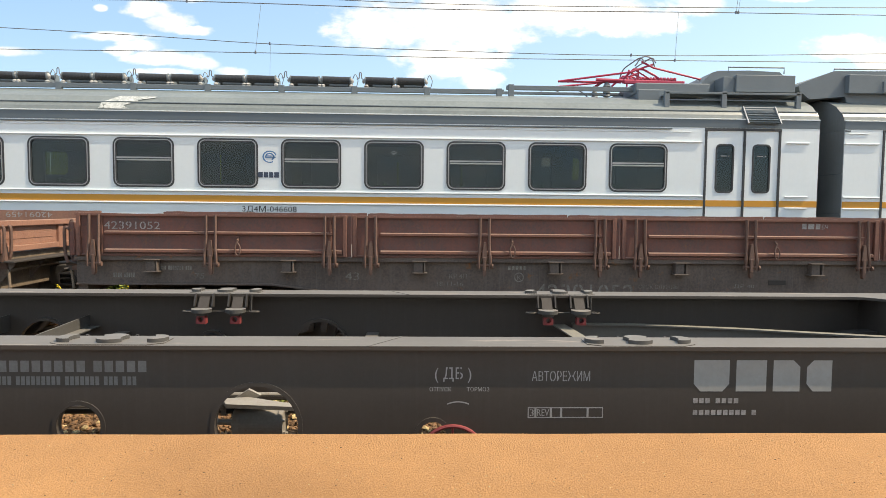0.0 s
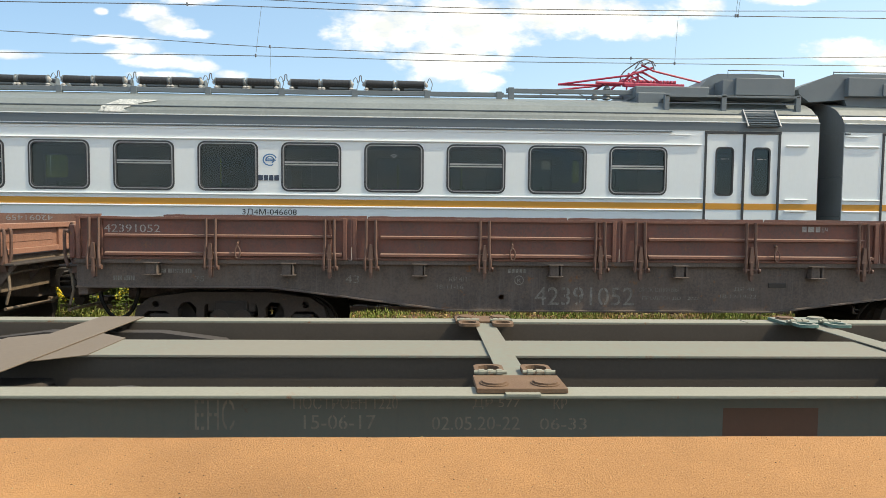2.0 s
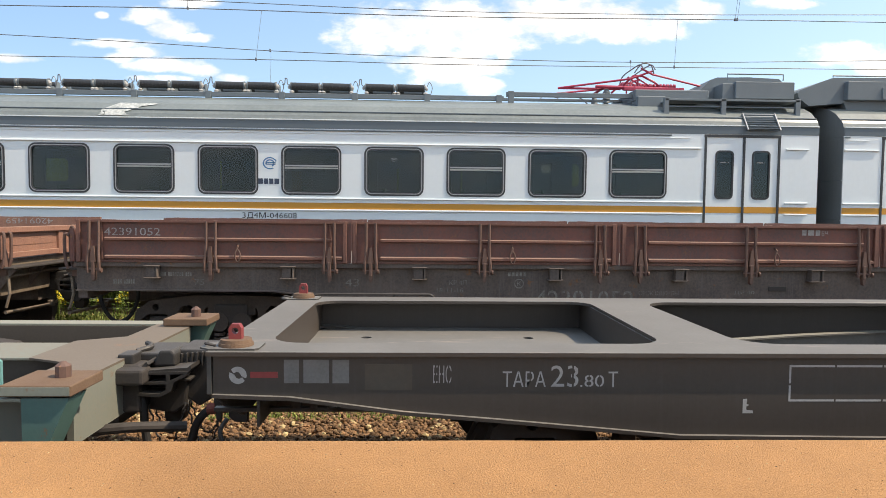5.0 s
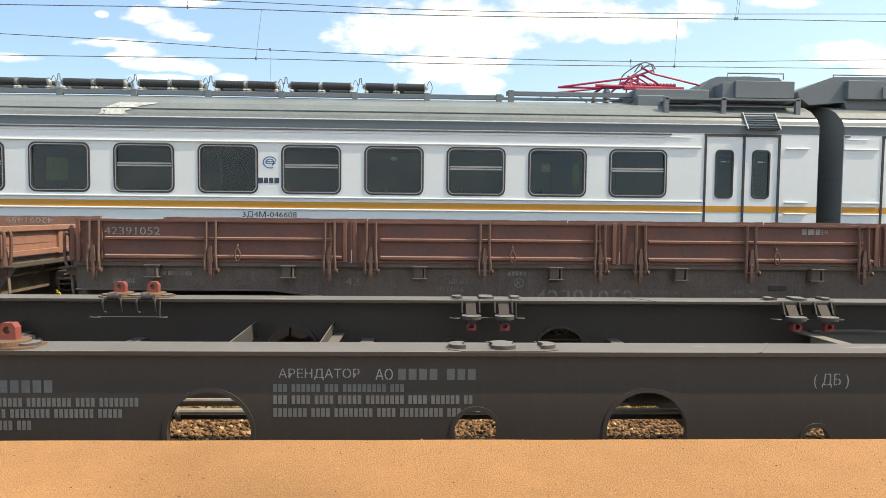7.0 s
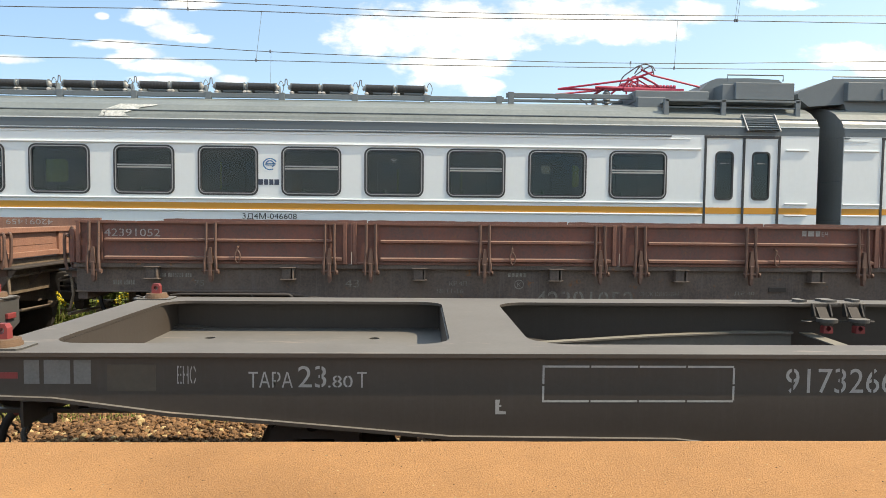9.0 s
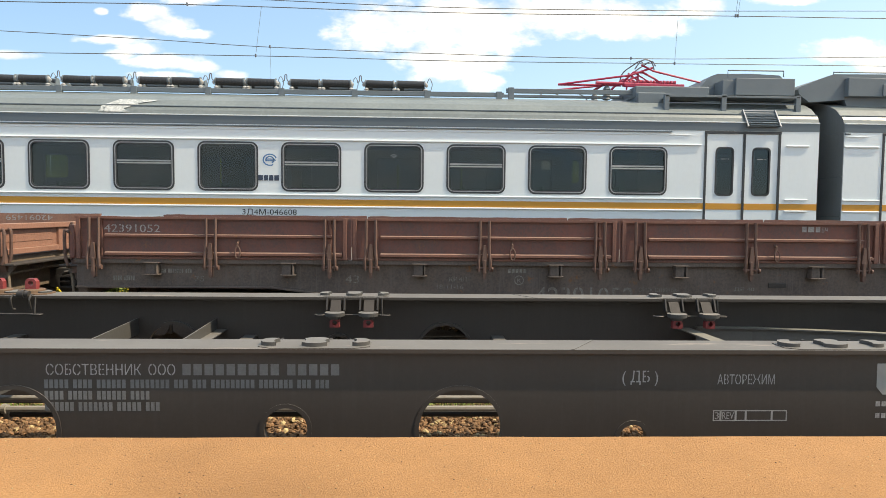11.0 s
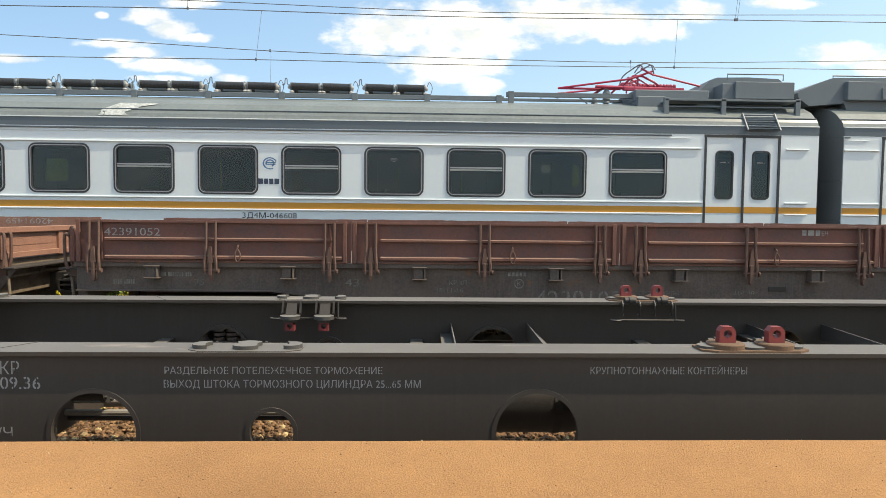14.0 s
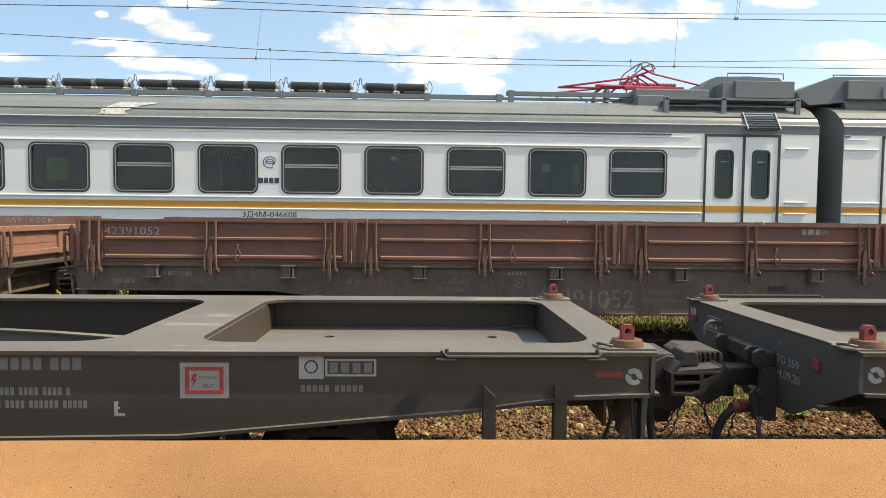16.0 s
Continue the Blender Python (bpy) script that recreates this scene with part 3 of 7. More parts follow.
grass("tall_grass", M_DRY, 13000, (-8, 9, 11.0, 12.7), (0.03, 0.12), 14, "dry yellow grass between the parked trains", 0.02, wide=0.007)
grass("tall_grass", M_GRASS, 16000, (-15, 14, 16.8, 18.6), (0.5, 1.1), 15, "tall green undergrowth beyond the electric train", -0.2, wide=0.022)


def weed(seed, x, y, h):
    r = random.Random(seed)
    w = thing("weed", "tall green weed with small yellow blossoms in gravel", "weed", pose(x, y, -0.12), "weeds between the tracks")
    st, lf, fl = bmesh.new(), bmesh.new(), bmesh.new()
    for k in range(5):
        a, hh = r.uniform(0, 6.3), h * r.uniform(0.7, 1)
        tip = Vector((math.cos(a) * 0.16, math.sin(a) * 0.16, hh))
        pts = bent([(0.03 * math.cos(a), 0.03 * math.sin(a), 0), tip * 0.55 + Vector((0.02, 0, 0)), tip], 3)
        tube(st, pts, 0.006, 5)
        for j in range(26):
            p = tip * r.uniform(0.15, 1)
            b, ll = r.uniform(0, 6.3), r.uniform(0.05, 0.11)
            d = Vector((math.cos(b), math.sin(b), r.uniform(-0.2, 0.5))) * ll
            s = Vector((-math.sin(b), math.cos(b), 0)) * ll * 0.28
            lf.faces.new([lf.verts.new(q) for q in (p, p + d * 0.5 + s, p + d, p + d * 0.5 - s)])
        for j in range(9):
            p = tip * r.uniform(0.85, 1.04) + Vector((r.uniform(-.05, .05), r.uniform(-.05, .05), 0))
            bmesh.ops.create_icosphere(fl, subdivisions=1, radius=r.uniform(0.010, 0.02), matrix=Matrix.Translation(p))
    part("stem", st, M_GRASS, w), part("leaf", lf, M_GRASS, w), part("blossom", fl, M_FLOWER, w, "yellow blossoms")


for i, (wx, wy, wh) in enumerate(((-7.5, 11.9, 1.15), (-7.15, 11.7, 0.95), (-6.9, 12.2, 1.2), (-6.55, 11.8, 0.85), (-6.2, 12.1, 1.05), (-5.9, 11.8, 0.9), (-5.6, 12.2, 1.1), (-7.8, 12.2, 1.2), (-5.25, 11.9, 0.8))):
    weed(40 + i, wx, wy, wh)
for i, (wx, wy, wh) in enumerate(((-6.95, 11.7, 0.98), (-6.72, 11.55, 0.90), (-6.55, 11.8, 0.95), (-6.36, 11.6, 0.86), (-6.20, 11.75, 0.80))):
    weed(70 + i, wx, wy, wh)


def broadleaf(seed, x, y, r0):
    """A low rosette of broad bent leaves."""
    r = random.Random(seed)
    p = thing("broadleaf_plant", "low broad-leaved green plant growing in ballast", "plant", pose(x, y, -0.17), "plants between the tracks")
    for k in range(9):
        a, ll = 2 * math.pi * k / 9 + r.uniform(-0.3, 0.3), r0 * r.uniform(0.7, 1.15)
        d, side = Vector((math.cos(a), math.sin(a), 0)), Vector((-math.sin(a), math.cos(a), 0))
        bm = bmesh.new()
        rows = []
        for t, wd, h in ((0.1, 0.05, 0.02), (0.35, 0.24, 0.45), (0.65, 0.30, 0.62), (0.9, 0.16, 0.55), (1.0, 0.02, 0.48)):
            c = d * ll * t + Vector((0, 0, ll * h))
            rows.append([bm.verts.new(c - side * ll * wd), bm.verts.new(c - Vector((0, 0, 0.03 * ll))), bm.verts.new(c + side * ll * wd)])
        for m, n in zip(rows, rows[1:]):
            for i in range(2):
                bm.faces.new((m[i], m[i + 1], n[i + 1], n[i]))
        part("leaf", bm, M_GRASS, p)


for seed, px, py, pr in ((71, 4.15, 6.95, 0.13), (72, 4.95, 7.15, 0.15), (73, 0.10, 7.25, 0.12), (74, -3.1, 7.5, 0.13)):
    broadleaf(seed, px, py, pr)


def blind(name, tint):
    """Thin cloth that lets daylight glow through."""
    m = bpy.data.materials.new(name)
    m.use_nodes = True
    nt = m.node_tree
    nt.nodes.clear()
    out, tl = nt.nodes.new("ShaderNodeOutputMaterial"), nt.nodes.new("ShaderNodeBsdfTranslucent")
    n = node(nt, "ShaderNodeTexNoise", Scale=5.0, Detail=4.0)
    nt.links.new(nt.nodes.new("ShaderNodeTexCoord").outputs["Object"], n.inputs["Vector"])
    nt.links.new(mixed(nt, n.outputs[0], tint, tuple(0.4 * c for c in tint)), tl.inputs["Color"])
    nt.links.new(tl.outputs[0], out.inputs[0])
    return m


M_BLIND = blind("thin_green_blind", (0.42, 0.50, 0.12))

# ---- electric train on the third track ----
EMU_Y, EMU_CX, EMU_HALF = 12.9, -2.943, 10.83
WIN_X0, WIN_PITCH, WIN_W, WIN_Z0, WIN_Z1 = -7.492, 1.602, 1.088, 2.412, 3.294
ROOF = [(0.0, 3.66), (0.0, 3.82), (0.02, 3.84), (0.05, 3.92), (0.11, 4.0), (0.15, 4.02), (0.3, 4.15), (0.55, 4.27), (0.95, 4.38), (1.74, 4.47)]


def emu_car(x_left, x_right, door_at, name, label):
    """One carriage; its own x runs along the world's, its y from the near side."""
    car = thing(name, label, "train carriage", pose(0, EMU_Y, 0))
    wins = [(WIN_X0 + WIN_PITCH * k, k) for k in range(-4, 8) if x_left + 1.8 < WIN_X0 + WIN_PITCH * k < x_right - 3.2]
    holes = [rounded(x, x + WIN_W, WIN_Z0, WIN_Z1, 0.11) for x, _ in wins]
    doors = [(d + 0.03, d + 0.765, d + 0.80, d + 1.47) for d in door_at]
    for a, b, c, d in doors:
        holes.append([(a - 0.03, 1.25), (d + 0.03, 1.25), (d + 0.03, 3.60), (a - 0.03, 3.60)])
    bm = bmesh.new()
    pierced(bm, [(x_left, 1.15), (x_right, 1.15), (x_right, 3.66), (x_left, 3.66)], holes, 1, 0.0, 0.06)
    part("side_wall", bm, M_WHITE, car, "white painted steel side wall")
    bm = bmesh.new()
    pierced(bm, [(x_left, 1.15), (x_right, 1.15), (x_right, 3.66), (x_left, 3.66)], [rounded(o, o + 0.62, 2.75, 3.3, 0.1) for o in (-9.2, -6.2, 3.3) if x_left + 1 < o < x_right - 1], 1, 3.42, 3.48)
    box(bm, x_left, x_left + 0.05, 0.06, 3.42, 1.0, 3.7)
    box(bm, x_right - 0.05, x_right, 0.06, 3.42, 1.0, 3.7)
    box(bm, x_left + 0.05, x_right - 0.05, 0.06, 3.42, 1.1, 1.3)
    part("body_shell", bm, M_GREYBAND, car, "slate grey end walls and floor")
    for o in (-9.2, -6.2, 3.3):
        if x_left + 1 < o < x_right - 1:
            for k in range(3):
                bl = bmesh.new()
                box(bl, o - 0.03 + 0.23 * k, o + 0.195 + 0.23 * k, 3.435 + 0.012 * (k % 2), 3.44 + 0.012 * (k % 2), 2.70, 3.35, 0.001)
                part("blind", bl, M_BLIND, car, "yellow green window blind")
    for z, xa, xb in ((3.375, x_left, door_at[0] - 0.08), (2.312, x_left, door_at[0] - 0.03), (2.085, x_left, door_at[0] - 0.03)):
        bm = bmesh.new()
        box(bm, xa, xb, -0.03, 0.0, z - 0.016, z + 0.016, 0.012)
        part("rib", bm, M_WHITE, car)
        if door_at[0] + 1.55 < x_right - 0.1:
            bm = bmesh.new()
            box(bm, door_at[0] + 1.62, min(door_at[0] + 2.1, x_right - 0.2), -0.03, 0.0, z - 0.016, z + 0.016, 0.012)
            part("rib", bm, M_WHITE, car)
    bm = bmesh.new()
    box(bm, x_left, door_at[0] - 0.68, -0.03, 0.0, 3.615, 3.645, 0.008)
    part("gutter", bm, M_GREYBAND, car)
    bm = bmesh.new()
    box(bm, x_left, door_at[0] - 0.3, -0.014, 0.0, 3.565, 3.580, 0.005)
    part("rib", bm, M_WHITE, car)
    bm = bmesh.new()
    box(bm, door_at[0] - 0.02, door_at[0] + 1.52, -0.014, 0.002, 3.602, 3.655, 0.004)
    part("door_header", bm, M_TRIM, car)
    cap = bmesh.new()
    prism(cap, ROOF + [(3.48 - y, z) for y, z in reversed(ROOF[:-1])], 0, x_left - 0.012, x_left - 0.002)
    part("end_cap", cap, M_ENDWALL, car, "dark slate carriage end")
    for z0, z1 in ((1.12, 1.98), (1.99, 2.78), (2.79, 3.655)):
        cap = bmesh.new()
        box(cap, x_left - 0.014, x_left - 0.002, 0.012, 3.46, z0, z1, 0.004)
        part("end_panel", cap, M_ENDWALL, car)
    bm = bmesh.new()
    spans = [(x_left, door_at[0])] + [(door_at[0] + 1.5, x_right)]
    for a, b in spans:
        if b - a > 0.05:
            box(bm, a, b, -0.004, 0.0, 2.108, 2.232)
    part("stripe", bm, M_GOLD, car, "amber stripe below the windows")
    # roof shell
    bm = bmesh.new()
    full = ROOF + [(3.48 - y, z) for y, z in reversed(ROOF[:-1])]
    xs = [x_left, x_right]
    loops = [[bm.verts.new((x, y, z)) for y, z in full] for x in xs]
    for i in range(len(full) - 1):
        bm.faces.new((loops[0][i], loops[0][i + 1], loops[1][i + 1], loops[1][i]))
    bm.faces.new(loops[0]), bm.faces.new(loops[1])
    roof = part("roof", bm, M_ROOF, car, "weathered grey green curved roof")
    bm = bmesh.new()
    box(bm, x_left, x_right, -0.006, 0.0, 3.662, 3.822)
    part("cornice", bm, M_GREYBAND, car, "slate band under the roof")
    for z, y in ((4.005, 0.105), (3.832, -0.004)):
        bm = bmesh.new()
        box(bm, x_left, x_right, y - 0.014, y + 0.02, z - 0.012, z + 0.008, 0.004)
        part("rain_strip", bm, M_WHITE if z < 3.9 else M_GREYBAND, car)
    # windows
    pane = rim = lip = None
    for x, k in wins:
        if rim is None:
            bm = bmesh.new()
            pierced(bm, rounded(-0.035, WIN_W + 0.035, WIN_Z0 - 0.035, WIN_Z1 + 0.035, 0.14), [rounded(0.028, WIN_W - 0.028, WIN_Z0 + 0.028, WIN_Z1 - 0.028, 0.09)], 1, -0.012, 0.05)
            w = part("window", bm, M_TRIM, car, "rounded window in a black rubber seal")
            w.location.x = x
            bm = bmesh.new()
            pierced(bm, rounded(-0.003, WIN_W + 0.003, WIN_Z0 - 0.003, WIN_Z1 + 0.003, 0.115), [rounded(0.012, WIN_W - 0.012, WIN_Z0 + 0.012, WIN_Z1 - 0.012, 0.10)], 1, -0.018, -0.010)
            lip = part("trim_ring", bm, M_ALU, w)
            bm = bmesh.new()
            prism(bm, rounded(0.02, WIN_W - 0.02, WIN_Z0 + 0.02, WIN_Z1 - 0.02, 0.09), 1, 0.012, 0.018)
            pane = part("pane", bm, M_GLASS, w)
            pane.visible_shadow = False
            rim = w
        else:
            w = again(rim, "window", x)
            again(lip, "trim_ring", parent=w)
            again(pane, "pane", parent=w).visible_shadow = False
        if k % 2:
            bm = bmesh.new()
            for dz in (0.0, 0.045):
                box(bm, 0.03, WIN_W - 0.03, -0.008, 0.012, 2.898 + dz - 0.014, 2.898 + dz + 0.014, 0.004)
            part("hopper_bar", bm, M_ALU, w, "aluminium bar of the hopper window")
    # doors
    for a, b, c, d in doors:
        bm = bmesh.new()
        for x in (a - 0.022, (b + c) / 2, d + 0.022):
            box(bm, x - 0.022, x + 0.022, -0.012, 0.05, 1.25, 3.615)
        part("door_seal", bm, M_TRIM, car)
        for x0, x1 in ((a, b), (c, d)):
            gx = (x0 + x1) / 2
            bm = bmesh.new()
            pierced(bm, [(x0, 1.25), (x1, 1.25), (x1, 3.60), (x0, 3.60)], [rounded(gx - 0.175, gx + 0.175, 2.39, 3.335, 0.09)], 1, 0.008, 0.05)
            leaf = part("door", bm, M_WHITE, car, "white sliding door leaf")
            bm = bmesh.new()
            pierced(bm, rounded(gx - 0.185, gx + 0.185, 2.38, 3.345, 0.09), [rounded(gx - 0.155, gx + 0.155, 2.41, 3.315, 0.07)], 1, -0.002, 0.03)
            part("seal", bm, M_TRIM, leaf)
            bm = bmesh.new()
            prism(bm, rounded(gx - 0.17, gx + 0.17, 2.395, 3.33, 0.08), 1, 0.016, 0.022)
            part("pane", bm, M_GLASS, leaf).visible_shadow = False
            bars("sticker", [(gx - 0.08 + 0.02 * i, gx - 0.066 + 0.02 * i) for i in range(6)] + [(gx + 0.07, gx + 0.085)], 3.10, 3.118, 0.006, M_SIGNWHITE, leaf)
            bm = bmesh.new()
            box(bm, x0, x1, 0.002, 0.007, 2.108, 2.232)
            part("stripe", bm, M_GOLD, leaf)
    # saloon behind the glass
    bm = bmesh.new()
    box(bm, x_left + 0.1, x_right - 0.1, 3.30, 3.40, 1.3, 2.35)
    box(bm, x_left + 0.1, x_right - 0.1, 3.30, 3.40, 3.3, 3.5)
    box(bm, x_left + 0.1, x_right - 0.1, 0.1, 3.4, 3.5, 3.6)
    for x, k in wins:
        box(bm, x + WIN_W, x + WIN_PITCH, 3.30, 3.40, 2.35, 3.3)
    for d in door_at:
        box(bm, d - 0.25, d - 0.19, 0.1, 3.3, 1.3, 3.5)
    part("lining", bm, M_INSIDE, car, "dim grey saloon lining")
    if door_at[0] < 7:
        for x in (WIN_X0 + 2 * WIN_PITCH + 0.24, WIN_X0 + 4 * WIN_PITCH + 0.60, WIN_X0 + 5 * WIN_PITCH + 0.29):
            bm = bmesh.new()
            cyl(bm, (x, 0.55, 1.3), (x, 0.55, 3.05 if x < -3 else 2.95), 0.013, seg=10)
            part("grab_pole", bm, M_BLIND, car, "yellow green grab pole")
        bm = bmesh.new()
        x = WIN_X0 + 6 * WIN_PITCH
        box(bm, x + 0.235, x + 0.405, 0.022, 0.026, 2.86, 3.02)
        part("notice", bm, M_PORC, car, "grey paper notice behind the glass")
        bm = bmesh.new()
        x = WIN_X0 + 3 * WIN_PITCH
        box(bm, x + 0.10, x + 0.30, 0.30, 0.33, 1.9, 2.84, 0.02)
        part("partition", bm, M_SILLPALE, car, "tan saloon partition edge")
        x, z = WIN_X0 + 4 * WIN_PITCH + 0.54, 3.02
        for r in (0.035, 0.065, 0.095):
            bm = bmesh.new()
            tube(bm, [(x + r * math.cos(radians(a)), 0.008, z + r * math.sin(radians(a))) for a in range(45, 136, 15)], 0.006, 5)
            part("sticker", bm, M_EQUIP, car, "faint grey arc sticker on the glass")
    seat = None
    for x, k in wins:
        for y in (0.35, 2.2):
            if seat is None:
                bm = bmesh.new()
                box(bm, -0.5, -0.44, 0, 0.95, 1.75, 2.55, 0.03)
                box(bm, -0.44, -0.02, 0, 0.95, 1.62, 1.76, 0.03)
                box(bm, -0.92, -0.5, 0, 0.95, 1.62, 1.76, 0.03)
                seat = part("seat", bm, M_SEAT, car, "green padded double bench")
                seat.location = (x + WIN_W / 2 + 0.25, y, 0)
            else:
                again(seat, "seat", x + WIN_W / 2 + 0.25, y, 0)
    # running gear
    bm = bmesh.new()
    for x in (x_left + 3.4, x_right - 3.4):
        for dx in (-1.3, 1.3):
            for y in (0.98, 2.5):
                cyl(bm, (x + dx, y - 0.07, 0.52), (x + dx, y + 0.07, 0.52), 0.52, seg=28)
        box(bm, x - 1.7, x + 1.7, 0.62, 0.78, 0.45, 0.75, 0.04)
        box(bm, x - 1.7, x + 1.7, 2.7, 2.86, 0.45, 0.75, 0.04)
    for x in range(int(x_left) + 6, int(x_right) - 6, 2):
        box(bm, x, x + 1.6, 0.5, 2.9, 0.55, 1.1, 0.03)
    part("running_gear", bm, M_BOGIE, car, "dark bogies and underfloor boxes")
    return car


motor_car = emu_car(EMU_CX - EMU_HALF, EMU_CX + EMU_HALF, [5.60], "motor_carriage", "white electric train carriage with amber stripe and grey roof")
next_car = emu_car(8.40, 28.0, [9.19], "trailer_carriage", "white electric train carriage with amber stripe coupled behind")
words("lettering", "3Д4М-046608", -3.475, -2.425, 1.90, 2.035, -0.008, M_TRIM, motor_car, bold=0.0, gaps=False)
bars("operator_mark", [(-3.17, -3.075), (-3.055, -2.975), (-2.955, -2.875), (-2.855, -2.765)], 2.585, 2.69, -0.006, M_DECAL, motor_car)


def emblem(parent, cx, cz):
    bm = bmesh.new()
    for r0, r1, a0, a1 in ((0.113, 0.139, 20, 300), (0.062, 0.088, -60, 200)):
        n = 22
        for i in range(n):
            a, b = radians(a0 + (a1 - a0) * i / n), radians(a0 + (a1 - a0) * (i + 1) / n)
            bm.faces.new([bm.verts.new((cx + r * math.cos(t), -0.006, cz + 0.85 * r * math.sin(t))) for r, t in ((r0, a), (r1, a), (r1, b), (r0, b))])
    for z in (-0.028, 0.004):
        bm.faces.new([bm.verts.new((cx + x, -0.006, cz + z + dz)) for x, dz in ((-0.08, 0), (0.10, 0), (0.12, 0.02), (-0.06, 0.02))])
    part("emblem", bm, M_BLUE, parent, "round blue emblem of three swept arcs")


emblem(motor_car, -2.94, 2.985)


def roof_patch(parent, x0):
    """A ragged pale sheet that follows the curve of the roof and paints the sun's glare there."""
    low = [(0.012, 3.862), (0.032, 3.90), (0.055, 3.935), (0.08, 3.97), (0.10, 3.992)]
    high = [(0.135, 4.02), (0.17, 4.045), (0.21, 4.08), (0.25, 4.113), (0.285, 4.142)]
    bm = bmesh.new()
    for prof, lo, hi, lean, wob in ((low, 0.0, 0.07, 0.012, 1), (low, 0.11, 0.60, 0.0, 2), (high, 0.08, 0.72, 0.055, 3)):
        rows = []
        for j, (y, z) in enumerate(prof):
            a = x0 + lo + lean * j + 0.03 * noise.noise((j * 1.3, wob, 2))
            b = x0 + hi + lean * j * 1.5 + 0.22 * noise.noise((j * 1.7, wob, 5))
            rows.append([bm.verts.new((a + (b - a) * i / 8, y - 0.008, z + 0.006)) for i in range(9)])
        for p, q in zip(rows, rows[1:]):
            for i in range(8):
                bm.faces.new((p[i], p[i + 1], q[i + 1], q[i]))
    part("painted_glint", bm, M_GLINT, parent, "pale patch painted as sun glare on the roof")


roof_patch(motor_car, -6.2)


def roof_gear():
    """Walkway rails, braking resistors, insulators, pantograph and boxes on the carriage roofs."""
    yc = 1.25                                             # row of the resistors, from the near side
    for x0, x1, z in ((-13.5, 1.70, 4.49), (1.75, 4.60, 4.58)):
        w = thing("roof_walkway", "slate grey steel walkway rail on short posts", "roof walkway", pose(0, EMU_Y, 0))
        bm = bmesh.new()
        box(bm, x0, x1, yc - 0.36, yc - 0.30, z - 0.085, z + 0.01, 0.008)
        box(bm, x0, x1, yc + 0.3, yc + 0.36, z - 0.06, z, 0.008)
        part("rail", bm, M_EQUIP, w)
        bm = bmesh.new()
        box(bm, -0.06, 0.06, yc - 0.37, yc - 0.29, 4.2, z + 0.03, 0.006)
        p = part("post", bm, M_EQUIP, w)
        p.location.x = x0 + 0.1
        n = int((x1 - x0) / 1.45)
        for i in range(1, n + 1):
            again(p, "post", x0 + 0.1 + (x1 - x0 - 0.2) * i / n)
    first = None
    for g in range(7):
        x = -1.21 - 1.57 * g
        if first is None:
            t = thing("braking_resistor", "black ribbed resistor cylinders on white insulators on the roof", "resistor", pose(x, EMU_Y + yc, -0.15), "braking resistors on the roof")
            for dx in (0.0, 0.66):
                for yy in (0.0, 0.34):
                    bm = bmesh.new()
                    cyl(bm, (dx + 0.025, yy, 4.852), (dx + 0.585, yy, 4.842), 0.078, seg=20)
                    for k in range(19):
                        cyl(bm, (dx + 0.04 + 0.029 * k, yy, 4.852 - 0.0005 * k), (dx + 0.052 + 0.029 * k, yy, 4.852 - 0.0005 * k), 0.0815, seg=20)
                    part("coil", bm, M_COIL, t, "black ribbed resistor coil")
                    bm = bmesh.new()
                    cyl(bm, (dx + 0.16, yy, 4.752), (dx + 0.55, yy, 4.748), 0.028, seg=12)
                    part("tie_rod", bm, M_EQUIP, t)
                for ex in (dx + 0.01, dx + 0.60):
                    bm = bmesh.new()
                    for yy in (0.0, 0.34):
                        cyl(bm, (ex - 0.012, yy, 4.848), (ex + 0.012, yy, 4.848), 0.088, seg=20)
                    box(bm, ex - 0.010, ex + 0.010, -0.02, 0.36, 4.74, 4.80, 0.004)
                    part("end_frame", bm, M_EQUIP, t)
                    bm = bmesh.new()
                    for k in range(3):
                        cyl(bm, (ex + 0.02, -0.06, 4.655 + 0.033 * k), (ex + 0.02, -0.06, 4.688 + 0.033 * k), 0.055, 0.028, seg=12)
                    part("insulator", bm, M_PORC, t)
                    side = -1 if ex < dx + 0.3 else 1
                    bm = bmesh.new()
                    for k in range(3):
                        cyl(bm, (ex + side * (0.012 + 0.016 * k), -0.03, 4.86 - 0.02 * k), (ex + side * (0.026 + 0.016 * k), -0.035, 4.852 - 0.02 * k), 0.042, 0.03, seg=12)
                    part("bushing", bm, M_PORC, t)
            bm = bmesh.new()
            box(bm, -0.05, 1.35, -0.09, -0.03, 4.60, 4.655, 0.005)
            part("cradle", bm, M_EQUIP, t)
            bm = bmesh.new()
            tube(bm, bent([(-0.18, 0, 4.88), (-0.13, 0, 4.9), (-0.12, 0, 5.0), (-0.10, 0, 5.02), (-0.08, 0, 5.0), (-0.07, 0, 4.9), (0.0, 0, 4.86)], 4), 0.010, 6)
            part("jumper", bm, M_WIRE, t)
            bm = bmesh.new()
            tube(bm, bent([(1.3, 0, 4.86), (1.36, 0, 4.98), (1.42, 0, 4.86), (1.38, 0, 4.70)], 4), 0.008, 6)
            part("jumper", bm, M_WIRE, t)
            first = t
        else:
            copy_thing(first, pose(x, EMU_Y + yc, -0.15))
    # pantograph, folded
    pg = thing("pantograph", "folded raspberry red pantograph on insulators", "pantograph", pose(4.65, EMU_Y + 1.74, -0.15))
    bm = bmesh.new()
    for y in (-0.55, 0.55):
        tube(bm, [(-0.95, y, 4.94), (0.85, y, 4.90)], 0.035)
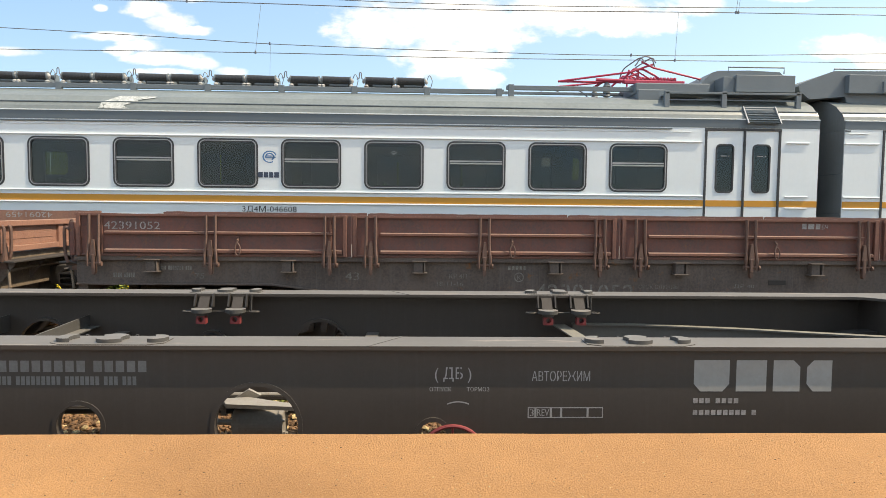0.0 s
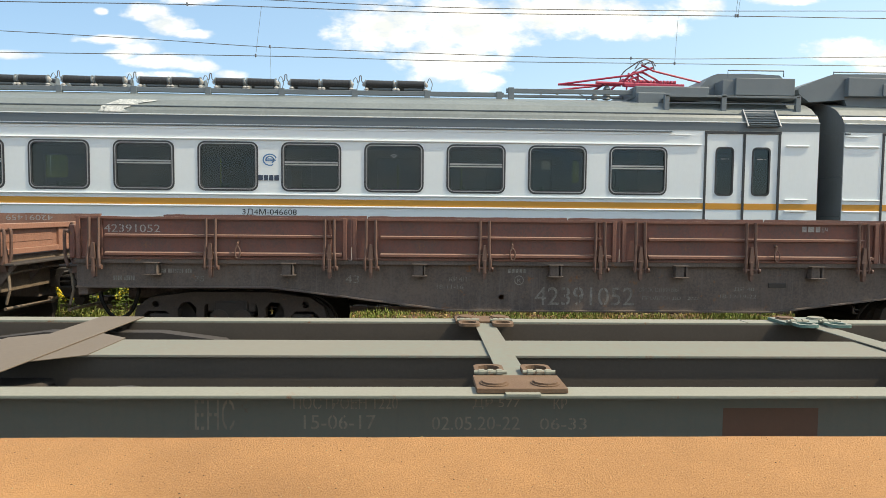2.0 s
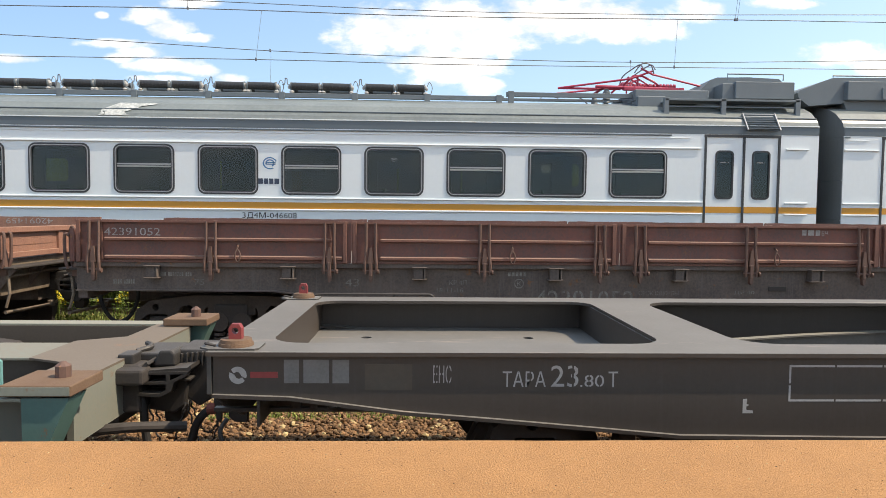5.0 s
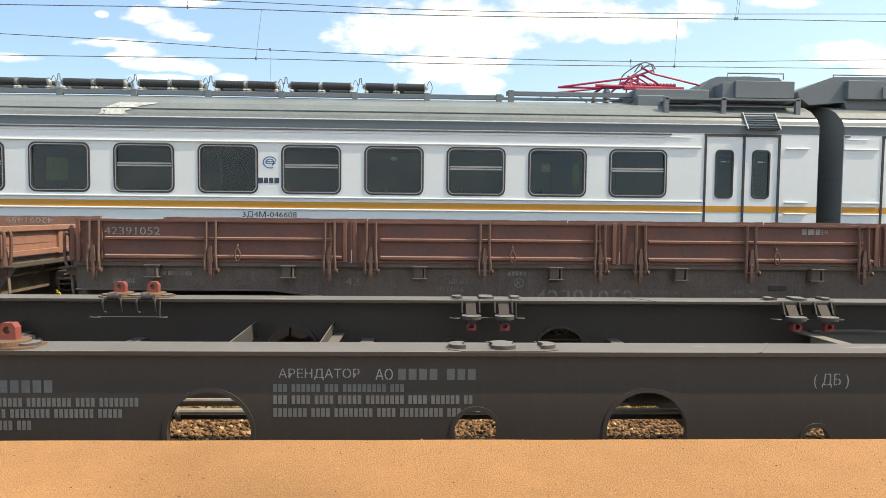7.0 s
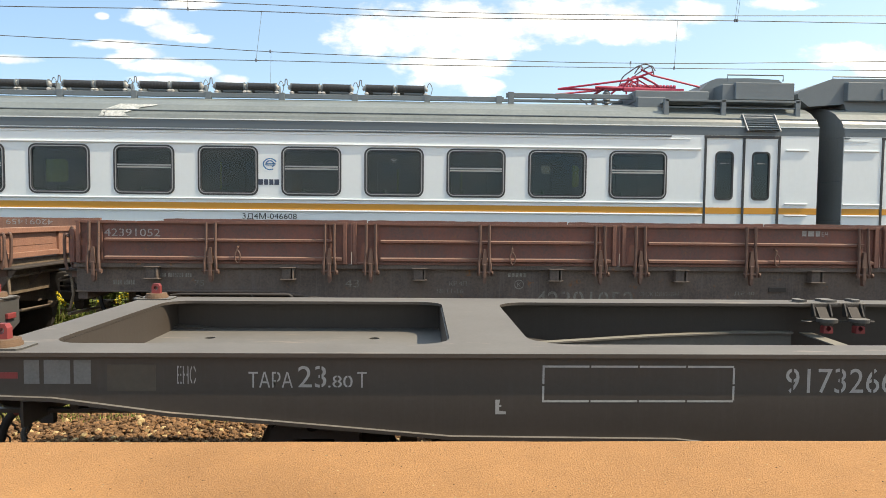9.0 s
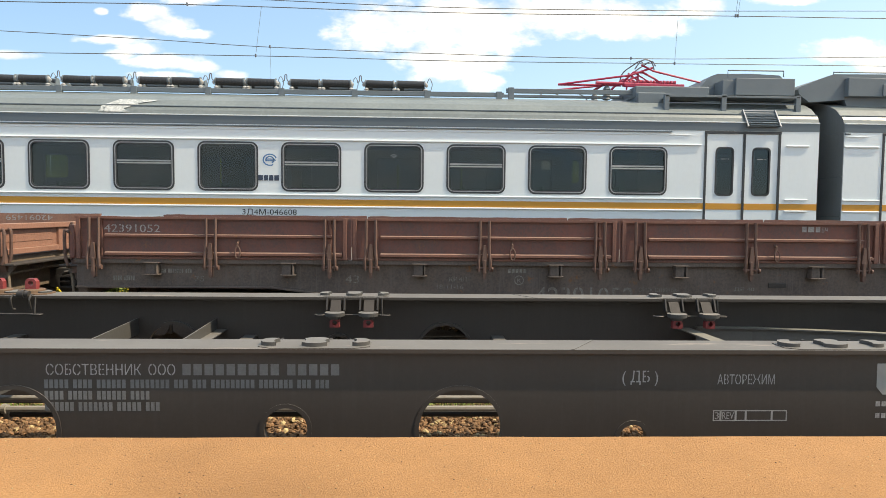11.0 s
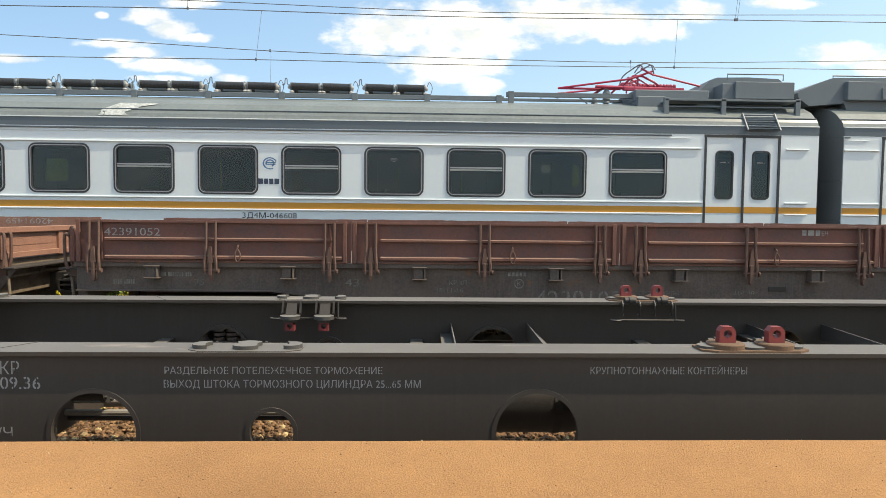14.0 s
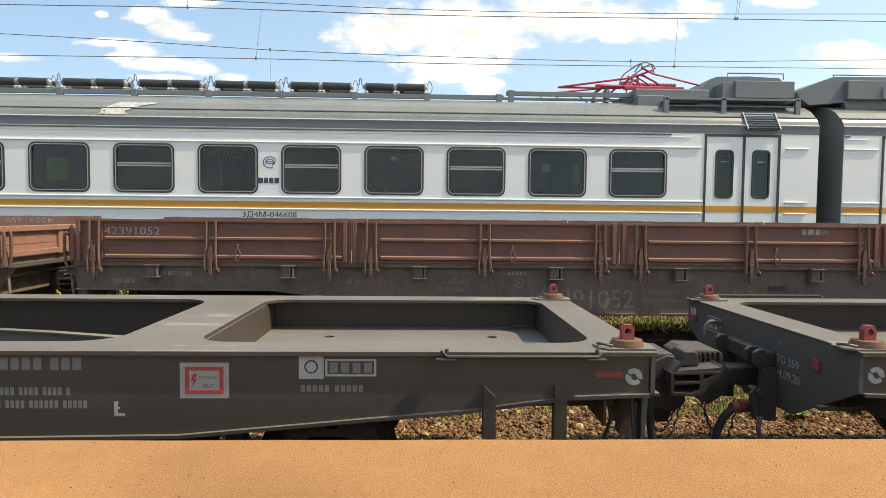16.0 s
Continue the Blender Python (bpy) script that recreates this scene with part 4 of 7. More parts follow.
        tube(bm, [(-0.75, y, 4.94), (-0.75, -y, 4.94)], 0.03)
    box(bm, -0.35, 0.95, -0.6, -0.52, 4.86, 4.93, 0.01)
    part("base_frame", bm, M_PANTO, pg)
    for y in (-0.5, 0.5):
        bm = bmesh.new()
        tube(bm, [(-1.72, y * 0.7, 4.93), (-0.2, y, 5.12), (0.3, y * 0.9, 5.30)], 0.022)
        tube(bm, [(1.75, y * 0.7, 4.94), (0.3, y, 5.22), (0.05, y * 0.9, 5.36)], 0.022)
        tube(bm, [(-1.72, y * 0.7, 4.93), (-0.4, y * 0.7, 4.93)], 0.024)
        part("arm", bm, M_PANTO, pg)
    for i in range(2):
        bm = bmesh.new()
        z = 4.98 + 0.05 * i
        for k in range(16):
            cyl(bm, (-0.3 + 0.075 * k, -0.3 + 0.5 * i, z + 0.03), (-0.26 + 0.075 * k, -0.3 + 0.5 * i, z + 0.03), 0.05, seg=12)
        part("spring", bm, M_PANTO, pg)
    for y in (-0.42, 0.36):
        bm = bmesh.new()
        tube(bm, [(-0.35, y, 4.97), (-0.1, y, 5.2), (0.1, y, 5.2), (0.35, y, 5.08), (0.5, y, 4.97)], 0.024, 8)
        tube(bm, [(0.0, y, 5.2), (0.0, y, 4.97)], 0.02, 8)
        tube(bm, [(-0.1, y, 5.2), (0.3, y, 4.97)], 0.016, 8)
        part("gusset", bm, M_PANTO, pg)
    bm = bmesh.new()
    for x in (-0.02, 0.22):
        tube(bm, bent([(x, -0.85, 5.25), (x, -0.6, 5.40), (x, 0, 5.42), (x, 0.6, 5.40), (x, 0.85, 5.25)], 5), 0.014)
    tube(bm, bent([(-0.1, -0.5, 5.25), (0.05, -0.5, 5.44), (0.25, -0.5, 5.42), (0.33, -0.5, 5.2)], 4), 0.014)
    part("collector_head", bm, M_WIRE, pg, "grey collector head")
    for x in (-0.7, 0.75):
        for y in (-0.5, 0.5):
            bm = bmesh.new()
            for k in range(4):
                cyl(bm, (x, y, 4.60 + 0.07 * k), (x, y, 4.66 + 0.07 * k), 0.085, 0.05, seg=16)
            cyl(bm, (x, y, 4.45), (x, y, 4.90), 0.04, seg=12)
            part("insulator", bm, M_EQUIP, pg)
    bm = bmesh.new()
    tube(bm, bent([(-1.9, -0.3, 4.78), (-1.55, -0.3, 4.84), (-1.2, -0.3, 4.72), (-1.05, -0.3, 4.60)], 5), 0.012)
    tube(bm, bent([(-2.1, -0.3, 4.66), (-2.0, -0.3, 4.80), (-1.7, -0.3, 4.72)], 5), 0.012)
    part("cable", bm, M_WIRE, pg)
    # boxes by the carriage ends
    for x0, x1, mirror in ((3.75, 7.66, False), (7.79, 12.2, True)):
        b = thing("roof_equipment_box", "slate grey metal equipment housing on the carriage roof", "equipment box", pose(0, EMU_Y, 0), "housings on the roofs")
        bm = bmesh.new()
        if mirror:
            prism(bm, [(7.74, 4.60), (7.80, 4.66), (8.36, 4.88), (8.48, 4.92), (x1, 4.96), (x1, 4.2), (8.80, 4.2), (8.72, 4.40), (7.98, 4.335), (7.76, 4.50)], 1, 0.55, 2.9)
            front = bmesh.new()
            box(front, 8.71, x1, 0.42, 0.56, 4.45, 4.83, 0.012)
            part("front_cover", front, M_EQUIP, b)
            front = bmesh.new()
            box(front, 9.42, x1, 0.39, 0.425, 4.46, 4.70, 0.008)
            part("hatch", front, M_EQUIP, b)
        else:
            prism(bm, [(5.78, 4.62), (5.92, 4.76), (6.08, 4.92), (6.22, 4.97), (6.9, 4.985), (7.55, 4.96), (7.62, 4.90), (7.62, 4.2), (5.78, 4.2)], 1, 0.95, 2.7)
            front = bmesh.new()
            box(front, 6.40, 7.63, 0.48, 0.96, 4.45, 4.80, 0.012)
            box(front, 6.16, 6.42, 0.55, 0.96, 4.45, 4.77, 0.012)
            part("front_cover", front, M_EQUIP, b)
            box(bm, 4.40, 5.95, 0.7, 2.7, 4.42, 4.65, 0.02)
        part("housing", bm, M_EQUIP, b)
        bm = bmesh.new()
        ra, rb = (x0 + 0.72, x1) if mirror else (6.29, x1 - 0.2)
        tube(bm, [(ra, 0.62, 4.85), (ra, 0.62, 4.975), (rb, 0.62, 4.98), (rb, 0.62, 4.86)], 0.014, 6)
        part("top_rail", bm, M_EQUIP, b)
        if not mirror:
            bm = bmesh.new()
            box(bm, 4.86, 7.6, 0.22, 0.28, 4.35, 4.39, 0.005)
            box(bm, 4.86, 7.6, 0.24, 0.27, 4.23, 4.25)
            box(bm, 4.9, 7.55, 0.28, 0.62, 4.35, 4.37)
            part("walkway", bm, M_EQUIP, b)
            for x in (4.89, 6.05, 7.57):
                bm = bmesh.new()
                box(bm, x - 0.05, x + 0.05, 0.22, 0.3, 4.05, 4.41, 0.006)
                part("post", bm, M_EQUIP, b)
            bm = bmesh.new()
            box(bm, 4.42, 5.0, 0.6, 1.2, 4.2, 4.5, 0.02)
            part("junction_box", bm, M_EQUIP, b)
    # louvre over the door
    lv = thing("roof_louvre", "slanted slate grey louvre above the carriage door", "louvre", pose(0, EMU_Y, 0))
    bm = bmesh.new()
    prism(bm, [(-0.075, 3.74), (0.17, 4.10), (0.30, 4.10), (0.10, 3.74)], 0, 6.42, 7.05)
    part("backing", bm, M_EQUIP, lv)
    for i in range(7):
        bm = bmesh.new()
        k = i / 6
        box(bm, 6.40, 7.07, -0.10 + 0.235 * k, -0.06 + 0.235 * k, 3.765 + 0.30 * k, 3.78 + 0.30 * k)
        part("slat", bm, M_GREYBAND, lv)
    for x in (6.40, 7.05):
        bm = bmesh.new()
        tube(bm, [(x, -0.11, 3.74), (x, 0.15, 4.10)], 0.018, 6)
        part("side_bar", bm, M_ALU, lv)


roof_gear()


def catenary():
    y = TRACK[2]
    WIRES = (bent([(-40, y, 5.33), (-12.6, y, 5.336), (-3.66, y, 5.358), (0.45, y, 5.322), (5.55, y, 5.344), (14.8, y, 5.385), (40, y, 5.40)], 6),
             bent([(-40, y, 6.62), (-12.6, y, 6.425), (-5.1, y, 6.425), (0.44, y, 6.36), (6.9, y, 6.409), (14.7, y, 6.457), (40, y, 6.75)], 6),
             bent([(-40, 19.2, 8.55), (-16.5, 19.2, 8.195), (-6.3, 19.2, 8.01), (0.57, 19.2, 7.86), (7.4, 19.2, 7.894), (13.6, 19.2, 8.005), (40, 19.2, 8.5)], 6),
             bent([(-40, 15.4, 6.9), (-13.2, 15.4, 6.106), (-6.72, 15.4, 5.882), (-3.53, 15.4, 5.735), (0.47, 15.4, 5.65), (4.84, 15.4, 5.618), (10.95, 15.4, 5.76), (40, 15.4, 6.6)], 6))

    def wire(name, label, pts, r):
        bm = bmesh.new()
        tube(bm, pts, r, 6)
        tagged(part(name, bm, M_WIRE), label, "wire", "overhead wires")
    wire("contact_wire", "thin overhead contact wire above the electric train", WIRES[0], 0.008)
    wire("messenger_wire", "sagging overhead messenger wire above the electric train", WIRES[1], 0.009)
    wire("messenger_wire", "thin overhead messenger wire of a farther track", WIRES[2], 0.010)
    wire("contact_wire", "thin overhead wire slanting towards a farther track", WIRES[3], 0.008)
    for x, dx, z0, z1, yd in ((-3.63, 0.13, 5.358, 6.42, y), (5.60, 0.05, 5.344, 6.40, y), (-5.09, 0.0, 6.425, 7.6, y), (6.94, 0.12, 6.409, 7.6, y), (6.99, 0.13, 6.41, 7.6, y), (-3.495, 0.02, 5.0, 5.735, 15.4), (4.855, 0.0, 5.40, 5.618, 15.4)):
        t = thing("dropper", "thin dropper wire with a small clamp between overhead wires", "dropper", pose(x, yd, 0), "droppers of the overhead line")
        bm = bmesh.new()
        tube(bm, [(0, 0, z0), (dx, 0, z1)], 0.004 if yd == y else 0.003, 5)
        part("wire", bm, M_WIRE, t)
        bm = bmesh.new()
        at = z0 if yd == y else z1
        box(bm, -0.015, 0.015, -0.02, 0.02, at - 0.025, at + 0.04, 0.004)
        part("clamp", bm, M_WIRE, t)


catenary()


# ---- parked flat wagons on the second track ----
def bogie_mesh(base=0.925):
    """Cast three-piece side frame with spring window, seen from the side."""
    bm = bmesh.new()
    out = [(-1.28, 0.55), (-1.22, 0.74), (-1.05, 0.86), (-0.5, 0.93), (0.5, 0.93), (1.05, 0.86), (1.22, 0.74), (1.28, 0.55), (1.25, 0.36), (1.18, 0.36), (1.18, 0.60), (1.08, 0.68), (0.85, 0.68), (0.77, 0.60), (0.76, 0.40), (0.42, 0.20), (-0.42, 0.20), (-0.76, 0.40), (-0.77, 0.60), (-0.85, 0.68), (-1.08, 0.68), (-1.18, 0.60), (-1.18, 0.36), (-1.25, 0.36)]
    holes = [rounded(-0.35, 0.35, 0.32, 0.78, 0.06), [(-0.68, 0.52), (-0.47, 0.38), (-0.45, 0.72), (-0.52, 0.80), (-0.64, 0.79), (-0.70, 0.70)], [(0.68, 0.52), (0.70, 0.70), (0.64, 0.79), (0.52, 0.80), (0.45, 0.72), (0.47, 0.38)], circle(-0.98, 0.77, 0.045, 12), circle(0.98, 0.77, 0.045, 12)]
    pierced(bm, out, holes, 1, -0.07, 0.07)
    for s in (-1, 1):
        box(bm, s * base - 0.15, s * base + 0.15, -0.06, 0.13, 0.36, 0.64, 0.03)
        cyl(bm, (s * base, -0.10, 0.475), (s * base, 0.1, 0.475), 0.12, seg=18)
    for x in (-0.17, 0.0, 0.17):
        for k in range(6):
            cyl(bm, (x, 0, 0.33 + 0.06 * k), (x, 0, 0.37 + 0.06 * k), 0.075, seg=14)
    box(bm, -0.32, 0.32, -0.05, 0.14, 0.66, 0.80, 0.03)
    for x in (-0.15, 0.15):
        cyl(bm, (x, -0.10, 0.58), (x, 0.05, 0.58), 0.125, seg=18)
    return bm


def wheelset_mesh():
    bm = bmesh.new()
    for s in (-1, 1):
        cyl(bm, (0, s * 0.70, 0), (0, s * 0.83, 0), 0.43, seg=36)
        cyl(bm, (0, s * 0.69, 0), (0, s * 0.72, 0), 0.455, seg=36)
        cyl(bm, (0, s * 0.82, 0), (0, s * 0.86, 0), 0.12, seg=16)
        for k in range(6):
            a = 2 * math.pi * k / 6
            cyl(bm, (0.25 * math.cos(a), s * 0.82, 0.25 * math.sin(a)), (0.25 * math.cos(a), s * 0.845, 0.25 * math.sin(a)), 0.05, seg=8)
    cyl(bm, (0, -0.95, 0), (0, 0.95, 0), 0.08, seg=14)
    return bm


SPIN = []


def bogie(parent, x, turning=False, dusty=False):
    """Side frames, bolster and two wheelsets, as one part with its own pieces."""
    if "frame_mesh" not in CACHE:
        a = part("bogie", bogie_mesh(), M_BOGIE, parent, "oily cast iron bogie")
        CACHE["frame_mesh"] = a.data
        w = part("wheelset", wheelset_mesh(), M_BOGIE, a)
        CACHE["wheel_mesh"] = w.data
        bm = bmesh.new()
        box(bm, -0.22, 0.22, -1.06, 1.06, 0.55, 0.82, 0.03)
        b = part("bolster", bm, M_BOGIE, a)
        CACHE["bolster_mesh"] = b.data
        bpy.data.objects.remove(w), bpy.data.objects.remove(b), bpy.data.objects.remove(a)
    hub = new("bogie", CACHE["frame_mesh"])
    hub.parent, hub.location = parent, (x, -0.97, 0)
    hub["label"] = "dusty brown cast iron bogie" if dusty else "oily cast iron bogie"
    if dusty:
        if "dusty_mesh" not in CACHE:
            CACHE["dusty_mesh"] = CACHE["frame_mesh"].copy()
            CACHE["dusty_mesh"].materials[0] = M_BOGIEDUST
        hub.data = CACHE["dusty_mesh"]
    for name, key, loc in (("side_frame", "frame_mesh", (0, 1.94, 0)), ("bolster", "bolster_mesh", (0, 0.97, 0)), ("wheelset", "wheel_mesh", (-0.925, 0.97, 0.43)), ("wheelset", "wheel_mesh", (0.925, 0.97, 0.43))):
        o = new(name, CACHE[key])
        o.parent, o.location = hub, loc
        if turning and name == "wheelset":
            SPIN.append((o, loc))


CACHE = {}


def edged(bm, width=0.012):
    bmesh.ops.bevel(bm, geom=list(bm.edges), offset=width, segments=2, affect="EDGES", profile=0.5, clamp_overlap=True)
    return bm


def coupler_head(parent, x, way, drop=0.0):
    """Claw coupler in cast steel. way: +1 points right; the two heads of a joint mesh with one another."""
    z = 0.15
    up = lambda poly: [(a, b + z) for a, b in poly]
    bm = bmesh.new()
    if way > 0:
        prism(bm, up([(-0.46, 0.895), (-0.44, 0.99), (-0.41, 1.012), (-0.15, 1.012), (-0.10, 0.93), (-0.03, 0.80), (-0.05, 0.63), (-0.13, 0.57), (-0.33, 0.60), (-0.415, 0.74)]), 1, -0.19, 0.22)
    else:
        prism(bm, up([(0.31, 0.885), (0.235, 0.895), (0.228, 1.0), (0.19, 1.028), (-0.03, 1.034), (-0.10, 0.99), (-0.06, 0.85), (0.0, 0.70), (0.12, 0.61), (0.27, 0.70)]), 1, -0.15, 0.22)
    t = part("coupler", edged(bm, 0.016), M_STEEL, parent, "cast steel coupler head")
    t.location = (x, 0, drop)
    bm = bmesh.new()
    a, b = (-0.95, -0.40) if way > 0 else (0.25, 0.95)
    box(bm, a, b, -0.085, 0.085, 0.745 + z, 0.887 + z, 0.02)
    part("shank", bm, M_STEEL, t)
    if way > 0:
        bm = bmesh.new()
        prism(bm, up([(-0.25, 0.60), (-0.10, 0.60), (-0.10, 0.52), (-0.13, 0.46), (-0.22, 0.455), (-0.25, 0.50)]), 1, -0.07, 0.07)
        part("lock_weight", edged(bm), M_STEEL, t)
        bm = bmesh.new()
        prism(bm, up([(-0.40, 0.75), (-0.20, 0.86), (-0.14, 0.99), (-0.20, 1.0), (-0.44, 0.90)]), 1, -0.215, -0.185)
        part("cheek", edged(bm, 0.008), M_STEEL, t)
        return t
    for k in range(6):
        bm = bmesh.new()
        box(bm, 0.0 + 0.037 * k, 0.013 + 0.037 * k, -0.178, -0.145, 0.915 + z, 1.005 + z + 0.003 * k, 0.004)
        part("rib", bm, M_STEEL, t)
    bm = bmesh.new()
    prism(bm, up([(-0.16, 0.935), (-0.115, 1.045), (-0.03, 1.048), (-0.005, 1.02), (0.0, 0.935)]), 1, -0.27, -0.06)
    part("lock_block", edged(bm, 0.014), M_STEEL, t)
    bm = bmesh.new()
    prism(bm, up([(-0.247, 0.905), (-0.17, 0.985), (-0.155, 0.965), (-0.20, 0.92), (0.115, 0.945), (0.135, 0.962), (0.138, 0.935), (0.115, 0.905)]), 1, -0.355, -0.14)
    arm = part("guard_arm", bm, M_STEEL, t)
    bm = bmesh.new()
    pierced(bm, up([(-0.247, 0.912), (0.12, 0.918), (0.10, 0.88), (0.02, 0.842), (0.0, 0.775), (-0.08, 0.735), (-0.24, 0.747)]),
            [up([(-0.222, 0.893), (-0.035, 0.896), (-0.035, 0.847), (-0.222, 0.842)]), up([(-0.222, 0.822), (-0.035, 0.828), (-0.038, 0.785), (-0.085, 0.76), (-0.22, 0.768)]), up([(-0.008, 0.897), (0.085, 0.899), (0.02, 0.866), (-0.008, 0.856)])], 1, -0.362, -0.27)
    part("cage", edged(bm, 0.003), M_STEEL, arm)
    for za in (0.90, 0.835, 0.755):
        bm = bmesh.new()
        box(bm, -0.24, 0.10 if za > 0.8 else -0.02, -0.27, -0.14, za - 0.008 + z, za + 0.008 + z, 0.004)
        part("web", bm, M_STEEL, arm)
    return t


def striker(end, f):
    """Striker casting, release lever and hanging plates on the end of a container wagon."""
    bm = bmesh.new()
    box(bm, *sorted((f(0.44), f(0.535))), -0.34, 0.34, 0.94, 1.055, 0.016)
    st = part("striker", bm, M_STEEL, end, "dark cast striker block")
    for y in (-0.33, -0.21, 0.27):
        bm = bmesh.new()
        prism(bm, [(f(0.45), 1.075), (f(0.39), 1.075), (f(0.36), 1.05), (f(0.36), 0.97), (f(0.45), 0.90)], 1, y - 0.02, y + 0.02)
        part("lug", edged(bm, 0.006), M_STEEL, st)
    for y in (-0.34, 0.30):
        bm = bmesh.new()
        prism(bm, [(f(0.525), 0.945), (f(0.43), 0.945), (f(0.43), 0.74), (f(0.40), 0.70), (f(0.40), 0.60), (f(0.44), 0.565), (f(0.525), 0.56)], 1, y - 0.026, y + 0.026)
        part("cheek_plate", bm, M_BOGIE, st)
    bm = bmesh.new()
    prism(bm, [(f(0.40), 0.80), (f(0.35), 0.82), (f(0.31), 0.77), (f(0.33), 0.60), (f(0.36), 0.58), (f(0.37), 0.72)], 1, -0.42, -0.385)
    cyl(bm, (f(0.37), -0.44, 0.78), (f(0.37), -0.30, 0.78), 0.028, seg=14)
    part("release_lever", bm, M_STEEL, st)
    bm = bmesh.new()
    tube(bm, bent([(f(0.52), 0.52, 1.12), (f(0.42), 0.50, 1.14), (f(0.36), 0.49, 1.08), (f(0.36), 0.48, 0.96), (f(0.40), 0.46, 0.88)], 5), 0.014, 8)
    part("pull_rod", bm, M_GREYEND, st)
    bm = bmesh.new()
    tube(bm, bent([(f(0.40), -0.40, 0.60), (f(0.36), -0.44, 0.52), (f(0.40), -0.46, 0.42), (f(0.44), -0.46, 0.30)], 4), 0.016, 8)
    part("pull_rod", bm, M_GREYEND, st)


def brake_hose(parent, x, way):
    bm = bmesh.new()
    if way > 0:
        top, pts = (x + 0.04, 0.775), [(0.0, 0.0), (0.045, -0.06), (0.06, -0.16), (0.07, -0.30), (0.10, -0.42), (0.19, -0.47), (0.29, -0.42)]
    else:
        top, pts = (x - 0.17, 0.635), [(0.0, 0.0), (-0.06, -0.05), (-0.105, -0.13), (-0.13, -0.22), (-0.17, -0.29), (-0.24, -0.30), (-0.30, -0.26)]
    tube(bm, bent([(top[0] + a, -0.30, top[1] + b) for a, b in pts], 6), 0.029, 12)
    part("brake_hose", bm, M_HOSE, parent)
    bm = bmesh.new()
    cyl(bm, (top[0] - 0.13 * way, -0.28, top[1] + 0.01), (top[0] + 0.02 * way, -0.30, top[1]), 0.040, seg=14)
    box(bm, top[0] - 0.06 * way - 0.025, top[0] - 0.06 * way + 0.025, -0.34, -0.26, top[1], top[1] + 0.06, 0.01)
    part("end_cock", bm, M_DULLRED, parent, "dull red brake end cock")
    for dy, deep in ((-0.22, 0.34), (-0.16, 0.24)):
        bm = bmesh.new()
        pts = [Vector((x + way * (0.10 + 0.26 * k / 44), dy, 0.66 - deep * math.sin(math.pi * k / 44))) for k in range(45)]
        tube(bm, [p + Vector((0.007 * math.cos(k * 1.6), 0.009 * math.sin(k * 1.6), 0)) for k, p in enumerate(pts)], 0.0065, 6)
        part("chain", bm, M_STEEL, parent)


RUST_LEN, RUST_PITCH = 13.66, 3.415


def board_panel():
    bm = bmesh.new()
    box(bm, 0.0, RUST_PITCH - 0.014, -1.44, -1.425, 1.40, 1.92)
    return bm


def board_rails():
    """Of a drop-side board: top and bottom rails, two long ribs, end stiles."""
    L = RUST_PITCH - 0.05
    bm = bmesh.new()
    n = 36
    top = [(L * i / n, 1.926 + 0.010 * noise.noise((i * 0.7, 1.3, 0)) + 0.006 * noise.noise((i * 2.9, 4.0, 0))) for i in range(n + 1)]
    prism(bm, [(0.0, 1.895), (L, 1.895)] + top[::-1], 1, -1.475, -1.441)
    prism(bm, [(-1.441, 1.665), (-1.485, 1.675), (-1.485, 1.70), (-1.441, 1.71)], 0, 0.36, L - 0.20)
    prism(bm, [(-1.441, 1.435), (-1.49, 1.445), (-1.49, 1.475), (-1.441, 1.49)], 0, 0.36, L - 0.075)
    box(bm, 0.0, L, -1.46, -1.441, 1.395, 1.42, 0.005)
    for x in (0.012, L - 0.062):
        box(bm, x, x + 0.05, -1.478, -1.441, 1.40, 1.925, 0.006)
    for x in (0.30, L - 0.235):
        box(bm, x, x + 0.028, -1.462, -1.441, 1.42, 1.90, 0.005)
    return bm


def hinge_mesh():
    """A pair of upright straps that end in a pivot below the board."""
    bm = bmesh.new()
    for dx in (-0.058, 0.058):
        tube(bm, [(dx, -1.49, 1.91), (dx, -1.50, 1.62), (dx * 1.05, -1.515, 1.50), (dx * 1.25, -1.53, 1.40), (dx * 1.2, -1.52, 1.27)], 0.019, 6)
    prism(bm, [(-0.012, 1.60), (0.014, 1.60), (0.036, 1.40), (-0.036, 1.40)], 1, -1.54, -1.49)
    box(bm, -0.022, 0.022, -1.545, -1.48, 1.24, 1.42, 0.010)
    cyl(bm, (-0.10, -1.52, 1.31), (0.10, -1.52, 1.31), 0.016, seg=10)
    prism(bm, [(-0.024, 1.28), (0.024, 1.28), (0.022, 1.185), (0.0, 1.165), (-0.015, 1.185)], 1, -1.54, -1.48)
    cyl(bm, (0.09, -1.54, 1.30), (0.11, -1.54, 1.30), 0.03, seg=10)
    return bm


def pocket_mesh():
    bm = bmesh.new()
    box(bm, -0.105, 0.085, -1.53, -1.40, 1.348, 1.36, 0.003)
    box(bm, -0.105, 0.085, -1.53, -1.40, 1.20, 1.212, 0.003)
    box(bm, -0.085, 0.03, -1.50, -1.40, 1.212, 1.348, 0.004)
    box(bm, 0.045, 0.06, -1.52, -1.40, 1.212, 1.348, 0.003)
    return bm


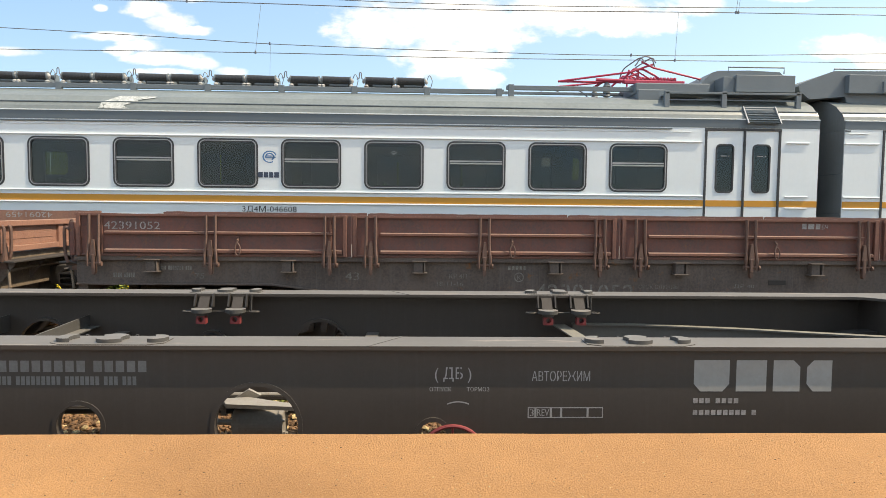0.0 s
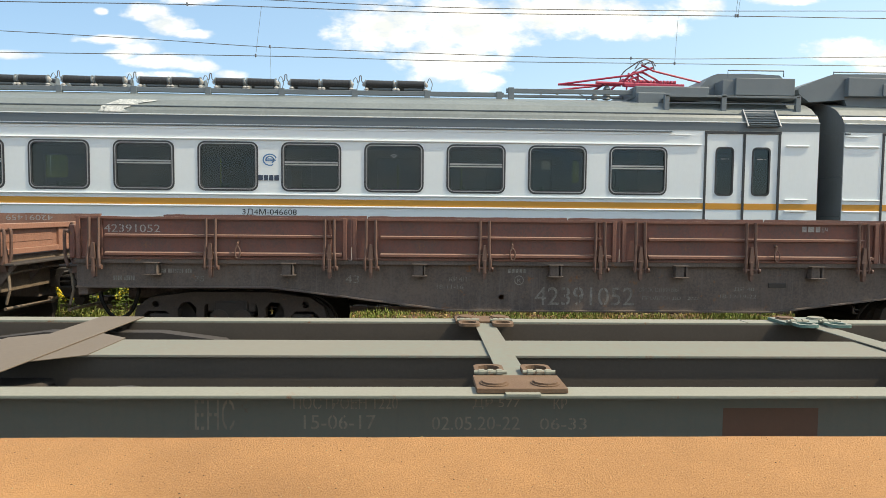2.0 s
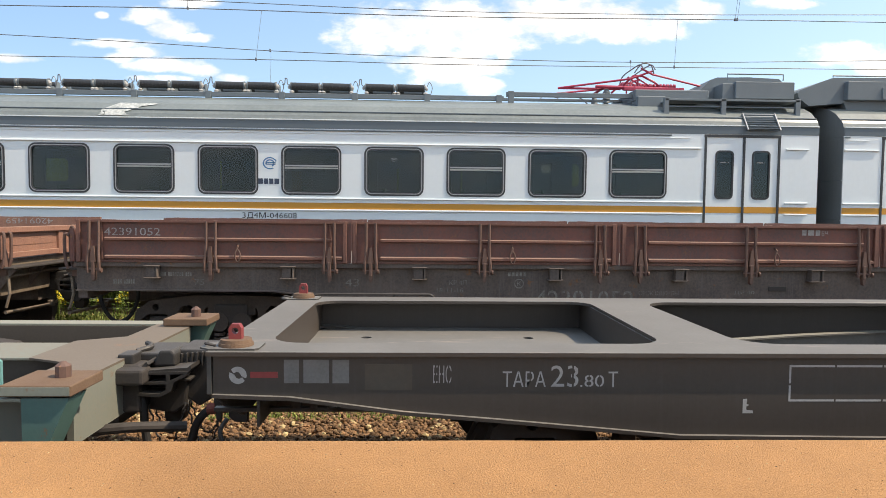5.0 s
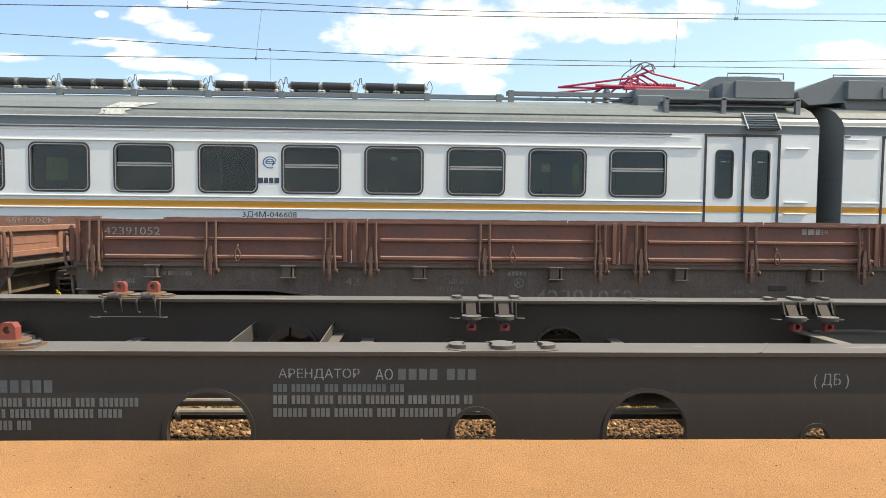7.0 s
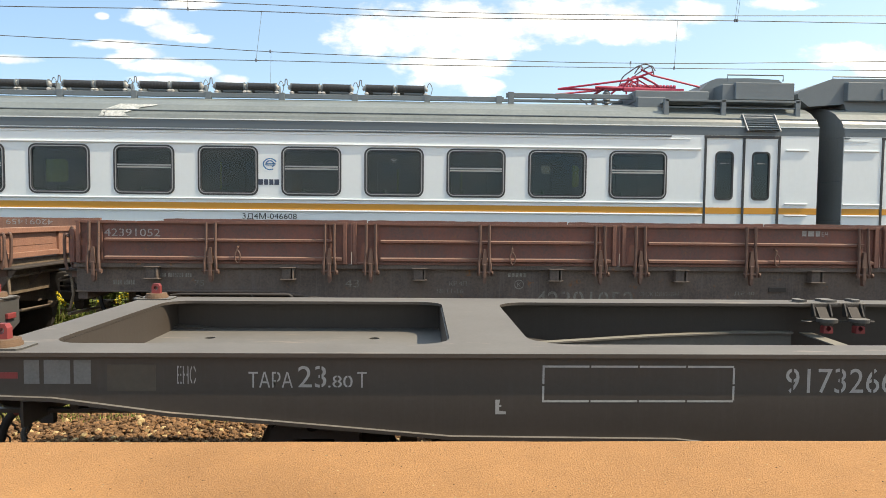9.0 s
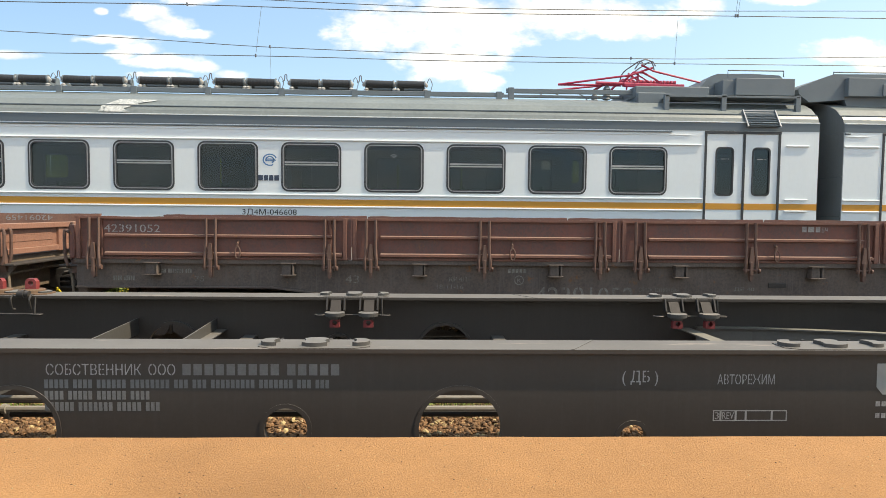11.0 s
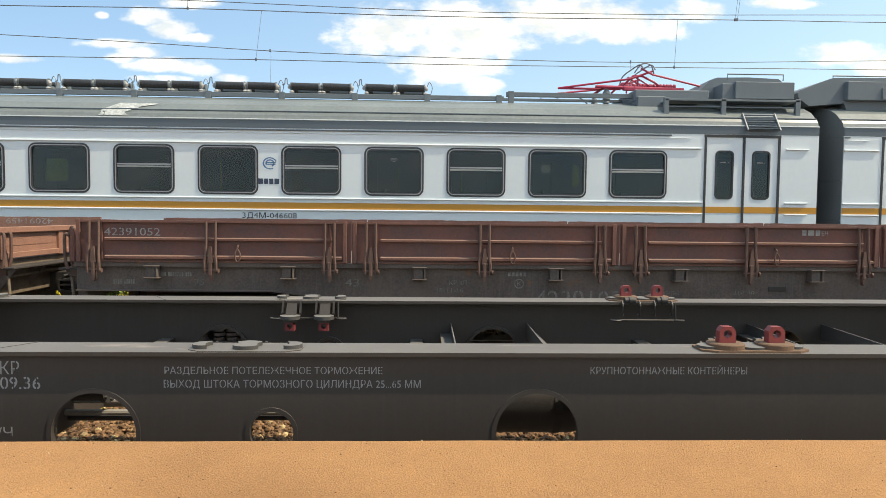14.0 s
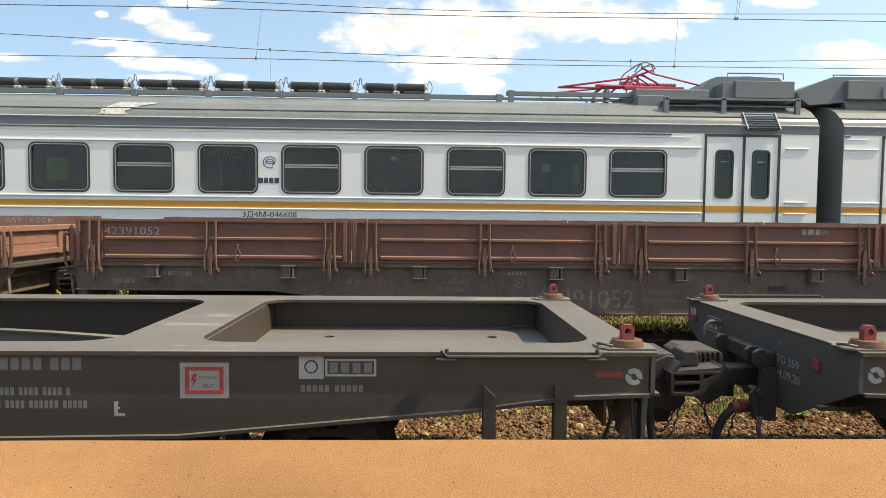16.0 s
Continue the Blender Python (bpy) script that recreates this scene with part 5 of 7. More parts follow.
def rust_wagon(x_left, boards, label):
    w = thing("flat_wagon", label, "flat wagon", pose(x_left, TRACK[1], 0), "parked flat wagons")
    L = RUST_LEN
    for s in (-1, 1):
        bm = bmesh.new()
        pierced(bm, [(0, 1.37), (L, 1.37), (L, 1.03), (11.23, 1.03), (8.94, 0.748), (4.72, 0.748), (2.43, 1.03), (0, 1.03)], [circle(5.35, 0.93, 0.035, 12)], 1, s * 1.37, s * 1.39)
        prof = [(0, 1.03), (2.43, 1.03), (4.72, 0.748), (8.94, 0.748), (11.23, 1.03), (L, 1.03)]
        part("side_sill", bm, M_FRAME, w, "sooty fish-bellied side sill")
        bm = bmesh.new()
        prism(bm, prof + [(x, z + 0.018) for x, z in reversed(prof)], 1, s * 1.30, s * 1.425)
        part("sill_flange", bm, M_FRAME, w)
    bm = bmesh.new()
    box(bm, 0, L, -1.446, 1.446, 1.338, 1.395, 0.006)
    part("floor_plate", bm, M_FRAME, w)
    bm = bmesh.new()
    box(bm, 0.12, L - 0.12, -0.22, 0.22, 0.75, 1.36)
    part("underframe", bm, M_FRAME, w)
    # the sill facing the sun is paler: sunlight put into its colour
    for x, m in ((0.0, M_FRAME), (L - 0.12, M_SILLPALE)):
        bm = bmesh.new()
        box(bm, x, x + 0.12, -1.37, 1.37, 0.93, 1.36, 0.01)
        part("end_sill", bm, m, w, "pale tan end sill with sunlight in its colour" if x else "sooty end sill")
    bd = hg = None
    for k in range(4):
        if bd is None:
            bd = part("side_board", board_panel(), boards, w, "drop-side board in flaking oxide red")
            bd.location.x = 0.03
            rl = part("rail", board_rails(), M_BOARDRAIL, bd)
        else:
            again(rl, "rail", parent=again(bd, "side_board", 0.03 + RUST_PITCH * k))
        again(rl, "rail", parent=again(bd, "side_board", m=pose(0.03 + RUST_PITCH * (k + 1) - 0.05, 0, 0, 0, 0, 180)))
        for dx in (0.27, 1.70, 3.17):
            if hg is None:
                hg = part("hinge", hinge_mesh(), M_LATCH, w, "worn iron hinge straps")
                hg.location.x = dx
            else:
                again(hg, "hinge", RUST_PITCH * k + dx)
    for s in (0, 1):
        xa, out = (-0.03, -1) if s == 0 else (L, 1)
        bm = bmesh.new()
        box(bm, xa, xa + 0.03, -1.395, 1.395, 1.405, 1.80, 0.004)
        x0, x1 = sorted((xa + 0.015, xa + 0.015 + out * 0.05))
        for z in (1.41, 1.74):
            box(bm, x0, x1 + (0.03 if z > 1.5 and out > 0 else 0), -1.412, 1.412, z, z + 0.075, 0.008)
        for y in (-1.42, 0.0, 1.30):
            box(bm, x0, x1 + 0.004, y, y + 0.12, 1.40, 1.815, 0.008)
        eb = part("end_board", bm, boards, w, "framed end board")
        for y in (-1.30, 0.12):
            for k in range(3):                          # planks of the two panels, unevenly proud
                pb = bmesh.new()
                d = 0.004 + 0.006 * ((k * 5) % 3) / 2
                a, b = sorted((xa + 0.015 + out * 0.015, xa + 0.015 + out * (0.018 + d)))
                box(pb, a, b, y, y + 1.18, 1.486 + 0.0845 * k, 1.486 + 0.0845 * k + 0.083, 0.002)
                part("plank", pb, boards, eb)
        for y in (-1.36, -1.22):
            hk = bmesh.new()
            tube(hk, bent([(xa + out * 0.07, y, 1.72), (xa + out * 0.12, y, 1.74), (xa + out * 0.13, y, 1.62), (xa + out * 0.12, y, 1.40), (xa + out * 0.09, y, 1.30)], 4), 0.02, 8)
            part("hook", hk, M_LATCH, eb)
        for y in (-1.30, 0.50):
            bm = bmesh.new()
            prism(bm, [(xa - 0.02, 1.62), (xa + 0.05, 1.62), (xa + 0.05 + max(out, 0) * 0.06, 1.2), (xa - 0.02 + min(out, 0) * 0.06, 1.2)], 1, y, y + 0.09)
            part("end_stake", bm, M_LATCH, w)
    pk = None
    for x in (0.98, 2.66, 4.31, 6.04, 7.65, 9.42, 11.05, 12.75):
        if pk is None:
            pk = part("stake_pocket", pocket_mesh(), M_FRAME, w)
            pk.location.x = x
        else:
            again(pk, "stake_pocket", x)
    ring = None
    for x in (2.03, 5.47, 8.87, 12.2):
        bm = bmesh.new()
        tube(bm, bent([(x, -1.50, 1.57), (x - 0.03, -1.51, 1.52), (x - 0.025, -1.51, 1.45), (x, -1.51, 1.41), (x + 0.03, -1.51, 1.45), (x + 0.03, -1.51, 1.52), (x, -1.50, 1.57)], 4), 0.009, 6)
        tube(bm, [(x, -1.44, 1.63), (x, -1.50, 1.60), (x - 0.02, -1.5, 1.55)], 0.014, 6)
        part("tie_ring", bm, M_LATCH, w)
    bogie(w, 1.81, dusty=True), bogie(w, L - 1.81, dusty=True)
    coupler_head(w, L + 0.55, 1), coupler_head(w, -0.55, -1)
    for x in (L, -0.6):
        bm = bmesh.new()
        prism(bm, [(x, 0.88), (x + 0.6, 0.88), (x + 0.6, 1.10), (x, 1.14)], 1, -0.13, 0.13)
        part("draft_gear", bm, M_BOGIE, w)
    for x0, x1 in ((-0.24, -0.002), (L + 0.002, L + 0.24)):
        bm = bmesh.new()
        box(bm, x0, x1, -1.36, 1.36, 1.285, 1.31, 0.006)
        ledge = part("end_ledge", bm, M_BOGIE, w, "narrow sooty ledge over the end sill")
        for y in (-1.25, -0.62, 0.62, 1.25):
            bm = bmesh.new()
            inner, tip = (x1, x0) if x0 < 0 else (x0, x1)
            prism(bm, [(inner, 1.284), (tip * 0.9 + inner * 0.1, 1.284), (inner, 1.02)], 1, y - 0.012, y + 0.012)
            part("bracket", bm, M_FRAME, ledge)
        bm = bmesh.new()
        xm = (x0 + x1) / 2
        tube(bm, [(xm, -1.30, 1.18), (xm, -0.4, 1.20), (xm, 0.5, 1.18)], 0.018, 8)
        tube(bm, [(xm, -1.28, 1.18), (xm + 0.05, -1.34, 0.98), (xm, -1.34, 0.80)], 0.018, 8)
        part("uncoupling_lever", bm, M_SILLPALE, w)
        bm = bmesh.new()
        tube(bm, [(xm, -1.36, 0.74), (xm, -0.35, 0.71), (xm + 0.02, -0.22, 0.74)], 0.022, 8)
        box(bm, xm - 0.03, xm + 0.03, -0.38, -0.28, 0.68, 0.77, 0.01)
        part("brake_rod", bm, M_SILLPALE, w)
    bm = bmesh.new()
    tube(bm, bent([(-0.15, -0.5, 1.0), (-0.1, -0.55, 0.75), (0.02, -0.55, 0.55), (0.15, -0.55, 0.5), (0.3, -0.55, 0.6), (0.38, -0.5, 0.85), (0.35, -0.5, 1.0)], 5), 0.028, 8)
    part("brake_hose", bm, M_HOSE, w)
    bm = bmesh.new()
    tube(bm, bent([(-0.1, -1.2, 1.28), (-0.12, -1.3, 1.7), (-0.06, -1.35, 1.83), (0.0, -1.35, 1.6), (0.02, -1.3, 1.4)], 5), 0.018, 6)
    part("grab_rail", bm, M_LATCH, w)
    bm = bmesh.new()
    for z in (0.95, 0.7, 0.48):
        tube(bm, [(L - 0.55, -1.42, z), (L - 0.1, -1.42, z)], 0.016, 6)
    for x in (L - 0.55, L - 0.1):
        tube(bm, [(x, -1.42, 1.3), (x, -1.42, 0.46)], 0.018, 6)
    part("footstep", bm, M_FRAME, w)
    return w


RUST_X = -4.316
rust_a = rust_wagon(RUST_X, M_BOARD, "flat wagon with oxide red drop sides and sooty frame")
rust_b = rust_wagon(RUST_X - RUST_LEN - 1.03, M_BOARD2, "flat wagon with faded pinkish red drop sides")
YW = -1.393
words("lettering", "42391052", 0.37, 1.06, 1.73, 1.825, -1.443, M_FAINTDARK, rust_a)
words("lettering", "42391052", 5.78, 7.07, 0.83, 1.065, YW, M_FRAMESTENCIL, rust_a)
words("lettering", "43", 3.35, 3.53, 1.10, 1.20, YW, M_FRAMESTENCIL, rust_a)
words("lettering", "75", 1.46, 1.58, 1.11, 1.18, YW, M_FRAMESTENCIL, rust_a)
words("lettering", "КР 4П", 4.68, 4.90, 1.13, 1.19, YW, M_FRAMESTENCIL, rust_a)
words("lettering", "18-11-16", 4.52, 4.86, 1.03, 1.09, YW, M_FRAMESTENCIL, rust_a)
words("lettering", "К", 5.55, 5.60, 1.12, 1.18, YW, M_FRAMESTENCIL, rust_a)
ring = bmesh.new()
pierced(ring, circle(5.575, 1.15, 0.062, 24), [circle(5.575, 1.15, 0.050, 24)], 1, YW - 0.001, YW)
part("round_mark", ring, M_FRAMESTENCIL, rust_a)
bars("lettering", [(5.43 + 0.05 * k, 5.465 + 0.05 * k) for k in range(5)], 1.245, 1.295, YW, M_FRAMESTENCIL, rust_a)
tab = bmesh.new()
box(tab, 8.83, 9.06, -1.405, -1.392, 1.07, 1.13, 0.003)
part("label_holder", tab, M_BOGIE, rust_a, "dark iron label holder")
words("lettering", "СРОК СЛУЖБЫ", 7.13, 7.65, 1.01, 1.065, YW, M_FRAMESTENCIL, rust_a)
words("lettering", "ПРОДЛЕН ДО    2022", 7.18, 7.92, 0.90, 0.95, YW, M_FRAMESTENCIL, rust_a)
words("lettering", "ДР 40", 8.38, 8.65, 1.02, 1.075, YW, M_FRAMESTENCIL, rust_a)
words("lettering", "18-12-19-22", 8.2, 8.68, 0.93, 0.98, YW, M_FRAMESTENCIL, rust_a)
bars("lettering", word_spans(1.0, 1.45, 3), 1.22, 1.27, YW, M_FRAMESTENCIL, rust_a)
bars("lettering", word_spans(0.45, 0.75, 4), 1.12, 1.18, YW, M_FRAMESTENCIL, rust_a)
bars("owner_mark", [(9.22, 9.28), (9.30, 9.38), (9.40, 9.46)], 1.80, 1.87, -1.443, M_FAINTDARK, rust_a)
words("lettering", "БЧ", 9.48, 9.56, 1.80, 1.86, -1.443, M_FAINTDARK, rust_a)
words("lettering", "42091459", RUST_LEN - 1.565, RUST_LEN - 0.795, 1.81, 1.90, 1.42, M_FAINTDARK, rust_b, flip=True)


# ---- the freight train on the first track ----
BLACK_LEN, DECK = 25.62, 1.244
FLANGE, WEB = 1.25, 1.215
MID = BLACK_LEN / 2
UNIT_AT = [MID + 3.067 * k for k in (-2, -1, 0, 1, 2)]


def pin_block(bm, x, y, z, w=0.10, h=0.135, d=0.06, hole=0.028):
    out = [(x - w / 2, z), (x + w / 2, z), (x + w / 2, z + h * 0.72), (x + w * 0.3, z + h), (x - w * 0.3, z + h), (x - w / 2, z + h * 0.72)]
    pierced(bm, out, [circle(x, z + h * 0.55, hole, 14)], 1, y - d / 2, y + d / 2)


def end_pin(parent, x, y):
    bm = bmesh.new()
    prism(bm, [(x - 0.19, y - 0.06), (x - 0.13, y - 0.105), (x + 0.13, y - 0.105), (x + 0.15, y - 0.08), (x + 0.15, y + 0.08), (x + 0.13, y + 0.105), (x - 0.13, y + 0.105), (x - 0.19, y + 0.06)], 2, DECK, DECK + 0.011)
    pl = part("lock_plate", bm, M_GREYEND, parent)
    bm = bmesh.new()
    cyl(bm, (x, y, DECK + 0.011), (x, y, DECK + 0.030), 0.100, 0.098, seg=28)
    cyl(bm, (x, y, DECK + 0.030), (x, y, DECK + 0.050), 0.092, 0.088, seg=28)
    b = part("lock_base", bm, M_RUSTPLATE, pl, "rusty round base")
    bm = bmesh.new()
    tube(bm, bent([(x - 0.10, y - 0.06, DECK + 0.02), (x - 0.16, y - 0.05, DECK + 0.03), (x - 0.17, y + 0.02, DECK + 0.02)], 4), 0.009, 6)
    part("handle", bm, M_STEEL, pl)
    bm = bmesh.new()
    pin_block(bm, x, y, DECK + 0.050, 0.074, 0.088, 0.050, 0.020)
    part("pin", bm, M_RED, pl, "red locking pin with a hole")


def lock_unit(parent, x, side, upright, mat=None, slide=0.0):
    """A pair of folding container locks on the side beam; side -1 is the near beam."""
    y = side * 1.12
    x += slide if side < 0 else 0.0
    seats = (x - 0.148, x + 0.148)
    bm = bmesh.new()
    prism(bm, [(x - 0.32, y - 0.07), (x - 0.24, y - 0.12), (x + 0.24, y - 0.12), (x + 0.32, y - 0.07), (x + 0.32, y + 0.07), (x + 0.24, y + 0.12), (x - 0.24, y + 0.12), (x - 0.32, y + 0.07)], 2, DECK, DECK + (0.012 if upright else 0.004))
    plate = part("lock_plate", bm, M_RUSTPLATE if upright else M_BLACK, parent)
    for dx, r in ((-0.25, 0.066), (0.0, 0.09), (0.25, 0.066)):
        out = []
        for px, py in circle(x + dx, y, r, 40):            # discs bitten by the round seats of the locks
            for c in seats:
                d = math.hypot(px - c, py - y)
                if d < 0.092:
                    px, py = c + (px - c) * 0.092 / max(d, 1e-4), y + (py - y) * 0.092 / max(d, 1e-4)
            out.append((px, py))
        bm = bmesh.new()
        prism(bm, out, 2, DECK + 0.004, DECK + 0.026)
        part("disc", bm, M_GREYEND, plate)
    for c in seats:
        if upright:
            bm = bmesh.new()
            cyl(bm, (c, y, DECK + 0.012), (c, y, DECK + 0.038), 0.108, seg=30)
            cyl(bm, (c, y, DECK + 0.038), (c, y, DECK + 0.043), 0.104, 0.098, seg=30)
            part("lock_base", bm, M_RUSTPLATE, plate, "rusty stepped base")
            bm = bmesh.new()
            pin_block(bm, c, y, DECK + 0.043, 0.098, 0.095, 0.055, 0.024)
            part("pin", bm, mat or M_RED, plate, "upright red locking pin")
            bm = bmesh.new()
            cyl(bm, (c - 0.05, side * 0.985, DECK + 0.012), (c + 0.05, side * 0.985, DECK + 0.012), 0.03, seg=16)
            cyl(bm, (c - 0.012, side * 0.985, DECK + 0.012), (c + 0.012, side * 0.985, DECK + 0.012), 0.038, seg=16)
            part("hinge_barrel", bm, M_STEEL, plate)
            for ex in (-0.08, 0.08):
                bm = bmesh.new()
                tube(bm, bent([(c + ex, side * 0.97, DECK + 0.012), (c + ex, side * 0.93, DECK - 0.03), (c + ex, side * 0.95, DECK - 0.11), (c + ex * 0.8, side * 0.97, DECK - 0.12)], 4), 0.009, 6)
                part("hinge_arm", bm, M_STEEL, plate)
        else:
            for ex in (-0.086, 0.07):
                bm = bmesh.new()
                prism(bm, [(side * 0.965, DECK + 0.004), (side * 0.945, DECK + 0.004), (side * 0.90, DECK - 0.105), (side * 0.95, DECK - 0.12), (side * 0.968, DECK - 0.10)], 0, c + ex, c + ex + 0.014)
                part("hinge_arm", bm, M_STEEL, plate)
            bm = bmesh.new()
            prism(bm, [(side * 0.968, DECK - 0.026), (side * 0.955, DECK - 0.026), (side * 0.885, DECK - 0.118), (side * 0.90, DECK - 0.128)], 0, c - 0.046, c + 0.046)
            part("strap", bm, M_BOGIE, plate)
            bm = bmesh.new()
            cyl(bm, (c, side * 0.86, DECK - 0.150), (c, side * 0.86, DECK - 0.118), 0.086, 0.088, seg=28)
            cyl(bm, (c, side * 0.86, DECK - 0.178), (c, side * 0.86, DECK - 0.150), 0.05, 0.062, seg=20)
            part("lock_base", bm, M_GREYEND, plate)
            bm = bmesh.new()
            pin_block(bm, c, side * 0.86, DECK - 0.25, 0.085, 0.075, 0.06, 0.022)
            part("pin", bm, M_RED, plate, "red locking pin hanging folded")
    bm = bmesh.new()
    zl = DECK - 0.155 if not upright else DECK - 0.16
    for a, way in ((x - 0.245, -1), (x + 0.245, 1)):
        tube(bm, [(a + way * (0.045 - 0.045 * math.cos(k * math.pi / 8)), side * 0.93 + 0.03 * math.sin(k * math.pi / 8), zl) for k in range(17)], 0.008, 6)
    tube(bm, [(x - 0.245, side * 0.93, zl), (x + 0.245, side * 0.93, zl)], 0.009, 6)
    tube(bm, [(x + 0.262, side * 0.945, zl), (x + 0.262, side * 0.965, DECK - 0.01)], 0.009, 6)
    part("lever", bm, M_STEEL, plate)


BELLY = [(0.56, 1.0), (1.0, 0.985), (1.65, 0.90), (2.2, 0.855), (3.25, 0.762), (4.55, 0.745), (4.72, 0.725), (4.95, 0.64), (5.3, 0.56), (5.8, 0.53)]


def black_wagon_body():
    """The long black container wagon, without its writing."""
    w = thing("container_wagon", "long black container wagon with white stencils and red locking pins", "container wagon", None, "wagons of the rolling freight train")
    L = BLACK_LEN
    prof = BELLY + [(L - x, z) for x, z in reversed(BELLY)]
    holes = []
    for s in (-1, 1):
        holes += [(MID + s * 1.385, 0.765, 0.242, 36), (MID + s * 2.91, 0.77, 0.128, 26), (MID + s * 3.91, 0.765, 0.242, 36), (MID + s * 4.92, 0.715, 0.085, 22)]
    for s in (-1, 1):
        bm = bmesh.new()
        sunk = 0.045 if s > 0 else 0.0
        pierced(bm, [(0.56, 1.22), *prof, (L - 0.56, 1.22)], [circle(a, b - sunk, c, d) for a, b, c, d in holes], 1, s * (WEB - 0.016), s * WEB)
        part("side_beam", bm, M_BLACK, w, "deep black side beam with round openings")
        bm = bmesh.new()
        prism(bm, [(x, z - 0.02) for x, z in prof] + [(x, z) for x, z in reversed(prof)], 1, s * (WEB - 0.12), s * (WEB + 0.028))
        part("bottom_flange", bm, M_BLACK, w)
        for cx, cz, r, n in holes:
            bm = bmesh.new()
            cz -= sunk
            pierced(bm, circle(cx, cz, r + 0.022, n), [circle(cx, cz, r - 0.004, n)], 1, s * (WEB - 0.05), s * (WEB + 0.004))
            part("opening_rim", bm, M_BLACK, w)
    # deck: flanges, end plates and cross plates in one sheet
    bm = bmesh.new()

    def well(a, b, r):
        return [(x, y) for x, y in rounded(a, b, -0.97, 0.97, r, 6)]
    pierced(bm, [(0.53, -FLANGE), (L - 0.53, -FLANGE), (L - 0.53, FLANGE), (0.53, FLANGE)],
            [well(0.82, 3.25, 0.2), well(3.75, L - 3.75, 0.26), well(L - 3.25, L - 0.82, 0.2)], 2, DECK - 0.024, DECK)
    part("deck", bm, M_BLACK, w, "dusty black deck flange and cross plates")
    for mirror in (0, 1):
        f = (lambda x: L - x) if mirror else (lambda x: x)
        bm = bmesh.new()
        a, b = sorted((f(0.815), f(3.3)))
        pierced(bm, [(a, -1.19), (b, -1.19), (b, 1.19), (a, 1.19)], [circle(f(1.27), 0.68, 0.045, 14), circle(f(2.67), 0.68, 0.045, 14)], 2, 0.95, 0.965)
        part("well_floor", bm, M_GREYEND, w, "dusty grey floor of the end well")
        bm = bmesh.new()
        for x in (0.80, 3.24, 3.74):
            a, b = sorted((f(x), f(x + 0.016)))
            cb = bmesh.new()
            box(cb, a, b, -1.19, 1.19, 0.80, 1.218)
            part("cross_beam", cb, M_BLACK, w)
        bm = bmesh.new()
        a, b = sorted((f(0.53), f(0.555)))
        prism(bm, [(-1.23, 1.219), (1.23, 1.219), (1.23, 1.0), (0.54, 0.665), (-0.54, 0.665), (-1.23, 1.0)], 0, a, b)
        end = part("end_plate", bm, M_GREYEND, w, "dusty grey tapered end plate")
        for s in (-1, 1):
            end_pin(w, f(0.66), s * 1.10)
        bm = bmesh.new()
        box(bm, *sorted((f(0.50), f(0.53))), 1.02, 1.14, 1.06, 1.11, 0.006)
        part("tail_reflector", bm, M_RED, end, "small red reflector")
        striker(end, f)
        for y in (-1.10, -0.60) if mirror else ():
            bm = bmesh.new()
            lean = f(0.62) if y < -1 else f(0.40)
            prism(bm, [(f(0.57), 0.98), (f(0.53), 0.98), (min(lean, lean + 0.03), 0.42), (max(lean, lean + 0.03) + 0.02, 0.42)], 1, y - 0.03, y + 0.03)
            tube(bm, [(f(0.62), y + 0.01, 0.95), (f(0.60), y - 0.01, 0.66), (f(0.66), y, 0.44)], 0.014, 6)
            box(bm, f(0.60) - 0.03, f(0.60) + 0.03, y - 0.05, y + 0.02, 0.60, 0.62, 0.004)
            part("bracket", bm, M_GREYEND, w)
        bogie(w, f(3.4), turning=True)
        coupler_head(w, f(0.0) + 0.13 * mirror, 1 if mirror else -1, -0.15)
        brake_hose(w, f(0.42) + 0.10 * mirror, 1 if mirror else -1)
        # diagonal braces inside, each a flat bar on an upright web, and a short strut across
        for sd in (-1, 1):
            path = [(3.80, 0.49), (4.15, 0.60), (5.10, 0.905), (6.02, 1.12), (6.55, 1.125)]
            bm = bmesh.new()
            prism(bm, [(f(x), sd * y) for x, y in path] + [(f(x), sd * (y - 0.085)) for x, y in reversed(path)], 2, 0.953, 0.967)
            br = part("brace", bm, M_BRACE, w, "dusty diagonal brace")
            bm = bmesh.new()
            prism(bm, [(f(x), sd * (y - 0.04)) for x, y in path] + [(f(x), sd * (y - 0.05)) for x, y in reversed(path)], 2, 0.72, 0.953)
            part("web", bm, M_BRACE, br)
            bm = bmesh.new()
            prism(bm, [(f(6.74), sd * 1.07), (f(6.62), sd * 1.07), (f(6.56), sd * 0.3), (f(6.68), sd * 0.3)], 2, 0.95, 0.962)
            part("strut", bm, M_BRACE, w)
        for out in (-1, 1):
            x = f(MID - 1.42 + out * 0.36)
            way = -out if mirror else out
            for s in (-1, 1):
                bm = bmesh.new()
                prism(bm, [(s * 0.32, 0.985), (s * 1.19, 1.012), (s * 1.19, 0.86), (s * 0.32, 0.86)], 0, x - 0.005, x + 0.005)
                a, b = sorted((x, x + way * 0.10))
                box(bm, a, b, *sorted((s * 0.32, s * 1.19)), 0.90, 0.91)
                part("gusset", bm, M_GREYEND, w)
    for x in (L - 17.35, 17.35):
        for sd in (-1, 1):
            bm = bmesh.new()
            prism(bm, [(x, sd * (FLANGE + 0.001)), (x + 0.016, sd * (FLANGE + 0.001)), (x + 0.20, sd * 0.972), (x + 0.184, sd * 0.972)], 2, DECK - 0.002, DECK + 0.003)
            part("weld_seam", bm, M_GREYEND, w)
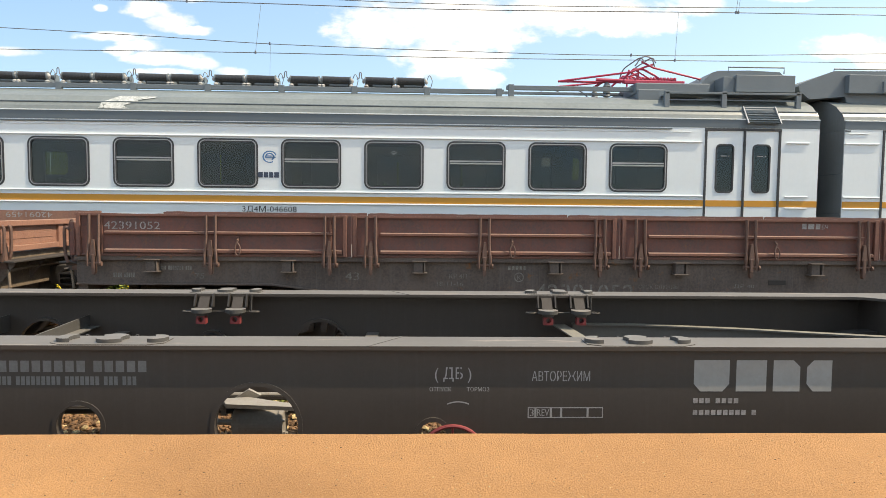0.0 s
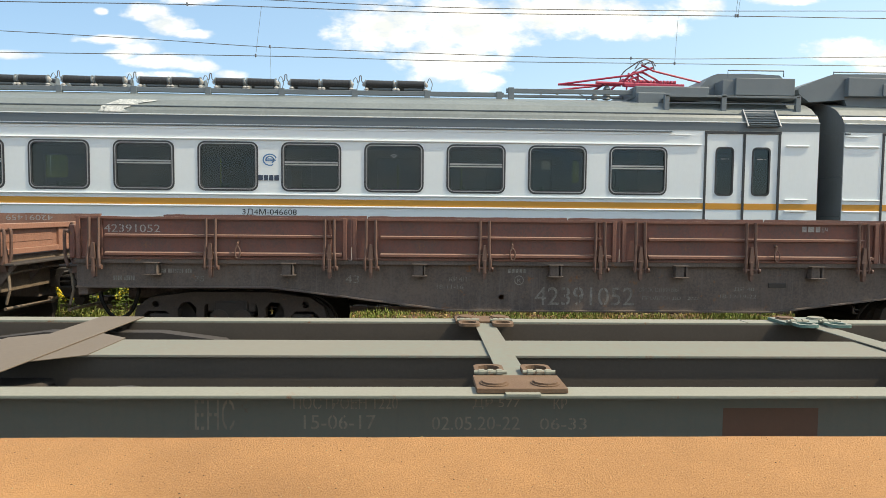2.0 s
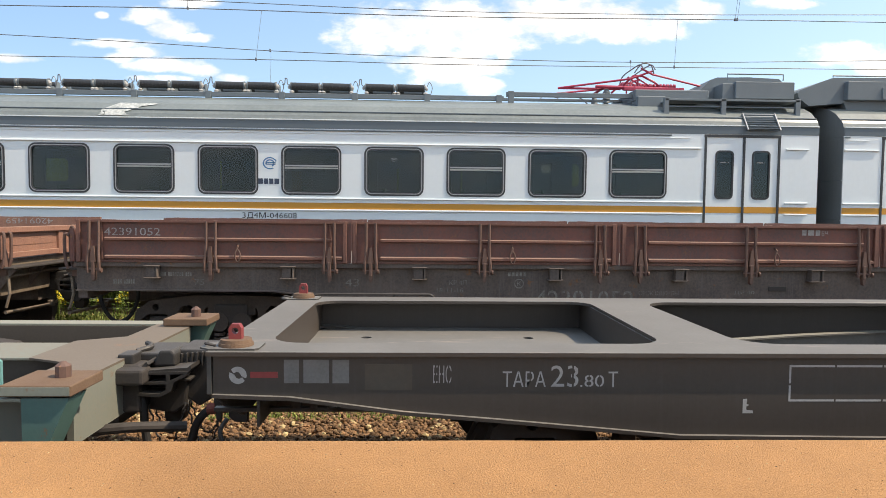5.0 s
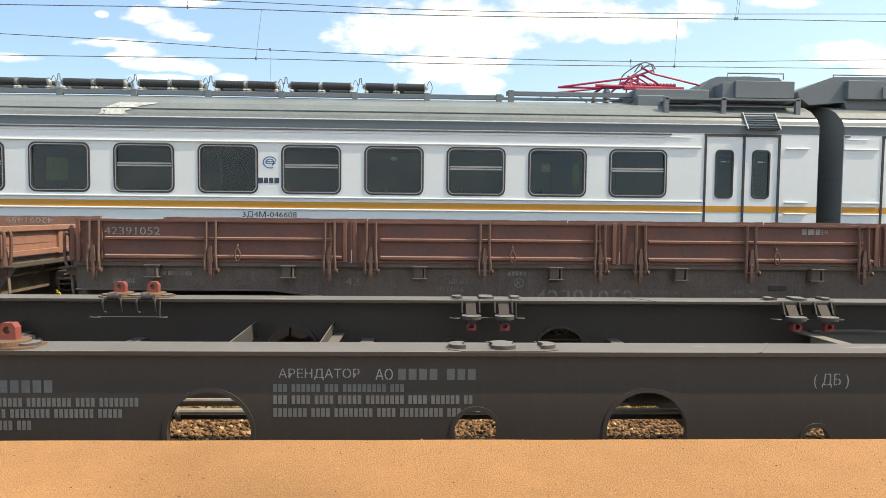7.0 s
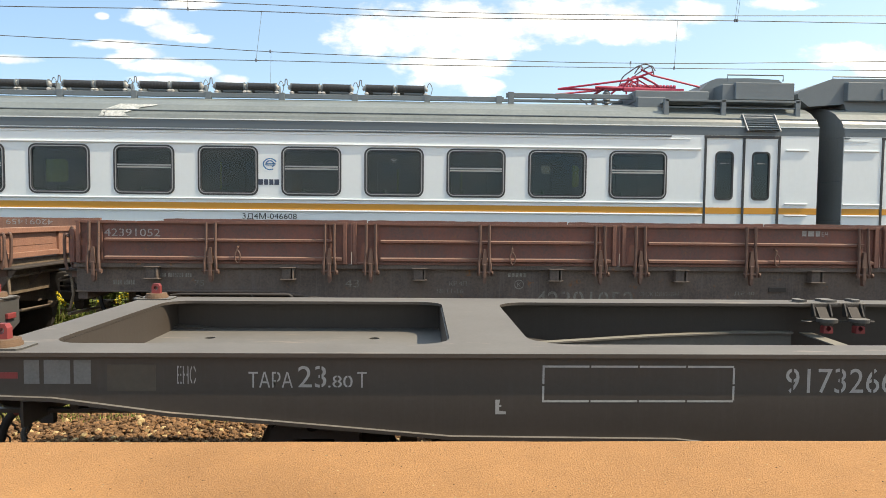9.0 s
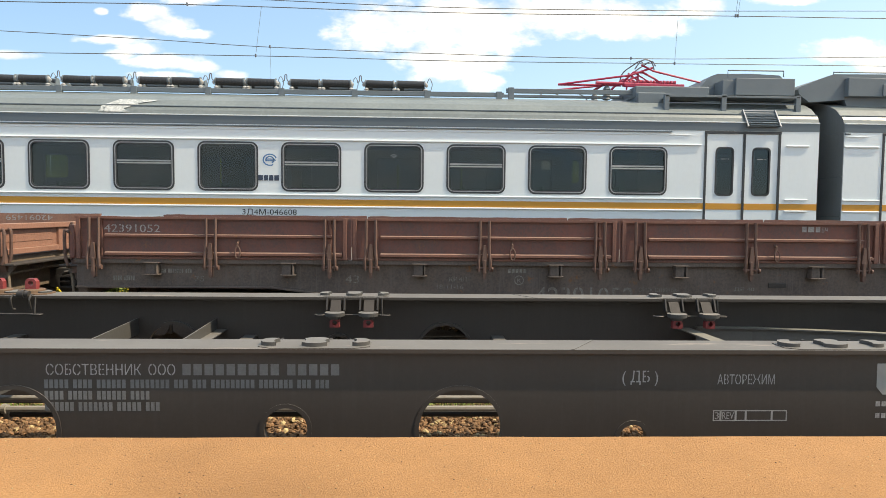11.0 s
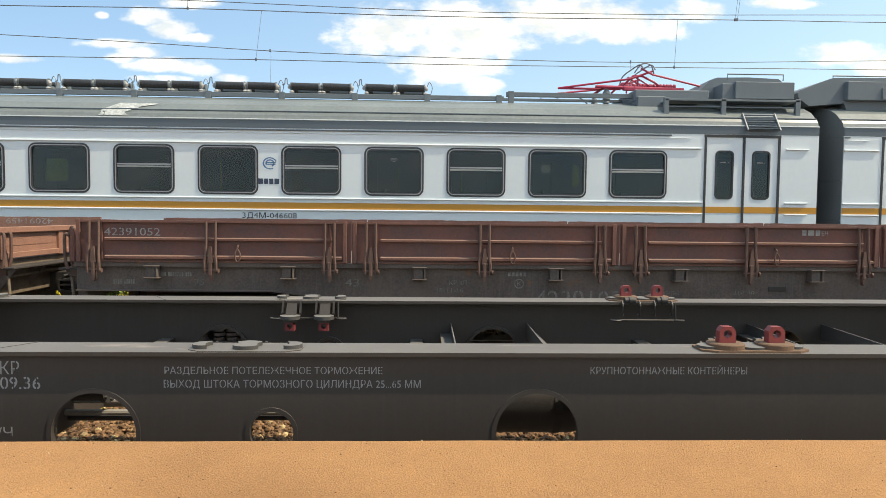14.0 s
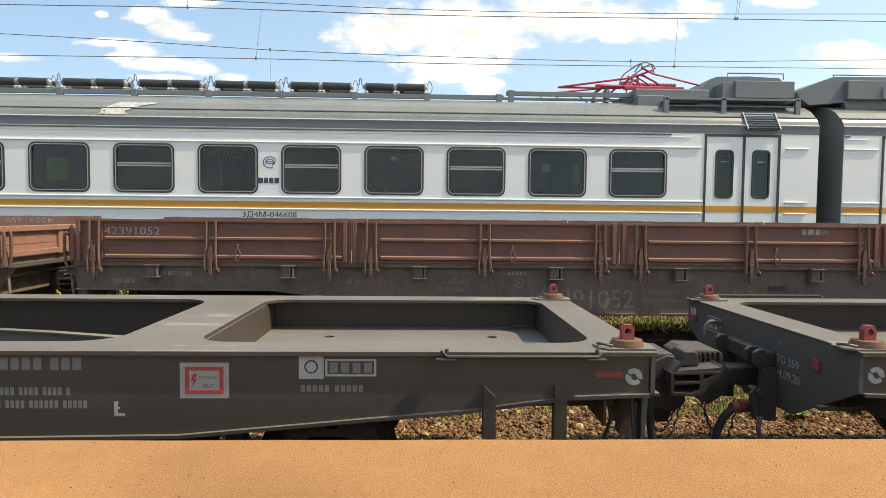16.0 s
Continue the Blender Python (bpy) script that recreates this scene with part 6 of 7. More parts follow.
    bm = bmesh.new()
    box(bm, 0.56, L - 0.56, -0.20, 0.20, 0.62, 0.92, 0.01)
    part("centre_sill", bm, M_BLACK, w)
    for x in (MID - 4.4, MID - 2.1, MID, MID + 2.1, MID + 4.4):
        bm = bmesh.new()
        box(bm, x - 0.06, x + 0.06, -1.19, 1.19, 0.62, 0.86, 0.008)
        part("cross_bearer", bm, M_BLACK, w)
    for y, z, r in ((-0.62, 0.785, 0.014), (-0.70, 0.735, 0.020), (-0.66, 0.69, 0.022), (0.5, 0.60, 0.02)):
        bm = bmesh.new()
        tube(bm, [(5.2, y, z), (MID - 2.15, y, z)], r, 8)
        part("brake_pipe", bm, M_CYLINDER if z > 0.7 else M_STEEL, w)
        bm = bmesh.new()
        tube(bm, [(MID - 0.85, y, z), (L - 5.2, y, z)], r, 8)
        part("brake_pipe", bm, M_CYLINDER if z > 0.7 else M_STEEL, w)
    for x in (MID + 1.0, MID + 1.75, MID + 3.55):
        bm = bmesh.new()
        cyl(bm, (x, -0.70, 0.735), (x + 0.03, -0.70, 0.735), 0.032, seg=14)
        cyl(bm, (x, -0.66, 0.69), (x + 0.03, -0.66, 0.69), 0.034, seg=14)
        part("pipe_clamp", bm, M_CYLINDER, w)
    # air tank with domed ends behind the opening, in two hanging straps
    bm = bmesh.new()
    ring = [(-0.62, 0.02), (-0.61, 0.08), (-0.57, 0.15), (-0.50, 0.20), (-0.42, 0.215), (0.42, 0.215), (0.50, 0.20), (0.57, 0.15), (0.61, 0.08), (0.62, 0.02)]
    for (xa, ra), (xb, rb) in zip(ring, ring[1:]):
        cyl(bm, (MID - 1.5 + xa, -0.62, 0.80), (MID - 1.5 + xb, -0.62, 0.80), ra, rb, seg=32, caps=False)
    bmesh.ops.remove_doubles(bm, verts=bm.verts, dist=1e-4)
    tank = smooth(part("air_tank", bm, M_STEEL, w, "dark steel brake air tank"))
    for dx in (-0.36, 0.30):
        bm = bmesh.new()
        cyl(bm, (MID - 1.5 + dx, -0.62, 0.80), (MID - 1.45 + dx, -0.62, 0.80), 0.219, seg=32, caps=False)
        part("strap", bm, M_BOGIE, tank)
    # uncoupling rods, foot boards and the low bar
    for x0, side in ((L - 1.74, -1), (0.62, 1)):
        bm = bmesh.new()
        y = side * (FLANGE + 0.012)
        if side < 0:
            tube(bm, [(x0 - 0.03, y, DECK + 0.01), (x0, y - 0.02, DECK - 0.02), (x0 + 0.86, y - 0.02, DECK - 0.02), (x0 + 0.89, y, DECK)], 0.010, 8)
        else:
            tube(bm, [(x0 + 0.1, y, DECK + 0.01), (x0 + 0.2, y, DECK + 0.024), (x0 + 1.2, y, DECK + 0.024), (x0 + 1.24, y, DECK)], 0.011, 8)
        for dx in (0.0, 0.86):
            box(bm, x0 + dx - 0.06, x0 + dx + 0.05, y - 0.03, y + 0.02, DECK - 0.045, DECK - 0.03, 0.004)
            cyl(bm, (x0 + dx, y, DECK - 0.03), (x0 + dx, y, DECK + 0.02), 0.011, seg=8)
        part("uncoupling_rod", bm, M_STEEL if side < 0 else M_BOGIE, w)
    for x in (L - 1.49, L - 1.08):
        bm = bmesh.new()
        prism(bm, [(x - 0.035, 1.05), (x + 0.035, 0.98), (x + 0.04, 0.45), (x - 0.035, 0.45)], 1, -WEB - 0.03, -WEB + 0.05)
        box(bm, x - 0.06, x + 0.06, -WEB + 0.02, -WEB + 0.1, 0.95, 1.2)
        part("foot_hanger", bm, M_BLACK, w)
    bm = bmesh.new()
    box(bm, L - 0.78, L - 0.5, -WEB - 0.01, -WEB + 0.12, 0.985, 1.0)
    box(bm, L - 1.5, L - 0.7, -1.0, -0.9, 0.86, 0.9)
    box(bm, L - 0.66, L - 0.59, -1.0, -0.9, 0.68, 0.95)
    part("step_bar", bm, M_BLACK, w)
    bm = bmesh.new()
    box(bm, 0.48, 1.5, -0.95, -0.90, 0.812, 0.838, 0.004)
    for k in range(5):
        box(bm, 0.95 + 0.11 * k, 1.0 + 0.11 * k, -0.95, -0.90, 0.838, 0.90)
    part("brake_beam_rod", bm, M_BLACK, w)
    bm = bmesh.new()
    box(bm, 1.99, 3.0, 0.45, 0.62, 0.30, 0.93, 0.01)
    part("brake_box", bm, M_BOGIE, w)
    for x in UNIT_AT:
        for s in (-1, 1):
            if abs(x - MID) > 0.1:
                lock_unit(w, x, s, False)
    return w


YT = -WEB - 0.0015


def wrench_mark(w, x, z, mat=None, y=None):
    bm = bmesh.new()
    for turn in (0, 180):                             # two curved halves of a disc with an S-shaped gap
        c, q = math.cos(radians(turn)), math.sin(radians(turn))
        arc = [(0.05 * math.cos(radians(a)), 0.05 * math.sin(radians(a))) for a in range(-20, 141, 16)]
        arc += [(-0.024, 0.012), (-0.008, 0.02), (0.008, 0.016), (0.02, -0.004), (0.034, -0.012)]
        bm.faces.new([bm.verts.new((x + a * c - b * q, y or YT, z + a * q + b * c)) for a, b in arc])
    part("tool_mark", bm, mat or M_STENCIL, w)


def corner_mark(w, x, z, mat=None, y=None):
    bm = bmesh.new()
    y = YT if y is None else y
    vs = [bm.verts.new((x + a, y, z + b)) for a, b in ((0, 0), (0.062, 0), (0.062, 0.016), (0.022, 0.02), (0.022, 0.042), (0.034, 0.042), (0.034, 0.052), (0.022, 0.055), (0.026, 0.085), (0, 0.085))]
    bm.faces.new(vs)
    part("lift_mark", bm, mat or M_STENCIL, w)


def outline_boxes(bm, x0, x1, z0, z1, t, y):
    for a, b, c, d in ((x0, x1, z1 - t, z1), (x0, x1, z0, z0 + t), (x0, x0 + t, z0 + t, z1 - t), (x1 - t, x1, z0 + t, z1 - t)):
        bm.faces.new([bm.verts.new(p) for p in ((a, y, c), (b, y, c), (b, y, d), (a, y, d))])


def brake_cylinder(w, x, z, mat, label):
    """Cylinder with flanged cover, push rod, slack lever and its bracket."""
    y = -0.72
    bm = bmesh.new()
    cyl(bm, (x - 0.13, y, z), (x + 0.12, y, z), 0.082, seg=26)
    cyl(bm, (x + 0.12, y, z), (x + 0.15, y, z), 0.094, seg=26)
    cyl(bm, (x - 0.17, y, z), (x - 0.13, y, z), 0.094, 0.082, seg=26)
    c = part("brake_cylinder", bm, mat, w, label)
    for k in range(5):
        a = math.pi * (0.15 + 0.35 * k)
        bm = bmesh.new()
        cyl(bm, (x + 0.15, y + 0.078 * math.cos(a), z + 0.078 * math.sin(a)), (x + 0.165, y + 0.078 * math.cos(a), z + 0.078 * math.sin(a)), 0.012, seg=6)
        part("bolt", bm, mat, c)
    bm = bmesh.new()
    cyl(bm, (x - 0.44, y, z + 0.01), (x - 0.16, y, z), 0.02, seg=10)
    part("push_rod", bm, mat, c)
    bm = bmesh.new()
    prism(bm, [(x - 0.20, z - 0.10), (x - 0.14, z - 0.10), (x - 0.12, z + 0.10), (x - 0.02, z + 0.16), (x - 0.10, z + 0.20), (x - 0.22, z + 0.12)], 1, y + 0.06, y + 0.09)
    part("bracket", bm, mat, c)
    bm = bmesh.new()
    prism(bm, [(x - 0.26, y + 0.02), (x - 0.20, y - 0.10), (x + 0.24, y - 0.16), (x + 0.26, y - 0.11), (x - 0.10, y + 0.06)], 2, z + 0.125, z + 0.15)
    part("lever", bm, mat, c)


def black_wagon_paint(w, number=None, built=None, overhaul=None, refit=None, owner="ooo", line="blocks", pins=None, lease=0.0, sign=0.0, dial=0.0, brake=0.0, slide=-0.10, shift=0.0, badge=0.0, gear=None, lift=0.0):
    """Stencils, marks and plates of one black wagon; x from its leading coupling."""
    def put(text, x0, x1, z0, z1, mat=M_STENCIL):
        words("lettering", text, x0, x1, z0, z1, YT, mat, w)
    L = BLACK_LEN
    # leading end
    wrench_mark(w, 0.64, 1.105), wrench_mark(w, L - 0.60, 1.095)
    for x in (0.71, L - 0.82):
        bm = bmesh.new()
        box(bm, x, x + 0.155, YT, -WEB, 1.09, 1.125)
        part("reflector_strip", bm, M_RED, w, "red reflector strip")
    bars("railway_mark", [(0.90, 0.985), (1.01, 1.155), (1.175, 1.27)], 1.06, 1.195, YT, M_BAR, w)
    bm = bmesh.new()
    box(bm, 1.36, 1.63, YT, -WEB, 1.02, 1.17)
    part("painted_patch", bm, M_PATCH, w, "dusty brown painted patch")
    put("ЕНС", 1.75, 1.855, 1.06, 1.165)
    put("ТАРА", 2.15, 2.40, 1.04, 1.13), put("23", 2.43, 2.59, 1.04, 1.165), put(".80", 2.60, 2.74, 1.04, 1.11), put("Т", 2.765, 2.82, 1.04, 1.13)
    corner_mark(w, 3.56, 0.885), corner_mark(w, 22.05, 0.865)
    bm = bmesh.new()
    for k in range(4):
        xa = 3.83 + 0.283 * k
        for z in (0.955, 1.158):
            bm.faces.new([bm.verts.new(p) for p in ((xa, YT, z), (xa + 0.272, YT, z), (xa + 0.272, YT, z + 0.012), (xa, YT, z + 0.012))])
    for x in (3.83, 4.945):
        for z0, z1 in ((0.967, 1.05), (1.062, 1.158)):
            bm.faces.new([bm.verts.new(p) for p in ((x, YT, z0), (x + 0.012, YT, z0), (x + 0.012, YT, z1), (x, YT, z1))])
    part("stencil_box", bm, M_STENCIL, w)
    if number:
        put(number, 5.26 + shift, 6.01 + shift, 1.01, 1.155)
        bm = bmesh.new()
        outline_boxes(bm, 6.04 + shift, 6.12 + shift, 1.085, 1.185, 0.008, YT)
        part("stencil_box", bm, M_STENCIL, w)
        put("Р", 6.06 + shift, 6.10 + shift, 1.105, 1.165)
    else:
        bars("number_bars", [(5.26 + 0.095 * k, 5.33 + 0.095 * k) for k in range(8)], 1.01, 1.155, YT, M_BAR, w)
    put("[20]", 6.23, 6.53, 1.02, 1.135)
    if built:
        put("ПОСТРОЕН 1790", 6.76, 7.36, 1.105, 1.175), put(built, 6.91, 7.23, 1.02, 1.09)
        put("ДР", 7.78, 7.88, 1.11, 1.185), put(overhaul, 7.66, 7.99, 1.025, 1.095), put("ПРОБЕГ", 7.67, 7.96, 0.94, 1.01)
    if refit:
        put("КР", 8.44, 8.545, 1.11, 1.185), put(refit, 8.33, 8.66, 1.025, 1.095)
    put("120 КМ/Ч", 8.12, 8.5, 0.75, 0.81)
    put("РАЗДЕЛЬНОЕ ПОТЕЛЕЖЕЧНОЕ ТОРМОЖЕНИЕ", 9.35, 10.58, 1.105, 1.155)
    put("ВЫХОД ШТОКА ТОРМОЗНОГО ЦИЛИНДРА 25...65 ММ", 9.345, 10.8, 1.025, 1.08)
    put("КРУПНОТОННАЖНЫЕ КОНТЕЙНЕРЫ", 11.78, 12.7, 1.115, 1.17)
    rows = lambda x0, spec, seed: [bars("address_bars", word_spans(x0, x1, seed + i), z0, z1, YT, M_BAR, w) for i, (x1, z0, z1) in enumerate(spec)]
    if owner == "ooo":
        put("СОБСТВЕННИК", 14.44, 14.97, 1.085, 1.15), put("ООО", 15.01, 15.16, 1.085, 1.15)
        bars("company_bars", [(15.2 + 0.062 * k, 15.247 + 0.062 * k) for k in range(9)] + [(15.79 + 0.062 * k, 15.837 + 0.062 * k) for k in range(5)], 1.085, 1.15, YT, M_BAR, w)
        rows(14.43, ((16.06, 1.01, 1.06), (15.05, 0.945, 0.995), (15.09, 0.88, 0.93)), 7)
    else:
        put("СОБСТВЕННИК", 11.79, 12.31, 1.0, 1.07), put("АО", 12.35, 12.45, 1.0, 1.07)
        bars("company_bars", [(12.5 + 0.062 * k, 12.547 + 0.062 * k) for k in range(7)] + [(12.97 + 0.062 * k, 13.017 + 0.062 * k) for k in range(5)], 1.0, 1.07, YT, M_BAR, w)
        rows(11.78, ((13.75, 0.92, 0.97), (13.68, 0.855, 0.905), (13.15, 0.785, 0.84)), 21)
        put("АРЕНДАТОР", 14.53, 14.99, 1.075, 1.14), put("АО", 15.08, 15.18, 1.075, 1.14)
        bars("company_bars", [(15.21 + 0.06 * k, 15.255 + 0.06 * k) for k in range(4)] + [(15.49 + 0.06 * k, 15.535 + 0.06 * k) for k in range(3)], 1.075, 1.14, YT, M_BAR, w)
        rows(14.5, ((15.26, 1.005, 1.05), (15.66, 0.935, 0.985), (15.58, 0.86, 0.91)), 31)
    put("( ДБ )", 17.72 + brake, 17.93 + brake, 1.025 + lift, 1.115 + lift)
    put("АВТОРЕЖИМ", 18.28 + dial, 18.62 + dial, 1.035 + lift, 1.095 + lift)
    bm = bmesh.new()
    for a, b in ((18.26, 18.305), (18.305, 18.395), (18.395, 18.455), (18.455, 18.61), (18.61, 18.70)):
        outline_boxes(bm, a + dial, b + dial, 0.818, 0.882, 0.006, YT)
    part("stencil_box", bm, M_STENCIL, w)
    put("3", 18.272 + dial, 18.295 + dial, 0.83, 0.87), put("REV", 18.315 + dial, 18.385 + dial, 0.83, 0.87)
    if line == "blocks":
        mark = bmesh.new()
        z0, z1 = 0.975, 1.16
        for poly in (((19.23, z1), (19.23, 1.02), (19.27, z0), (19.40, z0), (19.44, 1.02), (19.44, z1)), ((19.48, z0), (19.48, z1), (19.66, z1), (19.66, z0)),
                     ((19.70, z0), (19.70, z1), (19.82, z1), (19.86, 1.12), (19.86, z0)), ((19.90, 1.02), (19.94, z0), (20.05, z0), (20.05, z1), (19.94, z1), (19.90, 1.12))):
            mark.faces.new([mark.verts.new((x, YT, z)) for x, z in poly])
        part("company_emblem", mark, M_SIGNWHITE, w, "four large white blocks of a company mark")
        bars("company_bars", word_spans(19.23, 19.52, 55, 0.036), 0.905, 0.935, YT, M_FAINTDARK, w)
        bars("company_bars", word_spans(19.23, 19.62, 56, 0.036), 0.835, 0.865, YT, M_FAINTDARK, w)
        put("АРЕНДОВАН", 20.69 + lease, 21.15 + lease, 1.13, 1.20), put("АО", 21.26 + lease, 21.36 + lease, 1.13, 1.20)
        bars("underline", [(20.69 + lease, 21.15 + lease)], 1.118, 1.123, YT, M_STENCIL, w)
        bars("company_bars", [(21.42 + lease + 0.062 * k, 21.467 + lease + 0.062 * k) for k in range(4)] + [(21.70 + lease + 0.062 * k, 21.747 + lease + 0.062 * k) for k in range(3)], 1.13, 1.20, YT, M_BAR, w)
        rows(20.67 + lease, ((21.42 + lease, 1.06, 1.105), (21.83 + lease, 0.985, 1.03), (21.95 + lease, 0.91, 0.955)), 41)
    # warning plate and maker's plate
    bm = bmesh.new()
    box(bm, 22.42 + sign, 22.695 + sign, YT, -WEB, 0.968, 1.173)
    plate = part("warning_sign", bm, M_SIGNWHITE, w, "white warning plate with a red border")
    bm = bmesh.new()
    outline_boxes(bm, 22.45 + sign, 22.665 + sign, 0.993, 1.15, 0.022, YT - 0.003)
    bm.faces.new([bm.verts.new((x + sign, YT - 0.003, z)) for x, z in ((22.495, 1.11), (22.52, 1.11), (22.505, 1.08), (22.52, 1.08), (22.485, 1.03), (22.497, 1.07), (22.483, 1.07))])
    part("border", bm, M_SIGNRED, plate)
    words("lettering", "НЕ ВЛЕЗАЙ", 22.53 + sign, 22.63 + sign, 1.08, 1.10, YT - 0.003, M_DECAL, plate)
    words("lettering", "УБЬЕТ", 22.55 + sign, 22.61 + sign, 1.03, 1.05, YT - 0.003, M_DECAL, plate)
    bm = bmesh.new()
    outline_boxes(bm, 23.35 + badge, 23.64 + badge, 1.095, 1.195, 0.012, YT)
    vs = [(23.20 + badge, 1.08), (23.34 + badge, 1.08), (23.34 + badge, 1.21), (23.20 + badge, 1.21)]
    pierced(bm, vs, [circle(23.27 + badge, 1.15, 0.04, 20)], 1, YT, YT + 0.003)
    bm.faces.new([bm.verts.new((23.27 + badge + 0.03 * math.cos(radians(a)), YT, 1.15 + 0.03 * math.sin(radians(a)))) for a in range(0, 360, 24)])
    part("maker_mark", bm, M_STENCIL, w, "pale square and circle maker's mark")
    bars("maker_bars", [(23.375 + badge + 0.065 * k, 23.42 + badge + 0.065 * k) for k in range(4)], 1.115, 1.175, YT, M_BAR, w)
    bars("maker_bars", word_spans(23.21 + badge, 23.62 + badge, 60, 0.034), 1.005, 1.045, YT, M_BAR, w)
    # writing on the end plates
    for turn, u_text, u_box in ((Matrix.Translation((L - 0.527, 0, 0)) @ pose(0, 0, 0, 0, 0, 90), 0.54, -0.73), (Matrix.Translation((0.527, 0, 0)) @ pose(0, 0, 0, 0, 0, -90), 0.34, -0.80)):
        words("lettering", "ТО 359", u_text, u_text + 0.28, 0.99, 1.05, 0.0, M_STENCIL, w, m=turn)
        words("lettering", "04.09.20", u_text - 0.01, u_text + 0.30, 0.89, 0.95, 0.0, M_STENCIL, w, m=turn)
        words("lettering", "ТР", u_text + 0.03, u_text + 0.07, 1.12, 1.145, 0.0, M_STENCIL, w, m=turn)
        bm = bmesh.new()
        outline_boxes(bm, u_box, u_box + 0.25, 1.02, 1.15, 0.008, 0.0)
        part("stencil_box", bm, M_STENCIL, w).matrix_basis = turn
        bars("lettering", word_spans(u_box + 0.03, u_box + 0.22, 71, 0.03), 1.095, 1.125, 0.0, M_STENCIL, w, m=turn)
        bars("lettering", word_spans(u_box + 0.03, u_box + 0.22, 72, 0.03), 1.045, 1.075, 0.0, M_STENCIL, w, m=turn)
        bars("lettering", [(-1.17, -1.13), (-1.11, -1.05)], 1.11, 1.17, 0.0, M_STENCIL, w, m=turn)
    bm = bmesh.new()
    box(bm, 0.51, 0.53, -0.86, -0.79, 1.04, 1.11, 0.004)
    part("reflector", bm, M_RED, w, "small red reflector")
    brake_cylinder(w, MID - 4.15, 0.90, M_STEEL, "dark steel brake cylinder")
    if gear:
        brake_cylinder(w, MID + 3.80 + gear[0], gear[1], gear[2], gear[3])
    for s in (-1, 1):
        lock_unit(w, MID, s, True, pins, slide)


GREEN_LEN, GDECK = 24.84, 0.998
GREEN_UNITS = (6.39, 9.44, 12.44, 15.31, 18.44)


